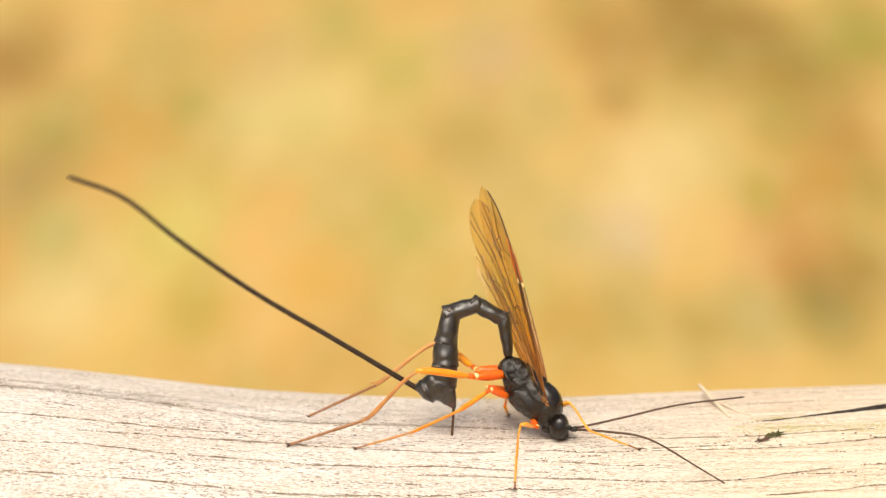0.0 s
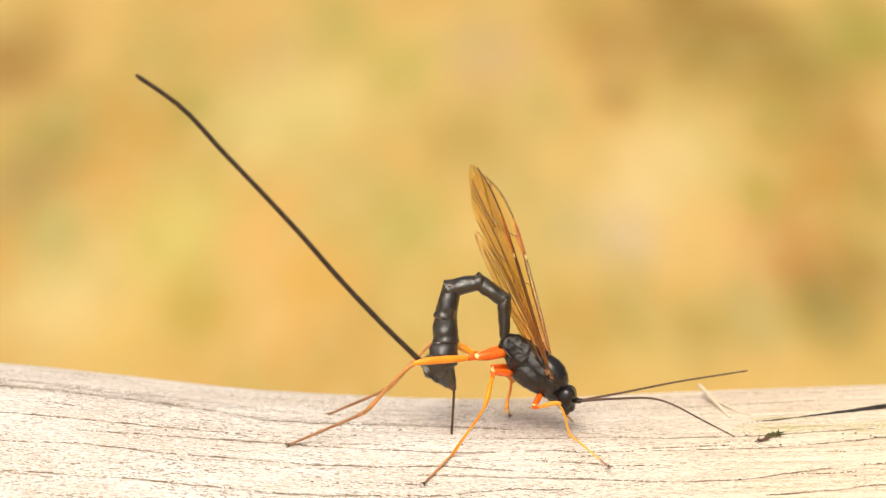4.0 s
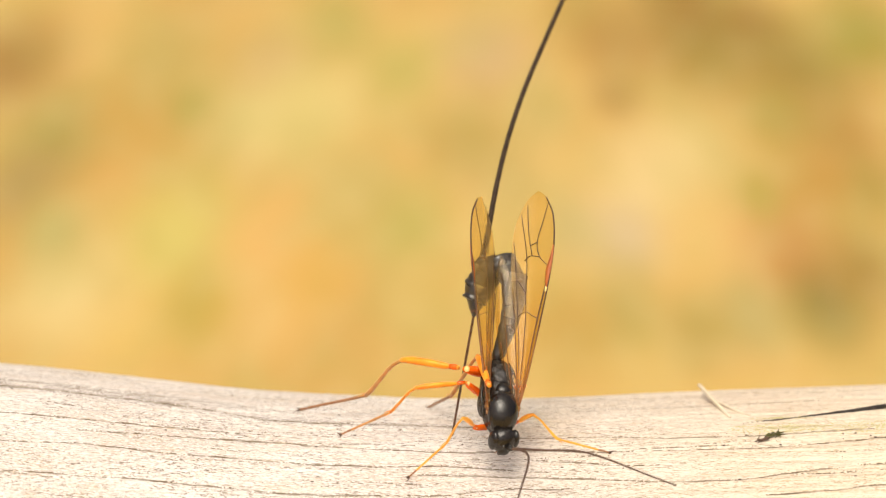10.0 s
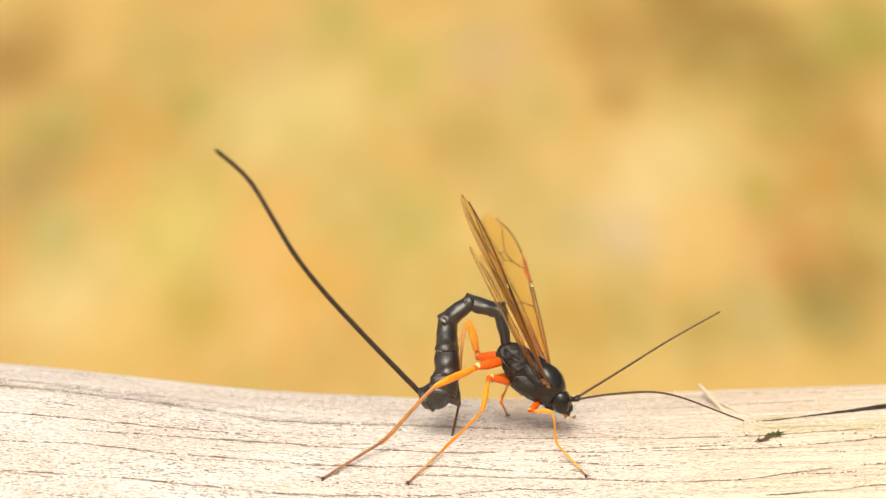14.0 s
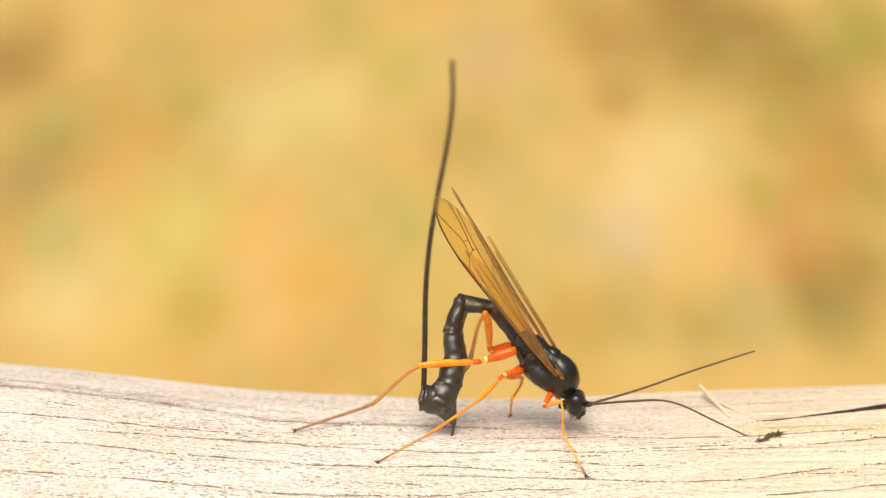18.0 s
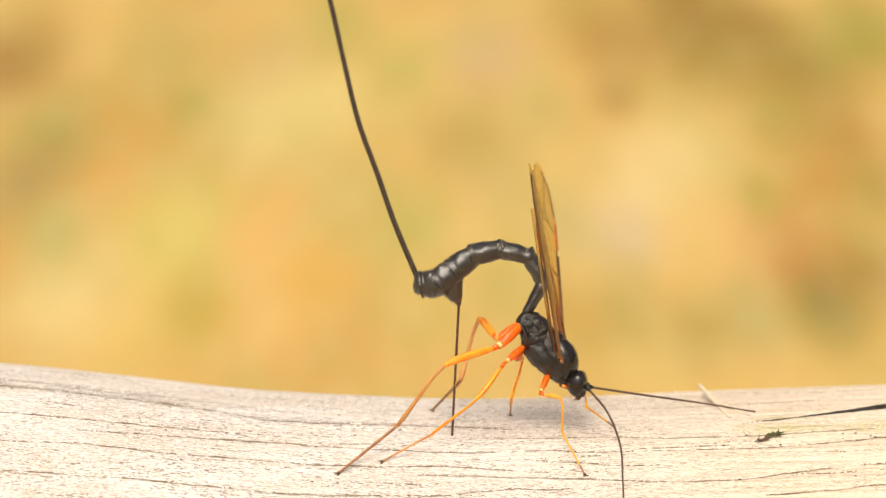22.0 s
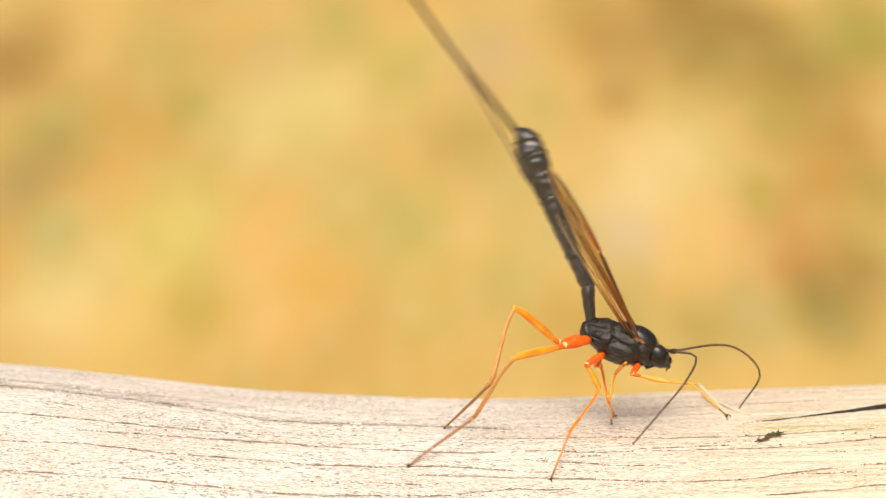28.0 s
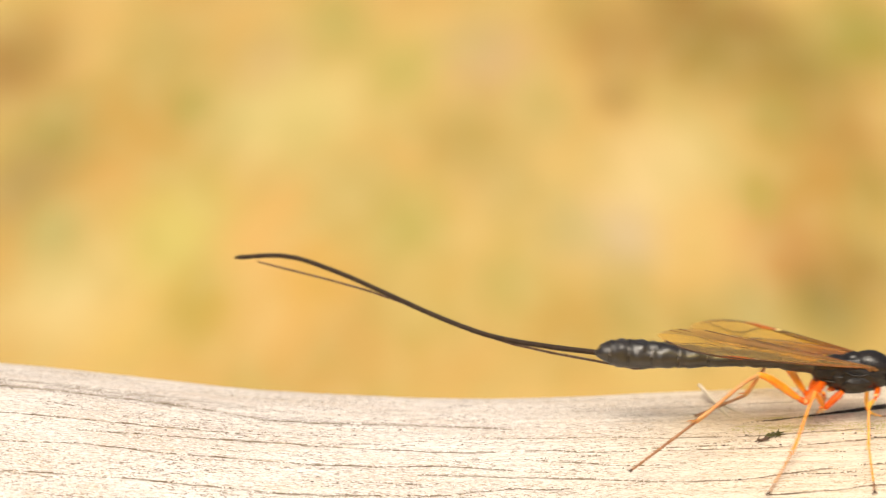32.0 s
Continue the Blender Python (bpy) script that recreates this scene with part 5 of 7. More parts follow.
    at(11,
       body=(4.25, -4.11, 5.52, 0.06, -0.76, -0.65, 0.39, -0.58, 0.71),
       head=(4.55, -7.01, 2.8, 0.45, -0.85, -0.26),
       abdomen=(4, -1.3, 7.47, 4.33, -0.59, 9.22, 4.87, 1.33, 11.28, 4.61, 3.14, 13.1, 2.95, 4.31, 13.33, 1.39, 4.54, 11.22, 0.81, 3.62, 8.96, 0.72, 3.3, 8.16),
       wing_right=(3.46, -5.99, 5.42, -0.06, 0.63, 0.78, -0.75, -0.59, 0.29, 0),
       wing_left=(5.76, -5.26, 4.77, 0.03, 0.36, 0.93, 1, 0.04, -0.06, 0),
       antenna_right=(5.01, -7.87, 2.54, 6.46, -9.55, 2.4, 6.79, -11.21, 2.28, 6.39, -13.17, 1.44),
       antenna_left=(5.01, -7.87, 2.54, 7.85, -9.34, 2.92, 11.95, -10.96, 2.92, 16.93, -12.78, 2.41),
       hind_right=(0.44, -1.04, 6.73, -4.21, -3.33, 8.2, -7.03, 0.46, 3.16, -12.32, 4.02, 0.45),
       mid_right=(1.62, -3.89, 6.41, -1.22, -6.98, 6.65, -5.84, -8.51, 4.7, -10.72, -9.55, 2.71),
       front_right=(2.21, -6.31, 3.71, 1.24, -8.61, 5.36, -0.71, -8.51, 2.8, -3.61, -7.24, -0.41),
       hind_left=(3.53, -6.36, 7.13, 1.81, -1.51, 8.09, -0.01, 2.19, 2.76, -1.9, 7.48, -0.67),
       mid_left=(3.71, -5.35, 6.17, 6.18, -2.15, 5.58, 4.83, 1.47, 2.24, 4.78, 5.52, -0.32),
       front_left=(5.31, -3.35, 2.62, 6.89, -0.81, 2.32, 8.79, -3.14, 1.22, 13.28, -3.81, 0.22),
       sheath=(0.14, 3.89, 9.63, -0.19, 7.82, 13.07, -0.38, 11.74, 16.55, -0.4, 15.64, 20.05, -0.13, 19.45, 23.43, 0.26, 23.24, 26.82, 0.65, 27.03, 30.21, 1.02, 30.79, 33.64),
       needle=(1.24, 2.69, 6.65, -0.63, -1.37, -3.39, -2.51, -5.43, -13.44, -4.39, -9.49, -23.49))
    at(11.5,
       sheath=(-0.72, 3.8, 9.4, -2.14, 7.22, 12.88, -3.7, 10.6, 16.33, -5.33, 13.96, 19.76, -6.97, 17.31, 23.21, -8.59, 20.64, 26.68, -10.21, 23.96, 30.16, -11.83, 27.27, 33.65))
    at(12,
       body=(4.43, -2.02, 5.27, 0.3, -0.6, -0.75, 0.69, -0.41, 0.6),
       head=(5.87, -4.56, 2.07, 0.7, -0.7, -0.15),
       abdomen=(3.79, 0.25, 7.3, 4.98, 0.97, 9.06, 4.99, 2.18, 10.72, 4, 3.83, 12.14, 2.01, 4.4, 12.21, 1.1, 4.02, 9.94, 0.29, 3.04, 7.54, -1.2, 3.26, 8.07),
       wing_right=(4.53, -4.05, 4.98, -0.04, 0.75, 0.65, -0.32, -0.7, 0.64, 0),
       wing_left=(6.18, -2.32, 4.26, 0.01, 0.58, 0.81, 0.92, 0.33, -0.22, 0),
       antenna_right=(6.7, -5.39, 1.89, 8.86, -7.11, 1.61, 10.2, -8.91, 1.18, 11.07, -11.13, -0.32),
       antenna_left=(6.7, -5.39, 1.89, 11.19, -6.85, 2.26, 15.78, -8.3, 2.69, 21.02, -9.87, 2.81),
       hind_right=(1.09, -2.82, 7.38, -4.16, -3.6, 8.49, -6.09, 0.36, 3.19, -11.13, 4.08, 0.36),
       mid_right=(2.1, -3.09, 6.05, -0.48, -6.39, 5.9, -4.68, -7.22, 2.95, -8.56, -6.26, -0.05),
       front_right=(3.27, -4.74, 3.6, 2.08, -7.4, 4.33, -0.5, -8.36, 2.71, -3.53, -7.23, -0.42),
       hind_left=(2.51, 1.39, 5.97, 2.94, 6.71, 6.61, 0.33, 0.94, 3.78, -1.7, 6.05, -0.29),
       mid_left=(2.88, -0.94, 4.29, 5.43, -4, 5.58, 4.78, 0.24, 2.63, 4.71, 4.46, -0.08),
       front_left=(6.39, -2.43, 3.43, 7.56, 0.25, 2.81, 9.02, -2.31, 1.52, 13.28, -3.74, 0.22),
       sheath=(-1.2, 3.26, 8.07, -2.53, 6.68, 11.57, -3.85, 10.1, 15.07, -5.18, 13.49, 18.59, -6.18, 16.9, 22.21, -6.96, 20.31, 25.88, -7.69, 23.72, 29.56, -8.45, 27.11, 33.25),
       needle=(0.72, 2.19, 5.41, -0.62, -1.9, -4.71, -1.97, -5.99, -14.83, -3.31, -10.08, -24.96))
    at(12.5,
       sheath=(-2.01, 2.27, 6.94, -4.53, 5.02, 10.32, -7.05, 7.76, 13.7, -9.56, 10.49, 17.09, -12.11, 13.21, 20.47, -14.67, 15.92, 23.85, -17.34, 18.6, 27.17, -20.82, 21, 29.85))
    at(13,
       body=(5.84, 0.78, 4.6, 0.61, -0.3, -0.74, 0.78, 0.03, 0.63),
       head=(7.91, -0.5, 1.44, 0.99, -0.08, 0.09),
       abdomen=(4.05, 1.9, 7.36, 4.62, 2.52, 8.91, 4.29, 3.15, 10.46, 2.14, 3.75, 11.96, -0.24, 3.42, 11.12, -0.48, 2.16, 8.03, -1.05, 1, 5.15, -2.63, 1.24, 5.73),
       wing_right=(7.07, -0.82, 4.3, -0.18, 0.14, 0.97, 0.55, -0.81, 0.22, 0),
       wing_left=(7.49, 1.56, 3.68, -0.21, 0.71, 0.67, 0.85, 0.47, -0.24, 0),
       antenna_right=(8.84, -1.21, 1.82, 13.24, -2.7, 2.4, 16.48, -4.01, 2.39, 20.59, -6.56, 0.84),
       antenna_left=(8.86, -0.66, 1.57, 13.37, 0.38, 2.56, 17.7, 1.44, 3.65, 22.78, 2.86, 5.33),
       hind_right=(1.78, -0.62, 5.87, -2.18, -4.23, 6.52, -6.42, -3.66, 1.09, -10.99, -8.57, -0.41),
       mid_right=(2.43, -0.67, 5.14, 1.83, -4.8, 4.77, -1.01, -3.88, 0.5, -3.67, -7.95, -0.56),
       front_right=(5.13, -2.17, 2.58, 7.15, -3.93, 3.94, 8.43, -3.98, 1.02, 11.31, -7.17, -0.38),
       hind_left=(1.92, 1.52, 6.48, 2.32, 6.78, 7.59, 0.59, 1.07, 4.11, -1.84, 5.83, -0.23),
       mid_left=(2.88, 2.25, 3.99, 4.2, 5.26, 1.38, 4, 0.23, 2.74, 4.47, 4.31, -0.08),
       front_left=(8.1, 1.57, 2.15, 8.79, -0.44, 4.26, 9.72, -3.14, 2.82, 13.36, -3.84, 0.22),
       sheath=(-2.63, 1.24, 5.73, -5.85, 4.25, 8.2, -8.94, 7.31, 10.81, -11.82, 10.4, 13.57, -14.51, 13.54, 16.48, -17.07, 16.7, 19.5, -19.63, 19.85, 22.54, -23.07, 22.62, 24.71),
       needle=(0.57, 1.01, 3.84, -0.99, -1.76, -6.68, -2.56, -4.54, -17.21, -4.13, -7.32, -27.74))
    at(13.5,
       sheath=(-2.48, 1.09, 5.37, -5, 5.27, 6.75, -7.42, 9.47, 8.23, -9.63, 13.71, 9.93, -11.74, 17.95, 11.73, -13.79, 22.18, 13.63, -15.88, 26.39, 15.53, -18.4, 30.45, 17.22))
    at(14,
       body=(6.55, 1.14, 5.49, 0.75, -0.25, -0.62, 0.63, -0.02, 0.77),
       head=(9.15, 0.16, 3.08, 0.98, -0.02, 0.2),
       abdomen=(4.53, 1.99, 7.59, 4.91, 2.52, 8.91, 3.81, 3.09, 10.33, 0.95, 3.29, 10.81, -0.57, 2.56, 9, -0.29, 1.36, 6.04, -1.19, 0.29, 3.39, -2.63, 0.43, 3.74),
       wing_right=(7.83, -0.45, 5.32, -0.38, -0.06, 0.92, 0.4, -0.91, 0.1, 0),
       wing_left=(8.35, 1.97, 4.97, -0.28, 0.85, 0.45, 0.89, 0.41, -0.21, 0),
       antenna_right=(10.17, -0.49, 3.58, 13.74, -1.15, 4.45, 17.94, -2.15, 4.91, 23.26, -4.21, 3.77),
       antenna_left=(10.2, 0.05, 3.34, 14.35, 2.01, 5.23, 18.24, 3.85, 7.04, 22.4, 5.7, 8.75),
       hind_right=(2.35, -0.43, 6.68, -1.39, -4.3, 6.54, -5.61, -3.23, 1.16, -10.65, -7.67, -0.23),
       mid_right=(3.08, -0.74, 5.9, 2.47, -4.67, 4.51, -0.78, -3.89, 0.55, -3.65, -7.87, -0.55),
       front_right=(6.53, -1.63, 3.11, 8.27, -3.91, 3.99, 8.74, -3.33, 0.88, 11.09, -6.97, -0.34),
       hind_left=(2.26, 3.62, 5.68, 1.37, 8.86, 6.61, 0.49, 2.42, 4.27, -1.2, 7.12, -0.48),
       mid_left=(3.45, 1.99, 4.38, 4.72, 5.56, 2.59, 4.1, 0.42, 3.07, 4.76, 4.25, -0.06),
       front_left=(8.57, 0.1, 2.97, 9.17, 2.64, 1.51, 9.51, -0.48, 2.18, 10.4, 3.4, 0.13),
       sheath=(-2.63, 0.43, 3.74, -5.5, 4.37, 5.14, -8.35, 8.3, 6.6, -11.16, 12.22, 8.17, -13.76, 16.2, 9.95, -15.97, 20.27, 12.04, -18.27, 24.29, 14.13, -21.37, 27.98, 15.51),
       needle=(0.57, 0.51, 2.6, -1.75, -1.56, -7.95, -4.06, -3.64, -18.5, -6.38, -5.72, -29.05))
    at(14.5,
       sheath=(-2.48, 0.43, 3.74, -4.18, 3.99, 6.88, -5.66, 7.56, 10.11, -6.9, 11.14, 13.42, -7.76, 14.74, 16.84, -8.42, 18.34, 20.3, -9, 21.91, 23.8, -9.56, 25.49, 27.31))
    at(16.5,
       sheath=(-2.15, 0.56, 4.05, -2.15, 4.72, 6.89, -1.84, 8.86, 9.75, -1.17, 12.96, 12.61, -0.14, 17.01, 15.44, 1.02, 21.02, 18.27, 1.96, 25.04, 21.16, 2.27, 29.07, 24.18))
    at(17,
       body=(8.7, 1.25, 5.77, 0.7, -0.27, -0.67, 0.67, -0.07, 0.73),
       head=(11.11, -0.12, 2.37, 0.98, -0.17, -0.14),
       abdomen=(6.1, 2.08, 7.81, 5.48, 2.7, 9.35, 4.05, 3.11, 10.37, 1.48, 3.15, 10.46, 1.33, 2.34, 8.47, 1.52, 1.09, 5.37, -0.34, -0.25, 2.06, -1.67, 0.41, 3.69),
       wing_right=(9.65, -0.53, 5.15, -0.51, 0.32, 0.8, -0.57, -0.82, -0.03, 12),
       wing_left=(10.26, 1.87, 4.82, -0.46, 0.53, 0.72, 0.07, 0.83, -0.56, 12),
       antenna_right=(12.03, -0.92, 2.52, 15.12, -2.55, 3.22, 18.31, -4.47, 3.48, 22.12, -7.34, 2.9),
       antenna_left=(12.05, -0.38, 2.27, 16.7, 0.22, 2.89, 21.49, 0.89, 3.64, 26.78, 1.49, 4.15),
       hind_right=(3.42, 0.2, 6.55, -1.18, -2.28, 7.91, -5.77, -0.67, 3.01, -12.09, -2.24, 0.59),
       mid_right=(4.98, -0.19, 5.7, 1.87, -2.86, 4.81, -1.65, -6.67, 4.49, -5.1, -10.25, 4.11),
       front_right=(8.4, -1.26, 3.18, 9.47, -3.49, 4.85, 9.55, -3.4, 1.61, 11.1, -7.06, -0.35),
       hind_left=(4.47, 4.22, 5.54, 3.94, 9.44, 6.85, 1.67, 3.33, 4.61, -1.2, 7.04, -0.46),
       mid_left=(5.43, 1.75, 4.48, 6.46, 5.46, 2.8, 5.34, 0.39, 3.19, 5.1, 4.19, -0.05),
       front_left=(9.57, -0.07, 2.8, 10.02, 2.57, 1.45, 10, -0.51, 2.34, 10.25, 3.39, 0.13),
       sheath=(-1.67, 0.41, 3.69, -1.55, 4.47, 6.69, -1.19, 8.5, 9.7, -0.49, 12.49, 12.69, 0.86, 16.4, 15.57, 2.42, 20.25, 18.41, 3.37, 24.16, 21.45, 3.93, 28.08, 24.58),
       needle=(0.24, -0.42, 0.3, -4.37, 7.7, -5.52, -8.98, 15.81, -11.34, -13.6, 23.93, -17.16))
    at(17.5,
       sheath=(-2.63, 0.56, 4.05, -2.8, 4.87, 6.65, -2.68, 9.17, 9.29, -2.22, 13.43, 11.95, -1.61, 17.65, 14.62, -1.06, 21.86, 17.34, -0.73, 26.05, 20.12, -1.07, 30.22, 22.93))
    at(17.8,
       sheath=(-2.39, 0.56, 4.05, -2.31, 4.82, 6.74, -2.26, 9.06, 9.48, -1.91, 13.26, 12.23, -1.26, 17.44, 14.99, -0.48, 21.58, 17.76, 0.1, 25.7, 20.59, 0.07, 29.83, 23.49))
    at(17.9,
       sheath=(-2.39, 0.56, 4.05, -2.42, 4.82, 6.74, -2.51, 9.06, 9.48, -2.33, 13.26, 12.24, -1.87, 17.45, 15.02, -1.3, 21.6, 17.82, -0.96, 25.73, 20.67, -1.25, 29.86, 23.57))
    at(18,
       body=(7.77, 1.46, 6.28, 0.72, -0.26, -0.64, 0.65, -0.06, 0.76),
       head=(10.39, 0.11, 2.94, 0.99, -0.15, -0.05),
       abdomen=(5.24, 2.16, 8.03, 4.77, 2.7, 9.35, 3.24, 3.18, 10.55, 0.57, 3.29, 10.81, 0.09, 2.52, 8.91, 0.24, 1.27, 5.82, -1.34, 0.06, 2.81, -2.39, 0.56, 4.05),
       wing_right=(8.76, -0.31, 5.7, -0.55, 0.1, 0.83, -0.45, -0.87, -0.19, 12),
       wing_left=(9.34, 2.1, 5.4, -0.5, 0.55, 0.67, 0.12, 0.81, -0.57, 12),
       antenna_right=(11.22, -0.65, 3.19, 15.12, -2.25, 4.27, 18.33, -3.71, 4.83, 22.16, -6.27, 4.05),
       antenna_left=(11.24, -0.11, 2.94, 15.72, 0.37, 4.13, 20.49, 1, 5.68, 25.73, 1.62, 7.22),
       hind_right=(2.44, 1.15, 6.39, -2.68, -0.49, 6.73, -6.88, 2.12, 1.91, -13.16, -0.31, 0.72),
       mid_right=(4.25, -0.52, 5.84, 2.08, -4.03, 5.07, -1.86, -3.27, 1.76, -6.15, -5.13, 0.04),
       front_right=(7.67, -1.5, 3.41, 9.06, -3.74, 4.85, 9.3, -3.37, 1.68, 11.09, -6.97, -0.34),
       hind_left=(3.26, 3.58, 6.32, 2.75, 0.83, 10.95, 1.36, 3.59, 4.79, -1.21, 7.17, -0.5),
       mid_left=(4.69, 1.88, 4.56, 6.07, 5.51, 2.98, 5.01, 0.43, 3.17, 5, 4.24, -0.06),
       front_left=(9.06, 0.12, 3.07, 9.64, 2.67, 1.61, 9.9, -0.45, 2.32, 10.25, 3.44, 0.12),
       sheath=(-2.39, 0.56, 4.05, -2.31, 4.82, 6.74, -2.26, 9.06, 9.48, -1.92, 13.26, 12.23, -1.27, 17.44, 14.99, -0.49, 21.58, 17.76, 0.08, 25.7, 20.59, 0.05, 29.83, 23.49),
       needle=(0.14, -0.1, 1.1, -1.27, 0.86, -9.77, -2.67, 1.81, -20.64, -4.08, 2.76, -31.51))
    at(18.1,
       sheath=(-2.39, 0.56, 4.05, -2.09, 4.82, 6.73, -1.77, 9.05, 9.46, -1.12, 13.24, 12.18, -0.11, 17.39, 14.88, 1.08, 21.5, 17.57, 2.1, 25.59, 20.33, 2.58, 29.71, 23.19))
    at(18.2,
       sheath=(-2.39, 0.56, 4.05, -1.96, 4.81, 6.72, -1.48, 9.04, 9.43, -0.64, 13.22, 12.12, 0.59, 17.35, 14.77, 2.01, 21.44, 17.4, 3.3, 25.5, 20.09, 4.08, 29.6, 22.91))
    at(18.5,
       sheath=(-2.63, 0.24, 3.25, -2.63, 4.8, 5.35, -2.48, 9.35, 7.46, -1.98, 13.86, 9.61, -1.26, 18.34, 11.77, -0.31, 22.77, 13.94, 0.38, 27.2, 16.19, 0.16, 31.62, 18.54))
    at(19,
       body=(7.84, 1.36, 6.04, 0.8, -0.23, -0.56, 0.56, -0.04, 0.82),
       head=(10.92, 0.32, 3.47, 0.98, -0.04, 0.2),
       abdomen=(4.91, 1.95, 7.5, 4.43, 2.49, 8.82, 2.95, 2.88, 9.8, 0.28, 2.84, 9.71, 0.09, 2.08, 7.81, 0.28, 0.91, 4.93, -1.43, -0.34, 1.84, -2.72, 0.16, 3.08),
       wing_right=(8.82, -0.4, 5.46, -0.65, 0.01, 0.76, -0.33, -0.9, -0.27, 12),
       wing_left=(9.33, 2.03, 5.21, -0.62, 0.53, 0.57, 0.19, 0.81, -0.55, 12),
       antenna_right=(11.74, -0.35, 3.94, 15.62, -1.36, 5.01, 19.32, -2.42, 5.8, 24.13, -4.6, 5.08),
       antenna_left=(11.77, 0.2, 3.69, 16.68, 1.18, 6.12, 20.49, 1.98, 8.11, 24.87, 2.91, 10.41),
       hind_right=(3.11, 1.63, 5.33, -0.16, -2.4, 6.81, -4.5, -2.28, 1.44, -9.39, -6.88, -0.13),
       mid_right=(4.02, -0.88, 5.2, 2.37, -4.73, 4.82, -1.32, -3.19, 1.52, -5.81, -5.04, 0.03),
       front_right=(7.89, -1.39, 3.45, 9.41, -3.43, 5.02, 9.51, -3.43, 1.8, 11.09, -7.01, -0.34),
       hind_left=(3.09, 2.91, 6.11, 2.36, -0.3, 10.4, 1.21, 3.32, 4.65, -1.21, 7.18, -0.5),
       mid_left=(4.75, 1.96, 4.13, 5.93, 5.83, 3, 5.01, 0.72, 3.35, 5.05, 4.36, -0.07),
       front_left=(9.58, 0.21, 3.28, 9.93, 2.67, 1.61, 10, -0.46, 2.32, 10.25, 3.43, 0.12),
       sheath=(-2.72, 0.16, 3.08, -2.45, 4.71, 5.19, -2.08, 9.23, 7.34, -1.5, 13.72, 9.51, -0.38, 18.14, 11.62, 0.93, 22.51, 13.72, 2.13, 26.87, 15.9, 2.72, 31.26, 18.23),
       needle=(0.14, -0.42, 0.3, -2.79, 8.2, -5.88, -5.71, 16.81, -12.06, -8.64, 25.43, -18.24))
    at(19.5,
       sheath=(-2.63, 0.38, 3.61, -2.61, 4.92, 5.75, -2.45, 9.46, 7.92, -2.02, 13.95, 10.14, -1.48, 18.41, 12.38, -0.84, 22.85, 14.66, -0.29, 27.27, 17, -0.46, 31.67, 19.39))
    at(20,
       body=(7.89, 1.6, 6.63, 0.77, -0.24, -0.59, 0.6, -0.05, 0.8),
       head=(10.92, 0.5, 3.92, 0.98, -0.05, 0.21),
       abdomen=(5.15, 2.16, 8.03, 4.53, 2.77, 9.53, 2.95, 3.24, 10.68, 0.71, 3.33, 10.9, 0.38, 2.43, 8.69, 0.28, 1.18, 5.6, -1.19, 0.16, 3.08, -2.63, 0.43, 3.74),
       wing_right=(8.78, -0.2, 5.96, -0.54, -0.03, 0.84, -0.36, -0.9, -0.26, 11.4),
       wing_left=(9.33, 2.22, 5.69, -0.53, 0.59, 0.61, 0.2, 0.79, -0.58, 11.4),
       antenna_right=(11.7, -0.17, 4.38, 15.16, -0.88, 5.22, 18.89, -1.8, 5.73, 24.42, -4.27, 4.16),
       antenna_left=(11.72, 0.37, 4.13, 16.73, 2.06, 5.73, 20.61, 3.47, 7.2, 24.9, 5, 8.79),
       hind_right=(3.39, -0.06, 6.91, -0.58, -3.63, 7.55, -4.48, -2.69, 1.9, -9.42, -6.95, -0.13),
       mid_right=(4.46, -0.81, 6.57, 2.34, -3.99, 4.76, -1.39, -2.79, 1.39, -5.79, -5, 0.03),
       front_right=(7.66, -1.23, 3.7, 9.32, -3.35, 5, 9.52, -3.28, 1.8, 11.05, -6.91, -0.33),
       hind_left=(3.34, 4.4, 6.07, 1.98, 9.55, 6.96, 1.1, 2.99, 5.03, -1.35, 6.56, -0.36),
       mid_left=(4.61, 2.07, 5.13, 5.63, 5.76, 3.41, 5.01, 0.6, 3.24, 5.05, 4.35, -0.07),
       front_left=(9.53, 0.31, 3.42, 9.93, 2.71, 1.68, 10, -0.43, 2.32, 10.25, 3.46, 0.11),
       sheath=(-2.63, 0.43, 3.74, -2.95, 4.94, 5.94, -3.05, 9.44, 8.21, -2.98, 13.91, 10.51, -2.59, 18.35, 12.85, -2.02, 22.75, 15.21, -1.19, 27.12, 17.57, -1.07, 31.47, 20.01),
       needle=(0.38, 0.21, 1.85, -1.82, -1, -8.86, -4.03, -2.2, -19.57, -6.23, -3.41, -30.28))
    at(20.5,
       sheath=(-2.63, 0.91, 4.93, -3.3, 5.26, 7.4, -3.76, 9.6, 9.95, -4.01, 13.92, 12.54, -3.9, 18.22, 15.19, -3.63, 22.5, 17.86, -3.24, 26.74, 20.56, -3.21, 30.97, 23.31))
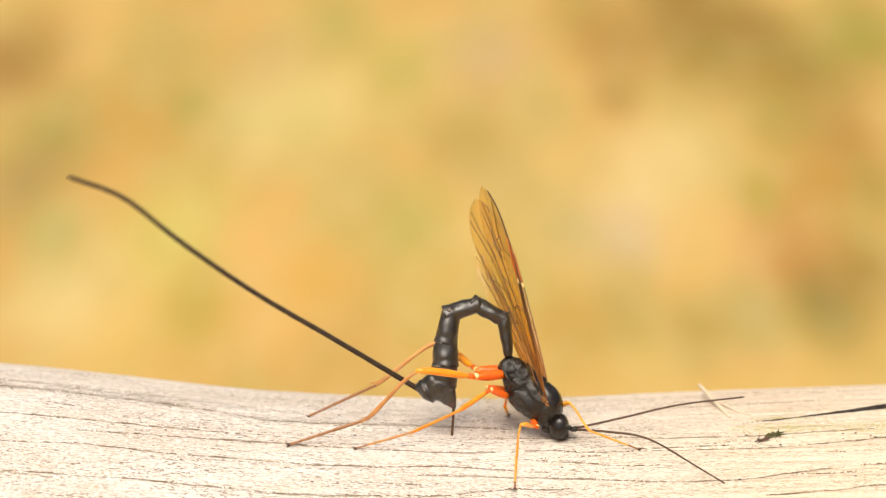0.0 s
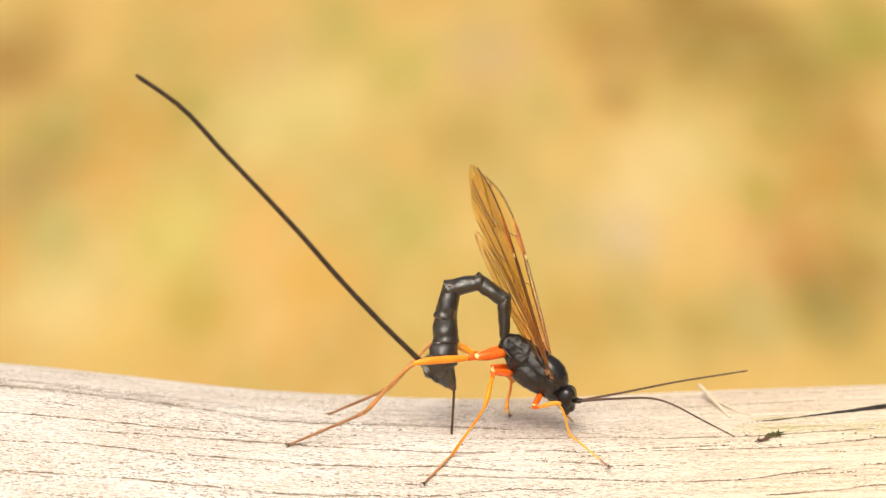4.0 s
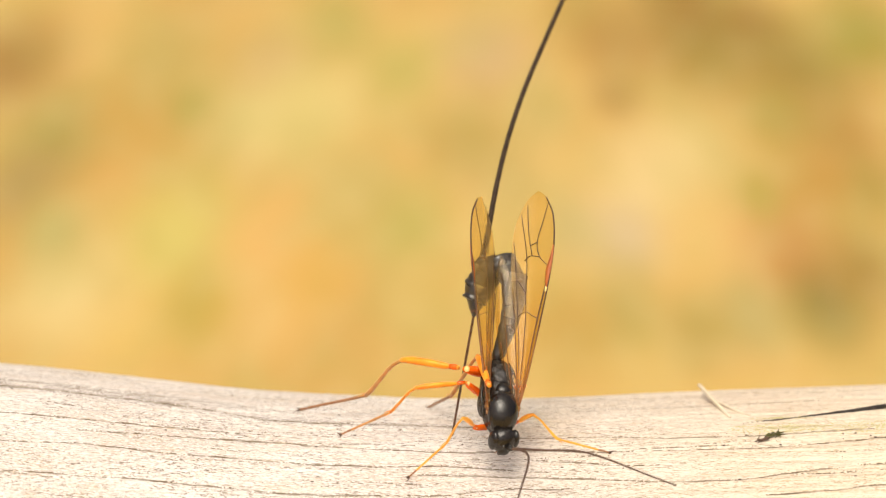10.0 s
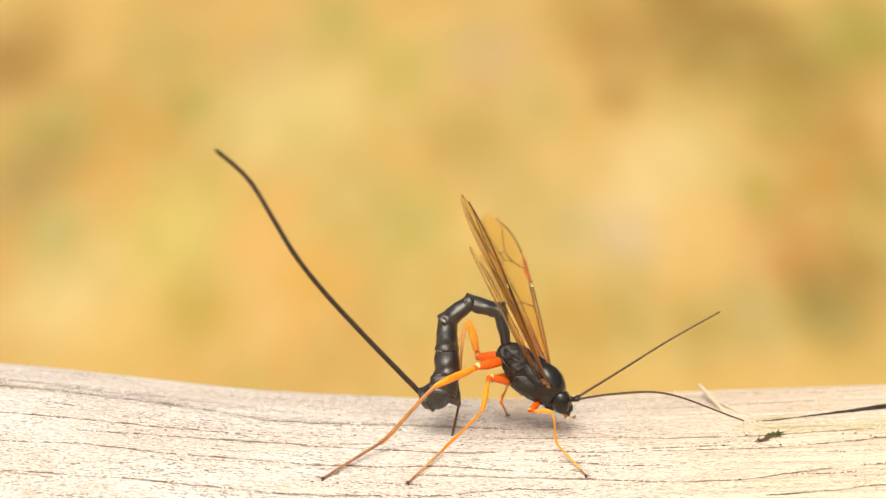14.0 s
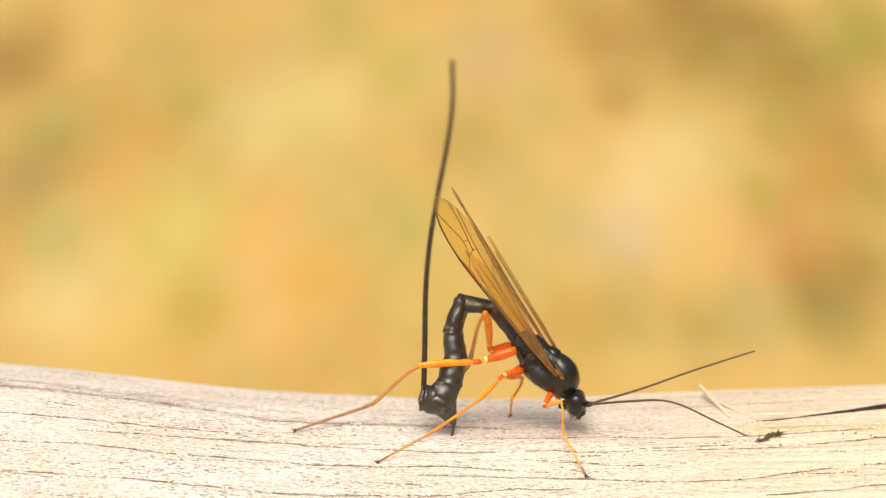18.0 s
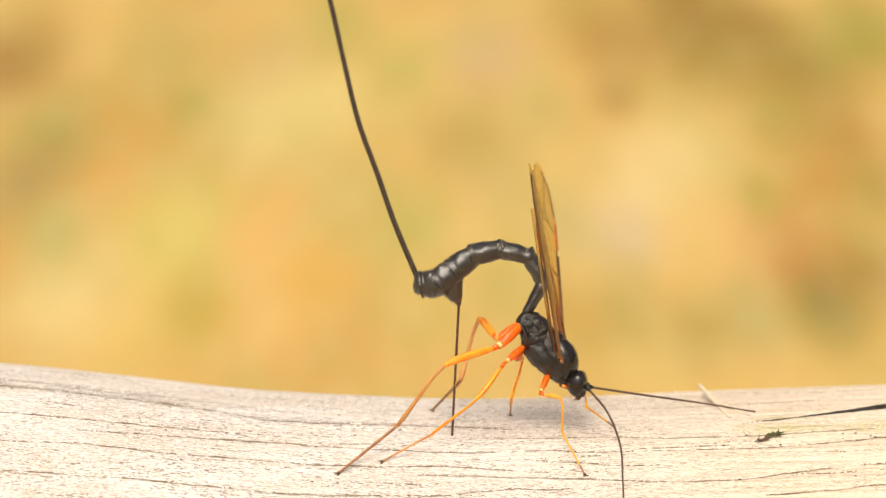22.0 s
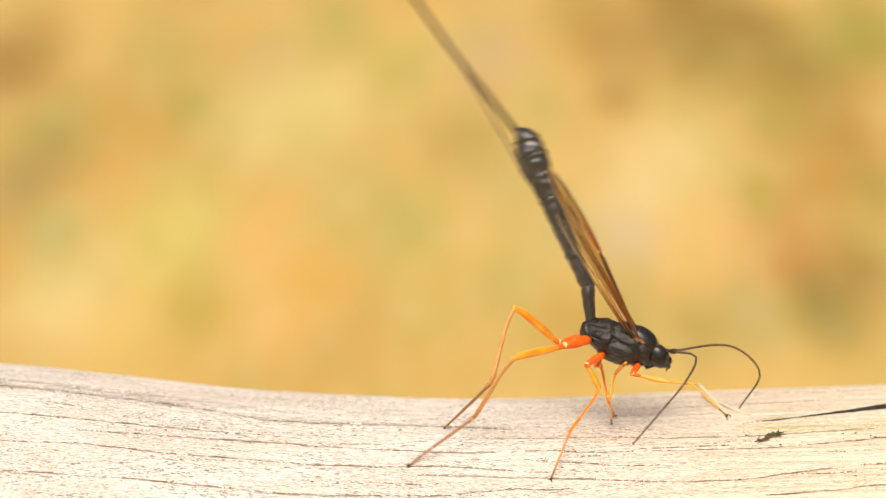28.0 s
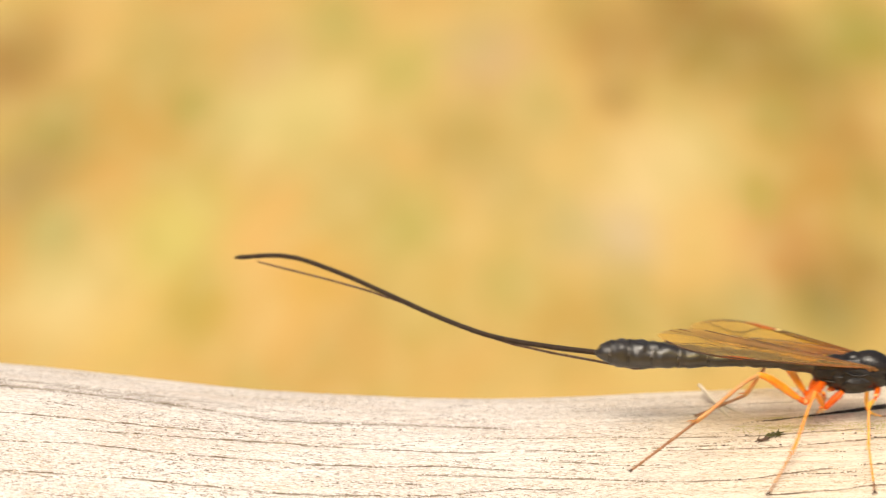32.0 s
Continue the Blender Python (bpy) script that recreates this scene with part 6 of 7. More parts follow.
    at(21,
       body=(8.35, 1.74, 6.97, 0.74, -0.25, -0.63, 0.64, -0.06, 0.77),
       head=(11.01, 0.57, 4.09, 0.99, -0.05, 0.12),
       abdomen=(5.96, 2.47, 8.78, 6.44, 3.06, 10.24, 5, 3.83, 12.14, 2.38, 3.81, 12.1, 0.86, 2.97, 10.02, 0.57, 1.81, 7.14, -1.19, 1.24, 5.73, -2.63, 1.15, 5.51),
       wing_right=(9.29, -0.04, 6.36, -0.39, -0.08, 0.92, -0.4, -0.88, -0.25, 10.8),
       wing_left=(9.87, 2.37, 6.07, -0.38, 0.69, 0.62, 0.22, 0.72, -0.66, 10.8),
       antenna_right=(12.08, -0.12, 4.51, 15.16, -0.96, 5.25, 19.33, -2.27, 5.84, 24.36, -4.72, 4.78),
       antenna_left=(12.1, 0.43, 4.26, 16.7, 1.71, 6.14, 21.03, 2.84, 7.74, 25.62, 4.04, 9.46),
       hind_right=(4.18, -0.28, 7.53, -0.34, -3.2, 7.47, -4.41, -2.71, 1.88, -9.41, -6.93, -0.13),
       mid_right=(4.91, -0.71, 6.86, 2.49, -3.36, 4.62, -1.39, -2.76, 1.26, -5.8, -5.01, 0.03),
       front_right=(7.91, -1.12, 3.86, 9.4, -3.43, 5.07, 9.58, -3.24, 1.88, 11.04, -6.88, -0.32),
       hind_left=(4.16, 1.38, 7.23, 2.11, 6.25, 8.27, 0.66, 1.02, 3.97, -1.45, 5.99, -0.28),
       mid_left=(5.24, 1.84, 5.76, 6.06, 5.63, 4.15, 5.01, 0.62, 3.24, 5.05, 4.36, -0.07),
       front_left=(9.55, 0.4, 3.59, 9.93, 2.69, 1.7, 10, -0.46, 2.32, 10.25, 3.44, 0.12),
       sheath=(-2.63, 1.15, 5.51, -3.51, 5.26, 8.32, -4.53, 9.33, 11.14, -5.16, 13.41, 14.06, -5.37, 17.48, 17.05, -5.38, 21.53, 20.07, -5.85, 25.55, 23.12, -6.43, 29.55, 26.15),
       needle=(0.72, 1.16, 4.2, -1.07, -1.73, -6.27, -2.85, -4.61, -16.73, -4.63, -7.49, -27.2))
    at(21.5,
       sheath=(-2.48, 2.16, 8.03, -3.97, 5.56, 11.46, -5.13, 8.98, 14.99, -6.14, 12.4, 18.57, -7.03, 15.82, 22.19, -7.78, 19.23, 25.84, -8.19, 22.64, 29.54, -8.51, 26.04, 33.27))
    at(22,
       body=(7.92, 2.01, 7.65, 0.6, -0.3, -0.74, 0.77, -0.02, 0.64),
       head=(10.49, 0.74, 4.49, 0.97, -0.2, -0.16),
       abdomen=(6.2, 2.97, 10.02, 7.63, 3.63, 11.65, 7.39, 4.49, 13.78, 4.77, 4.99, 15.01, 1.43, 4.76, 14.44, -0.48, 4.09, 12.8, -2.15, 3.83, 12.14, -2.96, 4.13, 12.89),
       wing_right=(8.99, 0.32, 7.18, -0.15, -0.13, 0.98, 0.01, -0.99, -0.13, 0),
       wing_left=(9.51, 2.7, 6.64, -0.11, 0.77, 0.63, 0.49, 0.59, -0.64, 0),
       antenna_right=(11.27, -0.07, 4.64, 12.97, -3.04, 3.6, 13.93, -6.4, 2.05, 14, -9.6, 0.48),
       antenna_left=(11.29, 0.48, 4.4, 15.77, 1.08, 3.39, 20.62, 1.75, 2.36, 25.51, 2.37, 1.23),
       hind_right=(4.02, 0.33, 8.19, -0.53, -2.51, 7.71, -4.6, -2.51, 2.11, -9.4, -6.9, -0.13),
       mid_right=(4.49, -0.21, 6.98, 2.13, -3.01, 4.9, -1.7, -2.63, 1.41, -5.84, -5.09, 0.03),
       front_right=(7.36, -1.05, 4.41, 9.06, -3.46, 5.02, 9.22, -3.28, 1.84, 10.99, -6.84, -0.32),
       hind_left=(3.83, 2.34, 7.97, 2.31, 7.49, 7.53, 0.74, 1.49, 4.48, -1.65, 5.88, -0.25),
       mid_left=(5.36, 1.77, 6.37, 6.05, 5.54, 4.66, 5.01, 0.64, 3.24, 5, 4.38, -0.07),
       front_left=(9.38, 0.27, 4.54, 11.15, 2.09, 3, 11.31, -1.12, 3.23, 13.61, 1.37, 0.38),
       sheath=(-2.96, 4.13, 12.89, -4.81, 7.49, 16.23, -6.39, 10.87, 19.68, -8.03, 14.24, 23.11, -9.18, 17.64, 26.71, -10.25, 21.04, 30.33, -11.34, 24.42, 33.97, -12.44, 27.79, 37.61),
       needle=(0.57, 3.7, 10.49, 0.01, 0.04, 0.13, -0.56, -3.61, -10.23, -1.12, -7.26, -20.59))
    at(22.5,
       sheath=(-2.39, 6.1, 17.76, -4.17, 9.48, 21.14, -5.61, 12.89, 24.66, -6.91, 16.31, 28.23, -8.07, 19.72, 31.85, -9.26, 23.11, 35.49, -10.45, 26.49, 39.13, -11.64, 29.88, 42.77))
    at(23,
       body=(7.6, 2.15, 7.98, 0.6, -0.3, -0.74, 0.77, -0.02, 0.63),
       head=(10.11, 0.9, 4.89, 0.95, -0.21, -0.21),
       abdomen=(6.2, 3.15, 10.46, 7.44, 3.86, 12.23, 7.53, 5.02, 15.1, 6.67, 6.06, 17.67, 4.53, 6.9, 19.75, 1.43, 7.4, 20.98, -1.05, 7.65, 21.6, -1.53, 7.7, 21.73),
       wing_right=(8.77, 0.5, 7.63, -0.05, -0.08, 1, -0.1, -0.99, -0.08, 0),
       wing_left=(9.29, 2.89, 7.09, -0.01, 0.83, 0.56, 0.38, 0.52, -0.76, 0),
       antenna_right=(10.89, 0.08, 4.99, 12.75, -2.56, 3.9, 14.3, -5.31, 2.58, 14.99, -9.21, 0.3),
       antenna_left=(10.91, 0.62, 4.75, 15.78, 1.31, 3.81, 20.63, 1.96, 2.79, 25.02, 2.29, 1.16),
       hind_right=(3.79, 0.79, 8.35, -0.77, -2.02, 7.74, -4.69, -2.38, 2.06, -9.4, -6.9, -0.13),
       mid_right=(4.25, 0.07, 7.64, 1.64, -2.24, 5.31, -1.9, -2.43, 1.5, -5.85, -5.11, 0.03),
       front_right=(7.36, -0.81, 4.67, 8.82, -3.4, 5.09, 9.07, -3.42, 1.91, 10.99, -6.85, -0.32),
       hind_left=(3.61, 2.58, 8.3, 2.17, 7.73, 7.69, 0.74, 1.69, 4.65, -1.65, 5.88, -0.25),
       mid_left=(4.87, 2.52, 6.24, 5.68, 5.97, 3.99, 5.02, 0.84, 3.42, 5, 4.39, -0.08),
       front_left=(8.64, 0.57, 4.7, 10.75, 2.11, 3.27, 11.19, -1.08, 3.19, 13.7, 1.3, 0.39),
       sheath=(-1.53, 7.7, 21.73, -3.57, 11.05, 25.04, -5.67, 14.38, 28.33, -7.61, 17.72, 31.71, -9.55, 21.03, 35.12, -11.5, 24.32, 38.53, -13.45, 27.62, 41.94, -15.4, 30.92, 45.35),
       needle=(1.81, 7.19, 19.12, 0.84, 3.33, 8.87, -0.13, -0.52, -1.39, -1.1, -4.38, -11.65))
    at(23.5,
       sheath=(0.95, 8.42, 23.5, -0.96, 11.79, 26.87, -2.9, 15.15, 30.23, -4.84, 18.48, 33.63, -6.78, 21.79, 37.04, -8.73, 25.09, 40.45, -10.68, 28.4, 43.87, -12.63, 31.7, 47.28))
    at(24,
       body=(7.65, 2.18, 8.07, 0.56, -0.31, -0.77, 0.8, -0.04, 0.6),
       head=(9.87, 0.91, 4.93, 0.97, -0.18, -0.15),
       abdomen=(6.2, 3.15, 10.46, 7.63, 3.95, 12.45, 8.1, 5.02, 15.1, 8.01, 6.27, 18.2, 7.39, 7.35, 20.85, 5.96, 8.27, 23.15, 3.57, 8.69, 24.17, 3.24, 8.69, 24.17),
       wing_right=(8.77, 0.52, 7.67, 0.02, -0.08, 1, -0.15, -0.99, -0.08, 0),
       wing_left=(9.31, 2.89, 7.11, 0.07, 0.85, 0.53, 0.32, 0.48, -0.82, 0),
       antenna_right=(10.74, 0.11, 5.08, 12.05, -2.12, 4.21, 12.9, -4.84, 2.88, 12.89, -9.49, 0.43),
       antenna_left=(10.77, 0.66, 4.84, 15.29, 1.25, 4, 20.14, 1.66, 2.5, 24.91, 2.05, 1.01),
       hind_right=(3.79, 0.92, 8.45, -0.76, -1.86, 7.68, -4.71, -2.34, 2.02, -9.39, -6.89, -0.13),
       mid_right=(4.35, 0.09, 7.79, 1.65, -1.91, 5.26, -1.9, -2.42, 1.49, -5.85, -5.1, 0.03),
       front_right=(7.22, -0.72, 4.73, 8.73, -3.28, 5.14, 8.97, -3.53, 1.96, 10.99, -6.85, -0.32),
       hind_left=(3.58, 2.65, 8.44, 2.16, 7.79, 7.65, 0.75, 1.72, 4.65, -1.65, 5.89, -0.25),
       mid_left=(4.88, 2.62, 6.38, 5.68, 5.97, 3.98, 5.02, 0.84, 3.42, 5, 4.4, -0.08),
       front_left=(8.64, 0.58, 4.81, 10.66, 2.19, 3.33, 11.09, -0.99, 3.16, 13.7, 1.31, 0.39),
       sheath=(3.24, 8.69, 24.17, 1.68, 12.11, 27.66, -0.2, 15.48, 31.04, -2.12, 18.81, 34.45, -4.04, 22.12, 37.87, -5.96, 25.43, 41.29, -7.88, 28.74, 44.72, -9.79, 32.05, 48.14),
       needle=(6.02, 7.92, 20.94, 4.06, 5.03, 13.29, 0.1, 0.41, 1.07, -4.07, -4.17, -10.87))
    at(24.5,
       sheath=(4, 8.67, 24.12, 1.12, 11.82, 26.94, -1.94, 14.91, 29.64, -5.09, 17.95, 32.28, -8.23, 20.96, 34.96, -11.38, 23.97, 37.65, -14.53, 26.98, 40.34, -17.68, 29.98, 43.03))
    at(24.9,
       sheath=(4.77, 7.69, 21.69, 0.77, 10.63, 22.93, -2.95, 13.71, 24.62, -6.76, 16.73, 26.19, -10.13, 19.97, 28.37, -13.23, 23.3, 30.85, -16.2, 26.66, 33.49, -19.02, 30.06, 36.26))
    at(25,
       body=(8.13, 2.27, 8.29, 0.63, -0.29, -0.72, 0.75, -0.01, 0.66),
       head=(10.73, 1.16, 5.55, 0.97, 0, 0.23),
       abdomen=(6.58, 3.15, 10.46, 7.87, 3.95, 12.45, 8.34, 5.02, 15.1, 8.58, 6.1, 17.76, 8.68, 7.08, 20.19, 7.63, 7.7, 21.73, 5, 7.74, 21.82, 4.77, 7.69, 21.69),
       wing_right=(9.33, 0.65, 7.99, 0, -0.26, 0.97, -0.16, -0.95, -0.25, 0),
       wing_left=(9.83, 3.04, 7.47, 0.03, 0.88, 0.47, 0.33, 0.44, -0.84, 0),
       antenna_right=(11.79, 0.52, 6.1, 15.09, -2.28, 5.33, 17.56, -5.08, 4.02, 15.35, -7.68, 2.65),
       antenna_left=(11.82, 1.07, 5.85, 13.68, 2.4, 3.59, 11.14, 4.3, 1.04, 8.56, 6.18, -1.43),
       hind_right=(4.23, 1.61, 7.67, -0.11, -1.3, 6.32, -4.18, -2.43, 0.83, -9.31, -6.9, -0.13),
       mid_right=(5, 1.36, 6.31, 5.62, -2.78, 6.63, 3.62, -2.93, 1.81, 1.62, -6.88, -0.44),
       front_right=(7.99, -0.53, 4.56, 9.3, -3.19, 4.99, 9.45, -3.18, 1.8, 10.99, -6.85, -0.32),
       hind_left=(3.96, 3.2, 7.9, 1.94, 8.07, 6.77, 0.73, 1.61, 4.66, -1.45, 5.91, -0.26),
       mid_left=(5.65, 1.91, 6.94, 6.54, 5.61, 5.17, 5.74, 0.74, 3.49, 5.73, 4.24, -0.06),
       front_left=(9.4, 0.75, 5.43, 11.26, 1.83, 3.36, 11.57, -1.37, 3.32, 13.6, 1.3, 0.39),
       sheath=(4.77, 7.69, 21.69, 0.39, 10.28, 22.07, -3.89, 12.96, 22.76, -8.29, 15.5, 23.13, -12.51, 18.21, 24.02, -16.66, 20.97, 25.09, -20.83, 23.7, 26.17, -25.01, 26.42, 27.25),
       needle=(7.64, 7.28, 19.34, 3.83, 3.64, 9.69, 0.01, 0.01, 0.03, -3.8, -3.62, -9.63))
    at(25.1,
       sheath=(4.77, 7.69, 21.69, 0.31, 10.16, 21.78, -4.09, 12.7, 22.13, -8.59, 15.08, 22.08, -12.98, 17.6, 22.51, -17.33, 20.15, 23.06, -21.73, 22.65, 23.57, -26.16, 25.11, 24.01))
    at(25.2,
       sheath=(4.77, 7.69, 21.69, 0.36, 10.24, 21.98, -3.96, 12.88, 22.56, -8.4, 15.36, 22.79, -12.68, 18.01, 23.54, -16.9, 20.71, 24.44, -21.15, 23.36, 25.34, -25.43, 26, 26.21))
    at(25.5,
       sheath=(8.01, 8.2, 22.97, 3.47, 10.16, 23.94, -1.14, 12.02, 24.68, -5.78, 13.85, 25.39, -10.41, 15.68, 26.13, -15.07, 17.46, 26.78, -19.79, 19.16, 27.25, -24.6, 20.44, 26.72))
    at(26.3,
       body=(10.73, 2.25, 8.25, 0.57, -0.31, -0.76, 0.79, -0.03, 0.61),
       head=(13.11, 1.09, 5.37, 0.99, -0.06, 0.13),
       abdomen=(9.3, 3.24, 10.68, 10.97, 4.13, 12.89, 12.4, 5.2, 15.54, 13.83, 6.27, 18.2, 15.26, 7.35, 20.85, 16.21, 8.06, 22.62, 16.69, 9.04, 25.05, 16.69, 9.22, 25.49),
       wing_right=(11.86, 0.6, 7.87, 0.27, -0.17, 0.95, -0.11, -0.98, -0.14, 0),
       wing_left=(12.39, 2.97, 7.31, 0.33, 0.82, 0.47, 0.15, 0.44, -0.88, 0),
       antenna_right=(14.07, 0.4, 5.79, 16.98, -2.24, 5.31, 19.65, -5.38, 4.15, 19.98, -8.18, 2.37),
       antenna_left=(14.1, 0.95, 5.54, 17.41, 4.79, 3.2, 17.05, 6.21, 0.97, 17.15, 7.3, -0.86),
       hind_right=(7.08, 0.23, 9.37, 2.57, -2.38, 7.95, -1.42, -3.22, 2.39, -6.06, -8.29, 2.94),
       mid_right=(7.8, -0.03, 7.94, 8.41, -4.12, 7.17, 6.35, -4.36, 2.4, 4.86, -8.98, 1.21),
       front_right=(10.43, -0.49, 5.03, 11.76, -3.14, 5.47, 11.92, -5.64, 3.49, 13.15, -9.96, 3.21),
       hind_left=(6.72, 2.89, 8.67, 3.88, 7.45, 8.2, 1.97, 8.43, 1.65, -0.97, 11.89, -3.52),
       mid_left=(8.51, 4.01, 6.17, 9.29, 7.85, 4.67, 8.38, 9.35, -0.21, 8.42, 12.71, -3.89),
       front_left=(11.49, 0.33, 5.7, 12.63, 1.7, 3.34, 12.67, -1.53, 3.44, 13.6, 1.52, 0.37),
       sheath=(16.69, 9.22, 25.49, 15.5, 12.69, 29.08, 14.2, 16.12, 32.66, 12.99, 19.56, 36.27, 11.88, 22.98, 39.92, 10.75, 26.39, 43.59, 9.62, 29.78, 47.26, 8.49, 33.18, 50.93),
       needle=(15.5, 8.2, 22.97, 10.01, 5.02, 15.1, 4.29, 2.16, 8.03, -0.48, -0.25, 2.06))
    at(26.8,
       needle=(19.79, 7.97, 22.4, 14.3, 10.92, 29.69, 7.63, 13.24, 35.44, 0, 15.21, 40.31))
    at(27.5,
       body=(13.35, 2.27, 8.29, 0.41, -0.34, -0.85, 0.91, 0.23, 0.34),
       head=(15.16, 1, 5.15, 0.98, -0.16, -0.1),
       abdomen=(12.4, 3.38, 11.03, 14.78, 4.13, 12.89, 16.69, 4.84, 14.66, 18.6, 5.56, 16.43, 20.27, 6.42, 18.55, 22.65, 7.08, 20.19, 25.99, 7.79, 21.96, 26.46, 8.1, 22.71),
       wing_right=(14.7, 0.81, 7.82, 0.59, 0.05, 0.8, 0.16, -0.99, -0.06, 0),
       wing_left=(14.5, 3.08, 6.81, 0.58, 0.63, 0.52, 0.01, 0.64, -0.77, 0),
       antenna_right=(16.02, 0.22, 5.35, 18.9, -1.87, 5.14, 22.49, -4.7, 4.62, 24.9, -7.29, 3.49),
       antenna_left=(16.06, 0.77, 5.1, 19.22, 3.23, 4.53, 22.28, 5.55, 3.92, 25.39, 7.92, 3.41),
       hind_right=(9.94, 0.09, 10.18, 5.26, -1.97, 8.36, 1.36, -1.3, 2.73, -3.53, -5.35, -0.09),
       mid_right=(10.38, -0.06, 8.74, 10.85, -3.77, 6.87, 8.99, -3.13, 2.04, 8.17, -7.33, -0.49),
       front_right=(12.28, -0.82, 6.49, 13.03, -3.72, 6.48, 13.91, -6.71, 7.21, 14.52, -10.55, 9.45),
       hind_left=(9.92, 1.85, 9.84, 5.5, 4.9, 9.87, 3.18, -0.12, 5.69, -0.54, 1.53, 0.18),
       mid_left=(11.16, 1.46, 7.63, 11.49, 5.27, 5.89, 10.25, 0.56, 4.05, 10.55, 3.62, 0.12),
       front_left=(13.6, 0.01, 5.81, 12.89, 1.61, 3.4, 13.01, -1.62, 3.3, 13.56, 1.66, 0.36),
       sheath=(26.46, 8.1, 22.71, 27.36, 11.6, 26.4, 28.46, 15.08, 30.06, 29.59, 18.53, 33.74, 30.72, 21.95, 37.44, 31.85, 25.37, 41.15, 32.98, 28.8, 44.86, 34.11, 32.22, 48.56),
       needle=(24.56, 7.7, 21.73, 21.84, 12.88, 34.56, 19.79, 16.81, 44.29, 17.64, 20.03, 52.24))
    at(28,
       body=(14.02, 2.16, 8.03, 0.94, -0.13, -0.32, 0.35, 0.27, 0.9),
       head=(17.4, 1.59, 6.61, 0.9, 0.08, 0.43),
       abdomen=(11.68, 2.67, 9.27, 11.68, 3.42, 11.12, 11.2, 4.13, 12.89, 10.01, 5.02, 15.1, 8.82, 6.1, 17.76, 7.53, 7.26, 20.63, 6.2, 8.51, 23.72, 5.62, 8.63, 24.03),
       wing_right=(15.59, 0.98, 8.58, -0.42, -0.17, 0.89, 0.47, -0.88, 0.05, 0),
       wing_left=(15.66, 3.36, 7.84, -0.35, 0.82, 0.45, 0.61, 0.56, -0.56, 0),
       antenna_right=(18.35, 1.04, 7.38, 20.41, -0.93, 7.72, 19.22, -3.79, 6.52, 16.68, -7.8, 5.27),
       antenna_left=(18.39, 1.59, 7.14, 23.53, 3.92, 6.64, 26.32, 4.55, 3.84, 24.76, 4.89, 0.5),
       hind_right=(9.45, -0.01, 8.35, 5.13, -3.24, 8.57, 1.81, -2.05, 2.64, -3.55, -5.4, -0.09),
       mid_right=(11.25, -0.48, 6.85, 12.15, -4.55, 6.34, 9.83, -3.23, 1.88, 8.17, -7.3, -0.49),
       front_right=(15.09, -0.81, 6.1, 18.03, -1.28, 5.61, 19.93, -3.7, 6.48, 22.53, -7.14, 5.22),
       hind_left=(9.16, 3.86, 6.85, 5.32, 2.89, 10.52, 3.22, -1.19, 5.37, -0.57, 1.35, 0.2),
       mid_left=(12.21, 1.27, 6.1, 12.76, 4.97, 4.19, 13.09, -0.18, 3.59, 13.92, 3.48, 0.27),
       front_left=(14.58, 0.22, 6.66, 13.87, 2.33, 4.72, 13.32, -0.77, 3.9, 13.56, 1.77, 0.33),
       sheath=(5.62, 8.63, 24.03, 2.71, 11.77, 26.83, -0.2, 14.9, 29.63, -2.94, 18.06, 32.57, -5.7, 21.19, 35.54, -8.45, 24.31, 38.51, -11.21, 27.43, 41.48, -13.97, 30.56, 44.45),
       needle=(5.8, 7.57, 21.4, 0.35, 14.29, 29.04, -6.05, 21.55, 35.84, -12.43, 28.78, 42.7))
    at(28.3,
       sheath=(-0.57, 6.31, 18.29, -3.73, 9.37, 20.88, -6.94, 12.4, 23.45, -10.18, 15.41, 26.01, -13.42, 18.4, 28.57, -16.69, 21.37, 31.14, -19.95, 24.32, 33.72, -23.22, 27.27, 36.31))
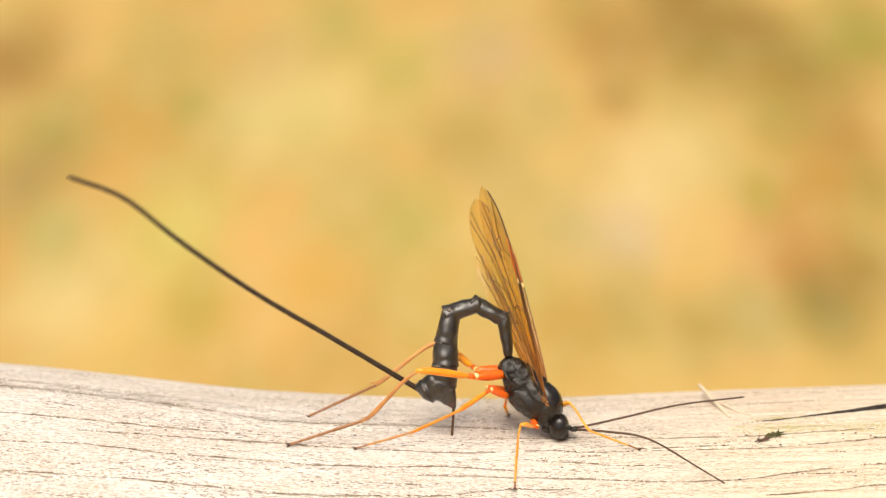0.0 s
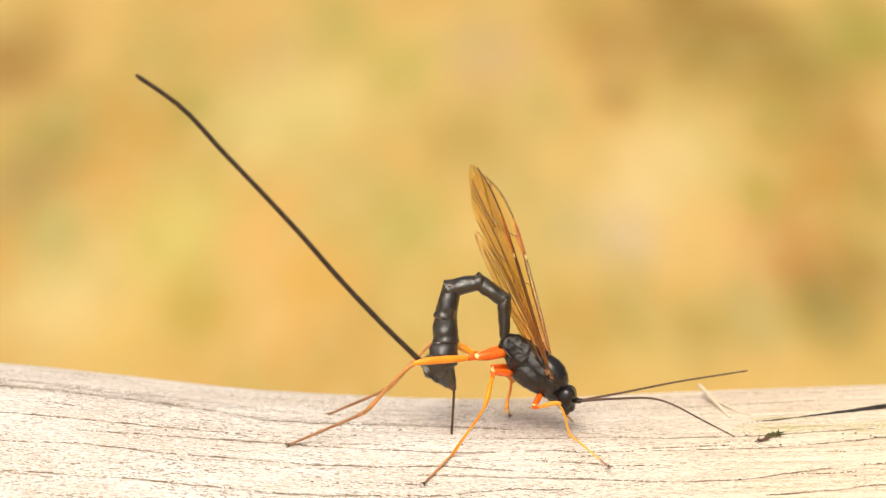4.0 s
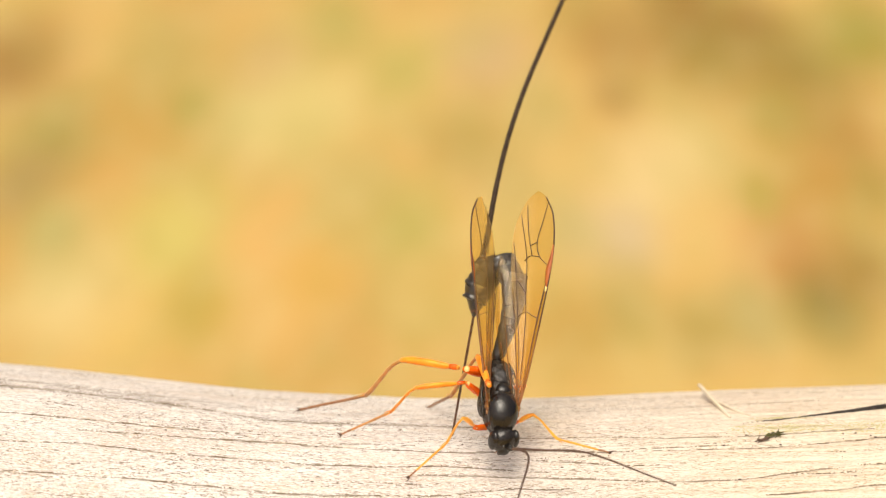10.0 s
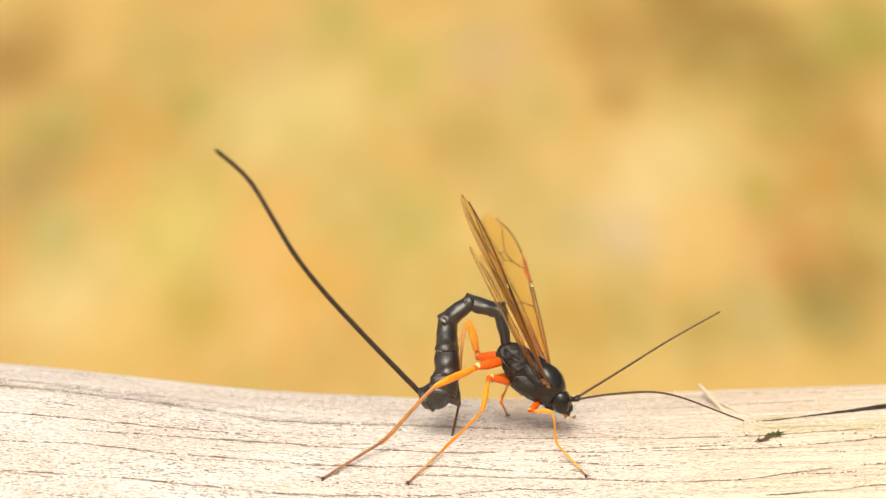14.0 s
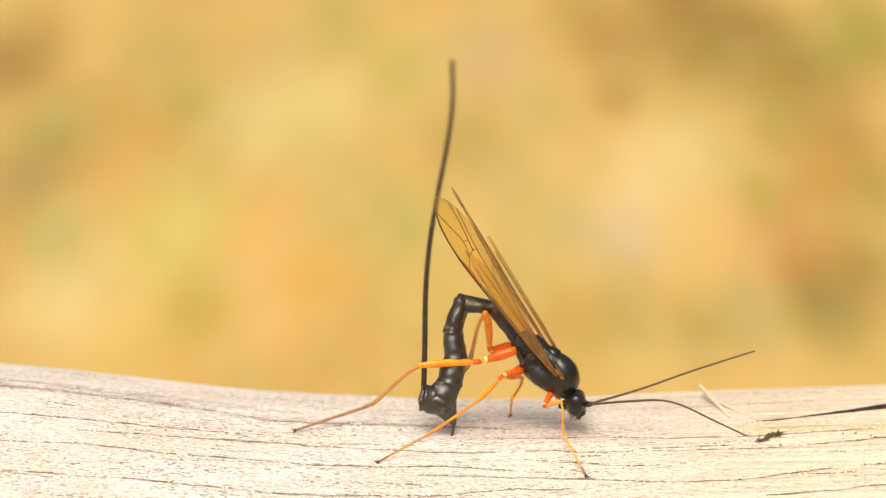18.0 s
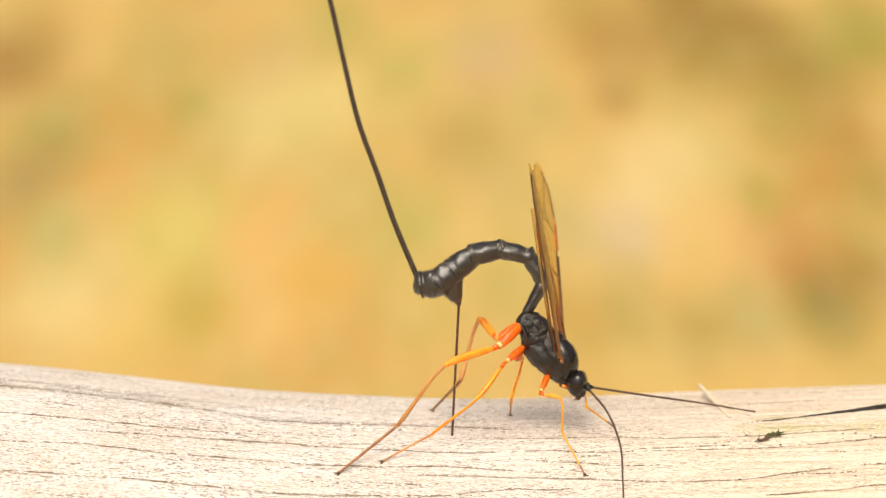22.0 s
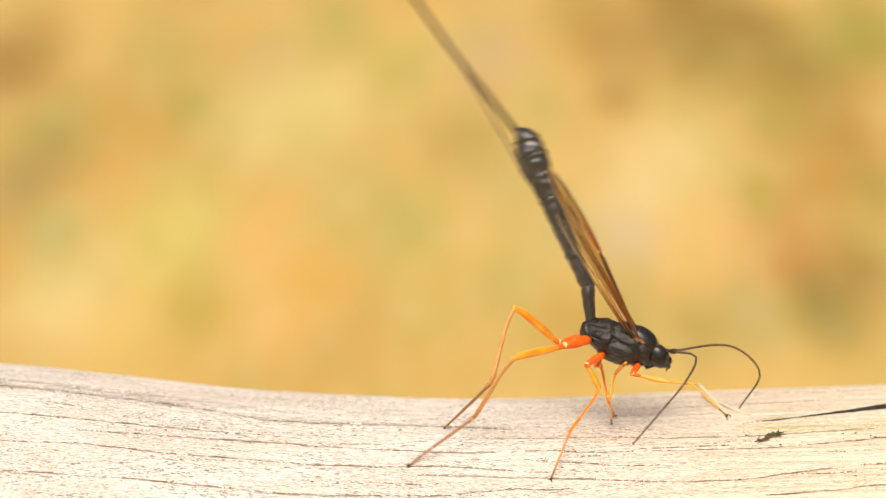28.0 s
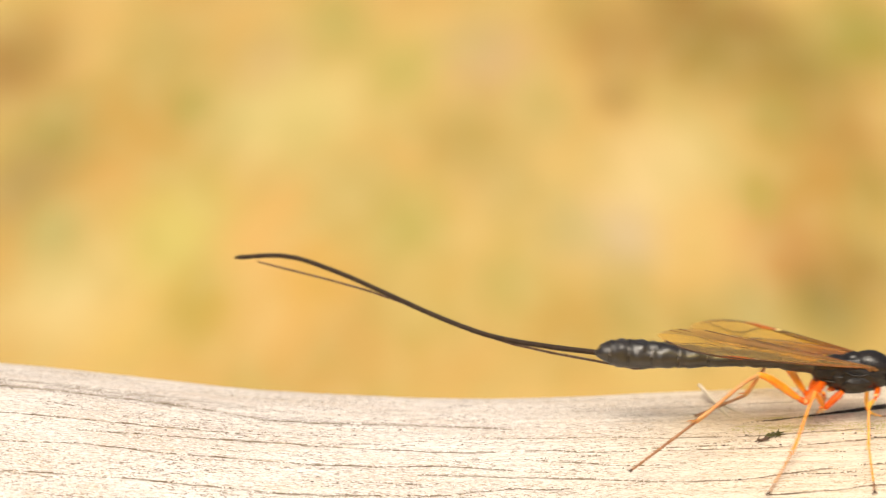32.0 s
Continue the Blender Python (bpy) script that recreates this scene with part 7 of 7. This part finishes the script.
    at(28.5,
       body=(14.54, 2.25, 8.25, 0.98, -0.07, -0.17, 0.18, 0.24, 0.96),
       head=(18.12, 1.9, 7.36, 0.94, 0.03, 0.35),
       abdomen=(12.06, 2.52, 8.91, 10.73, 2.97, 10.02, 8.82, 3.59, 11.57, 6.67, 4.13, 12.89, 4.29, 4.58, 14, 1.91, 5.02, 15.1, -1.19, 5.52, 16.34, -2.1, 5.69, 16.75),
       wing_right=(16.07, 1.12, 9, -0.59, -0.36, 0.72, 0.43, -0.9, -0.11, 0),
       wing_left=(16.13, 3.54, 8.39, -0.54, 0.79, 0.29, 0.6, 0.61, -0.52, 0),
       antenna_right=(19.02, 1.29, 7.99, 20.06, -1.21, 7.43, 18.75, -3.59, 6.94, 16.65, -8.05, 5.89),
       antenna_left=(19.06, 1.84, 7.75, 23.97, 3.54, 7.22, 26.96, 4.03, 5.12, 25.18, 4, 0.48),
       hind_right=(10.85, -0.67, 8.48, 9.1, -5.19, 10.85, 5.96, -7.53, 5.02, 2.26, -12.35, 1.8),
       mid_right=(12.52, -0.52, 6.86, 13.08, -4.68, 6.91, 11.92, -9.45, 8.58, 11.34, -13.62, 5.93),
       front_right=(16.16, -0.55, 6.1, 19.12, -1.1, 5.94, 20.18, -3.99, 5.06, 22.87, -6.75, 2.73),
       hind_left=(10.13, 3.88, 6.34, 5.98, 3.42, 9.77, 3.81, -1.23, 5.16, -0.39, 1.09, 0.21),
       mid_left=(12.72, 1.14, 6.09, 13.06, 4.87, 4.2, 13.31, -0.31, 3.69, 13.92, 3.26, 0.28),
       front_left=(15.45, 2.32, 5.25, 15.48, 5.07, 4.06, 15.19, 6.04, 1.03, 15.11, 9, -2.35),
       sheath=(-2.86, 5.38, 15.99, -6.88, 7.95, 17.79, -10.99, 10.45, 19.44, -15.27, 12.83, 20.86, -19.31, 15.34, 22.65, -23.17, 17.95, 24.72, -27.17, 20.48, 26.61, -31.26, 22.94, 28.37),
       needle=(-0.19, 4.9, 14.8, -9.95, 9.79, 18.96, -19.59, 15.5, 22.72, -28.79, 21.42, 27.22))
    at(28.6,
       sheath=(-2.86, 5.38, 15.99, -6.88, 7.95, 17.79, -10.99, 10.45, 19.44, -15.27, 12.83, 20.86, -19.31, 15.34, 22.65, -23.17, 17.95, 24.72, -27.17, 20.48, 26.61, -31.26, 22.94, 28.37))
    at(29,
       body=(15.93, 2.21, 8.14, 1, 0.02, 0.04, -0.04, 0.17, 0.98),
       head=(19.6, 2.15, 7.98, 0.96, 0, 0.29),
       abdomen=(13.25, 2.22, 8.16, 11.92, 2.74, 9.44, 9.54, 3.06, 10.24, 7.15, 3.13, 10.42, 3.81, 3.13, 10.42, 0.95, 3.11, 10.37, -2.48, 3.29, 10.81, -2.86, 3.27, 10.77),
       wing_right=(17.35, 1.13, 9.12, -0.78, -0.43, 0.45, 0.39, -0.9, -0.18, 4.8),
       wing_left=(17.33, 3.59, 8.69, -0.75, 0.65, 0.08, 0.57, 0.71, -0.42, 4.8),
       antenna_right=(20.4, 1.5, 8.52, 19.59, -1.05, 7.88, 18.27, -3.65, 7.48, 16.55, -7.96, 6.61),
       antenna_left=(20.44, 2.05, 8.28, 24.9, 3.38, 7.61, 27.78, 3.79, 5.75, 25.63, 3.61, 0.29),
       hind_right=(12.73, 2.77, 6.08, 11.84, -1.81, 8.79, 10.29, -2.41, 2.08, 8.24, -8.36, -0.72),
       mid_right=(13.74, 1.75, 5.6, 13.98, -2.18, 7.04, 14.8, -7.15, 8.28, 15.22, -11.92, 9.67),
       front_right=(17.47, -0.17, 6.45, 20.28, -1.17, 6.08, 20.95, -1.84, 3.03, 23.81, -4.35, 0.62),
       hind_left=(11.31, 3.35, 6, 6.95, 3.58, 9.19, 4.28, -1.2, 4.98, -0.24, 0.85, 0.21),
       mid_left=(13.43, 1.33, 6.42, 13.49, 4.97, 4.37, 13.55, -0.23, 3.98, 13.91, 3.05, 0.29),
       front_left=(16.93, 2.16, 5.94, 17.14, 4.78, 4.49, 16.45, 1.91, 3.21, 16.04, 5.17, 0.16),
       sheath=(-2.86, 3.27, 10.77, -7.46, 5.21, 11.41, -11.97, 7.24, 12.31, -16.51, 9.25, 13.21, -21.06, 11.27, 14.17, -25.62, 13.31, 15.2, -30.21, 15.32, 16.19, -34.92, 17.19, 16.89),
       needle=(-0.41, 2.73, 9.44, -11.12, 6.78, 11.96, -21.77, 11.49, 14.09, -32.54, 16, 15.94))
    at(29.5,
       sheath=(-2.48, 3.67, 11.74, -6.93, 6.02, 12.53, -11.33, 8.41, 13.45, -15.68, 10.84, 14.51, -19.86, 13.39, 15.92, -23.86, 16.03, 17.62, -28, 18.59, 19.15, -32.18, 21.1, 20.61))
    at(30,
       body=(19.03, 2.02, 7.67, 1, 0, 0, 0, 0.1, 0.99),
       head=(23.17, 1.72, 6.92, 0.97, -0.02, 0.22),
       abdomen=(16.21, 2.08, 7.81, 14.54, 2.61, 9.13, 11.92, 2.88, 9.8, 9.54, 3.02, 10.15, 6.2, 3.24, 10.68, 2.86, 3.45, 11.21, -1.34, 3.74, 11.92, -1.67, 3.74, 11.92),
       wing_right=(20.48, 0.85, 8.52, -0.93, -0.07, 0.35, 0.01, -0.98, -0.19, 9.6),
       wing_left=(20.48, 3.34, 8.26, -0.91, 0.41, 0.07, 0.35, 0.84, -0.41, 9.6),
       antenna_right=(24.06, 1.06, 7.42, 26.98, -0.61, 6.91, 29.43, -2.99, 5.13, 28.27, -6.94, 1.28),
       antenna_left=(24.11, 1.61, 7.18, 28.82, 3.61, 5.94, 31.99, 4.54, 3.31, 31.1, 4.91, -0.31),
       hind_right=(15.04, 1.71, 5.29, 12.76, -2.14, 8.31, 11.01, -2.53, 1.62, 8.24, -8.37, -0.72),
       mid_right=(16.7, 1.5, 5.08, 17.53, -2.29, 6.68, 16.46, -7.34, 6.07, 15.61, -12.2, 5.37),
       front_right=(20.87, -0.52, 5.84, 22.47, -2.52, 7.41, 22.31, -1.94, 4.27, 23.8, -4.28, 0.63),
       hind_left=(14.04, 2.57, 5.26, 9.2, 2.92, 7.66, 5.01, -1.28, 4.12, -0.24, 0.85, 0.21),
       mid_left=(16.09, 1.62, 5.83, 15.61, 5.04, 3.46, 14.87, -0.09, 4.04, 13.99, 3.03, 0.3),
       front_left=(22.13, 1.37, 5.51, 23.38, 3.69, 4.08, 24.05, 0.56, 3.83, 26.79, 2.51, 0.89),
       sheath=(-1.67, 3.74, 11.92, -6.27, 4.36, 13.46, -10.73, 5.1, 15.29, -14.94, 6.05, 17.64, -19.11, 7.04, 20.11, -23.26, 8.08, 22.66, -27.47, 9.1, 25.19, -31.95, 9.94, 27.26),
       needle=(0.7, 3.15, 10.47, -9.99, 5.05, 15.17, -20.06, 7.37, 20.92, -30.27, 9.6, 26.43))
    at(30.4,
       sheath=(-1.34, 3.95, 12.45, -5.61, 4.89, 14.76, -9.83, 5.85, 17.16, -13.96, 6.87, 19.67, -18.09, 7.89, 22.21, -22.21, 8.92, 24.74, -26.42, 9.89, 27.15, -30.71, 10.81, 29.43))
    at(30.7,
       sheath=(-0.86, 3.15, 10.46, -5.47, 3.92, 12.36, -9.96, 4.78, 14.5, -14.35, 5.71, 16.81, -18.75, 6.64, 19.1, -23.16, 7.56, 21.39, -27.57, 8.48, 23.66, -32.43, 8.88, 24.65))
    at(31,
       body=(23.27, 1.45, 6.26, 1, 0, 0, 0, 0.07, 1),
       head=(27.47, 1.13, 5.46, 0.96, 0.01, 0.27),
       abdomen=(20.31, 1.52, 6.44, 18.12, 1.95, 7.5, 15.73, 2.11, 7.9, 13.35, 2.16, 8.03, 9.54, 2.13, 7.94, 6.2, 2.22, 8.16, 1.33, 2.45, 8.74, 1.05, 2.43, 8.69),
       wing_right=(24.72, 0.25, 7.06, -0.98, 0.08, 0.19, -0.1, -0.98, -0.14, 7.8),
       wing_left=(24.72, 2.75, 6.89, -0.97, 0.22, 0.11, 0.18, 0.93, -0.32, 7.8),
       antenna_right=(28.49, 0.5, 6.05, 30.28, -1.77, 4.58, 31.86, -4.8, 2.34, 31.7, -8.58, -0.78),
       antenna_left=(28.54, 1.05, 5.81, 31.67, 2.81, 4.61, 34.79, 4.54, 3.42, 39, 6.82, 1.76),
       hind_right=(18.55, -0.52, 4.19, 15.24, -3.37, 7.36, 12.3, -3.07, 1.12, 8.24, -8.34, -0.71),
       mid_right=(20.53, -0.82, 4.06, 19.77, -4.36, 6.19, 17.7, -4.1, 1.44, 15.16, -8.02, -0.39),
       front_right=(25.01, -0.04, 3.28, 26.2, -2.63, 4.21, 26.24, -5.4, 2.63, 27.94, -8.6, 0.01),
       hind_left=(18.77, 1.67, 3.91, 16.38, 5.76, 6.49, 12.99, 0.17, 4.26, 8.95, 3.82, 0.04),
       mid_left=(21.09, 0.31, 4.37, 21.48, 3.95, 2.37, 20.67, -1.07, 3.53, 20.5, 2.89, 0.6),
       front_left=(25.64, -0.29, 4.78, 25.63, 1.95, 2.85, 25.28, -1.23, 3.38, 26, 2.3, 0.84),
       sheath=(1.05, 2.43, 8.69, -3.56, 3.51, 10.19, -8.16, 4.58, 11.69, -12.76, 5.65, 13.18, -17.19, 6.86, 15.03, -21.47, 8.18, 17.16, -25.69, 9.54, 19.37, -30.43, 10.42, 20.4),
       needle=(3.51, 1.9, 7.36, -7.48, 4.24, 11.02, -18.27, 6.96, 14.99, -28.79, 9.84, 19.36))
    at(31.4,
       sheath=(6.29, 2.02, 7.67, 1.64, 3.87, 8.11, -2.98, 5.78, 8.71, -7.55, 7.74, 9.48, -12.2, 9.57, 9.97, -16.9, 11.32, 10.3, -21.63, 13.02, 10.52, -26.43, 14.41, 10.03))
    at(32,
       body=(33.62, 1.18, 5.6, 1, 0, 0, 0, 0.03, 1),
       head=(37.96, 0.88, 4.84, 0.96, 0.01, 0.28),
       abdomen=(30.76, 1.18, 5.6, 28.61, 1.41, 6.17, 26.23, 1.5, 6.39, 23.84, 1.58, 6.57, 20.5, 1.59, 6.61, 16.69, 1.66, 6.79, 12.87, 1.74, 6.97, 12.63, 1.72, 6.92),
       wing_right=(35.07, -0.04, 6.36, -0.97, -0.12, 0.21, 0.09, -0.98, -0.16, 6),
       wing_left=(35.07, 2.46, 6.27, -0.76, 0.64, -0.12, 0.61, 0.76, 0.23, 6),
       antenna_right=(38.9, 0.25, 5.44, 40.23, -1.48, 4.96, 41.8, -4.45, 3.73, 42.26, -9.02, 1.23),
       antenna_left=(38.98, 0.8, 5.19, 42.24, 2.74, 4.12, 45.46, 4.42, 2.31, 48.77, 6.02, -0.55),
       hind_right=(29.63, -1.35, 3.75, 25.61, -2.95, 6.98, 20.1, -5.68, 3.88, 14.75, -9.07, 1.15),
       mid_right=(31.44, -0.13, 2.66, 30.23, -3.08, 5.38, 28.33, -6.08, 1.61, 26.06, -10.02, -0.44),
       front_right=(35.51, -1.56, 4.23, 34.63, -4.41, 4.69, 34.47, -6.48, 2.19, 34.65, -10.34, -0.23),
       hind_left=(30.09, -0.13, 3.61, 27.81, 4.38, 5.44, 24.48, -1.61, 4.48, 20.86, 2.75, 0.64),
       mid_left=(31.22, -0.54, 4.25, 31.67, 2.87, 1.95, 30.89, -2.09, 3.49, 31.02, 2.11, 1.03),
       front_left=(34.89, -0.21, 5.14, 35.07, 0.66, 2.35, 35.15, -2.47, 3.24, 36.55, 1.18, 1.27),
       sheath=(12.63, 1.72, 6.92, 7.95, 3.47, 6.79, 3.3, 5.32, 6.93, -1.15, 7.44, 7.78, -5.47, 9.67, 8.95, -9.82, 11.88, 10.08, -14.35, 13.89, 10.8, -19.02, 15.31, 10.09),
       needle=(15.19, 1.25, 5.77, 4.11, 4.9, 6.67, -6.32, 9.98, 8.86, -17.02, 14.55, 10.03))
    times = np.array(sorted({round(0.2 * i, 2) for i in range(161)} | {round(r[0], 2) for rows in keys.values() for r in rows}))
    track = {name: ease([r[0] for r in rows], [r[1] for r in rows], times) for name, rows in keys.items()}
    rows = {}

    def put(ob, t, m):
        rows.setdefault(ob, []).append((float(t), m))

    for i, t in enumerate(times):
        now = {name: [float(v) for v in values[i]] for name, values in track.items()}
        body = stand(now["body"][:3], now["body"][3:6], now["body"][6:9])
        back = body.inverted()
        lateral = body.to_3x3() @ Vector((0, 1, 0))
        put(WASP, t, body)
        fwd = Vector(now["head"][3:6])
        put(HEAD, t, back @ stand(now["head"][:3], fwd, fwd.cross(lateral)))
        # abdomen: stiff rings along a bent line
        pts, run = curve_points(now["abdomen"])
        s = 0.0
        pack = min(1.1, run[-1] / (sum(seg[0] for seg in SEGMENTS) - 0.2))  # the rings slide into each other when it bends
        for seg, (ln, a, b) in zip(ABDOMEN_SEGMENTS, SEGMENTS):
            p, q = along(pts, run, s), along(pts, run, s + ln * pack)
            put(seg, t, back @ stand(p, q - p, (q - p).cross(-lateral)))
            s += ln * pack
        needle = now["needle"]
        tip = Vector(needle[:3])
        s = 17.0 * pack
        while s > 8 and (along(pts, run, s) - tip).length < 3.0:
            s -= 0.25
        root = along(pts, run, s)
        put(HYPOPYGIUM, t, back @ stand(tip, tip - root, (tip - root).cross(-lateral)))
        for parts, flat, length in ((SHEATH_PARTS, now["sheath"], SHEATH_LENGTH), (NEEDLE_PARTS, needle, NEEDLE_LENGTH)):
            pts, run = curve_points(flat)
            step = min(max(run[-1], length * 0.92), length * 1.08) / len(parts)
            for n, ob in enumerate(parts):
                p, q = along(pts, run, n * step), along(pts, run, (n + 1) * step)
                put(ob, t, back @ stand(p, q - p, (q - p).cross(-lateral)))
        for side in ("right", "left"):
            pts, run = curve_points(now["antenna_" + side])
            put(FEELERS[side][0], t, back @ stand(pts[0], along(pts, run, .6) - pts[0], (0, 0, 1)))
            step = (ANTENNA_LENGTH - .6) / FLAGELLUM_PIECES
            for n, ob in enumerate(FEELERS[side][1:]):
                p, q = along(pts, run, .6 + n * step), along(pts, run, .6 + (n + 1) * step)
                put(ob, t, back @ stand(p, q - p, (0, 1, .3)))
            w = now["wing_" + side]
            x, lead = Vector(w[3:6]), Vector(w[6:9])
            blade = back @ stand(w[:3], x, x.cross(lead))
            put(WINGS[side][0], t, blade)
            put(WINGS[side][1], t, blade @ pose(0, 0, 0, 0, 0, w[9]))
            sign = -1 if side == "right" else 1
            for which, hip in HIPS.items():
                flat = now[which + "_" + side]
                a = body @ (Vector((hip[0], sign * hip[1], hip[2])) * MM) / MM
                joints = [a] + [Vector(flat[k:k + 3]) for k in (0, 3, 6, 9)]
                bend = (joints[2] - joints[1]).cross(joints[3] - joints[2])
                for ob, p, q in zip(LEG_PARTS[which, side], joints, joints[1:]):
                    put(ob, t, back @ stand(p, q - p, bend.cross(q - p)))
    for ob, r in rows.items():
        walk(ob, r)


motions()
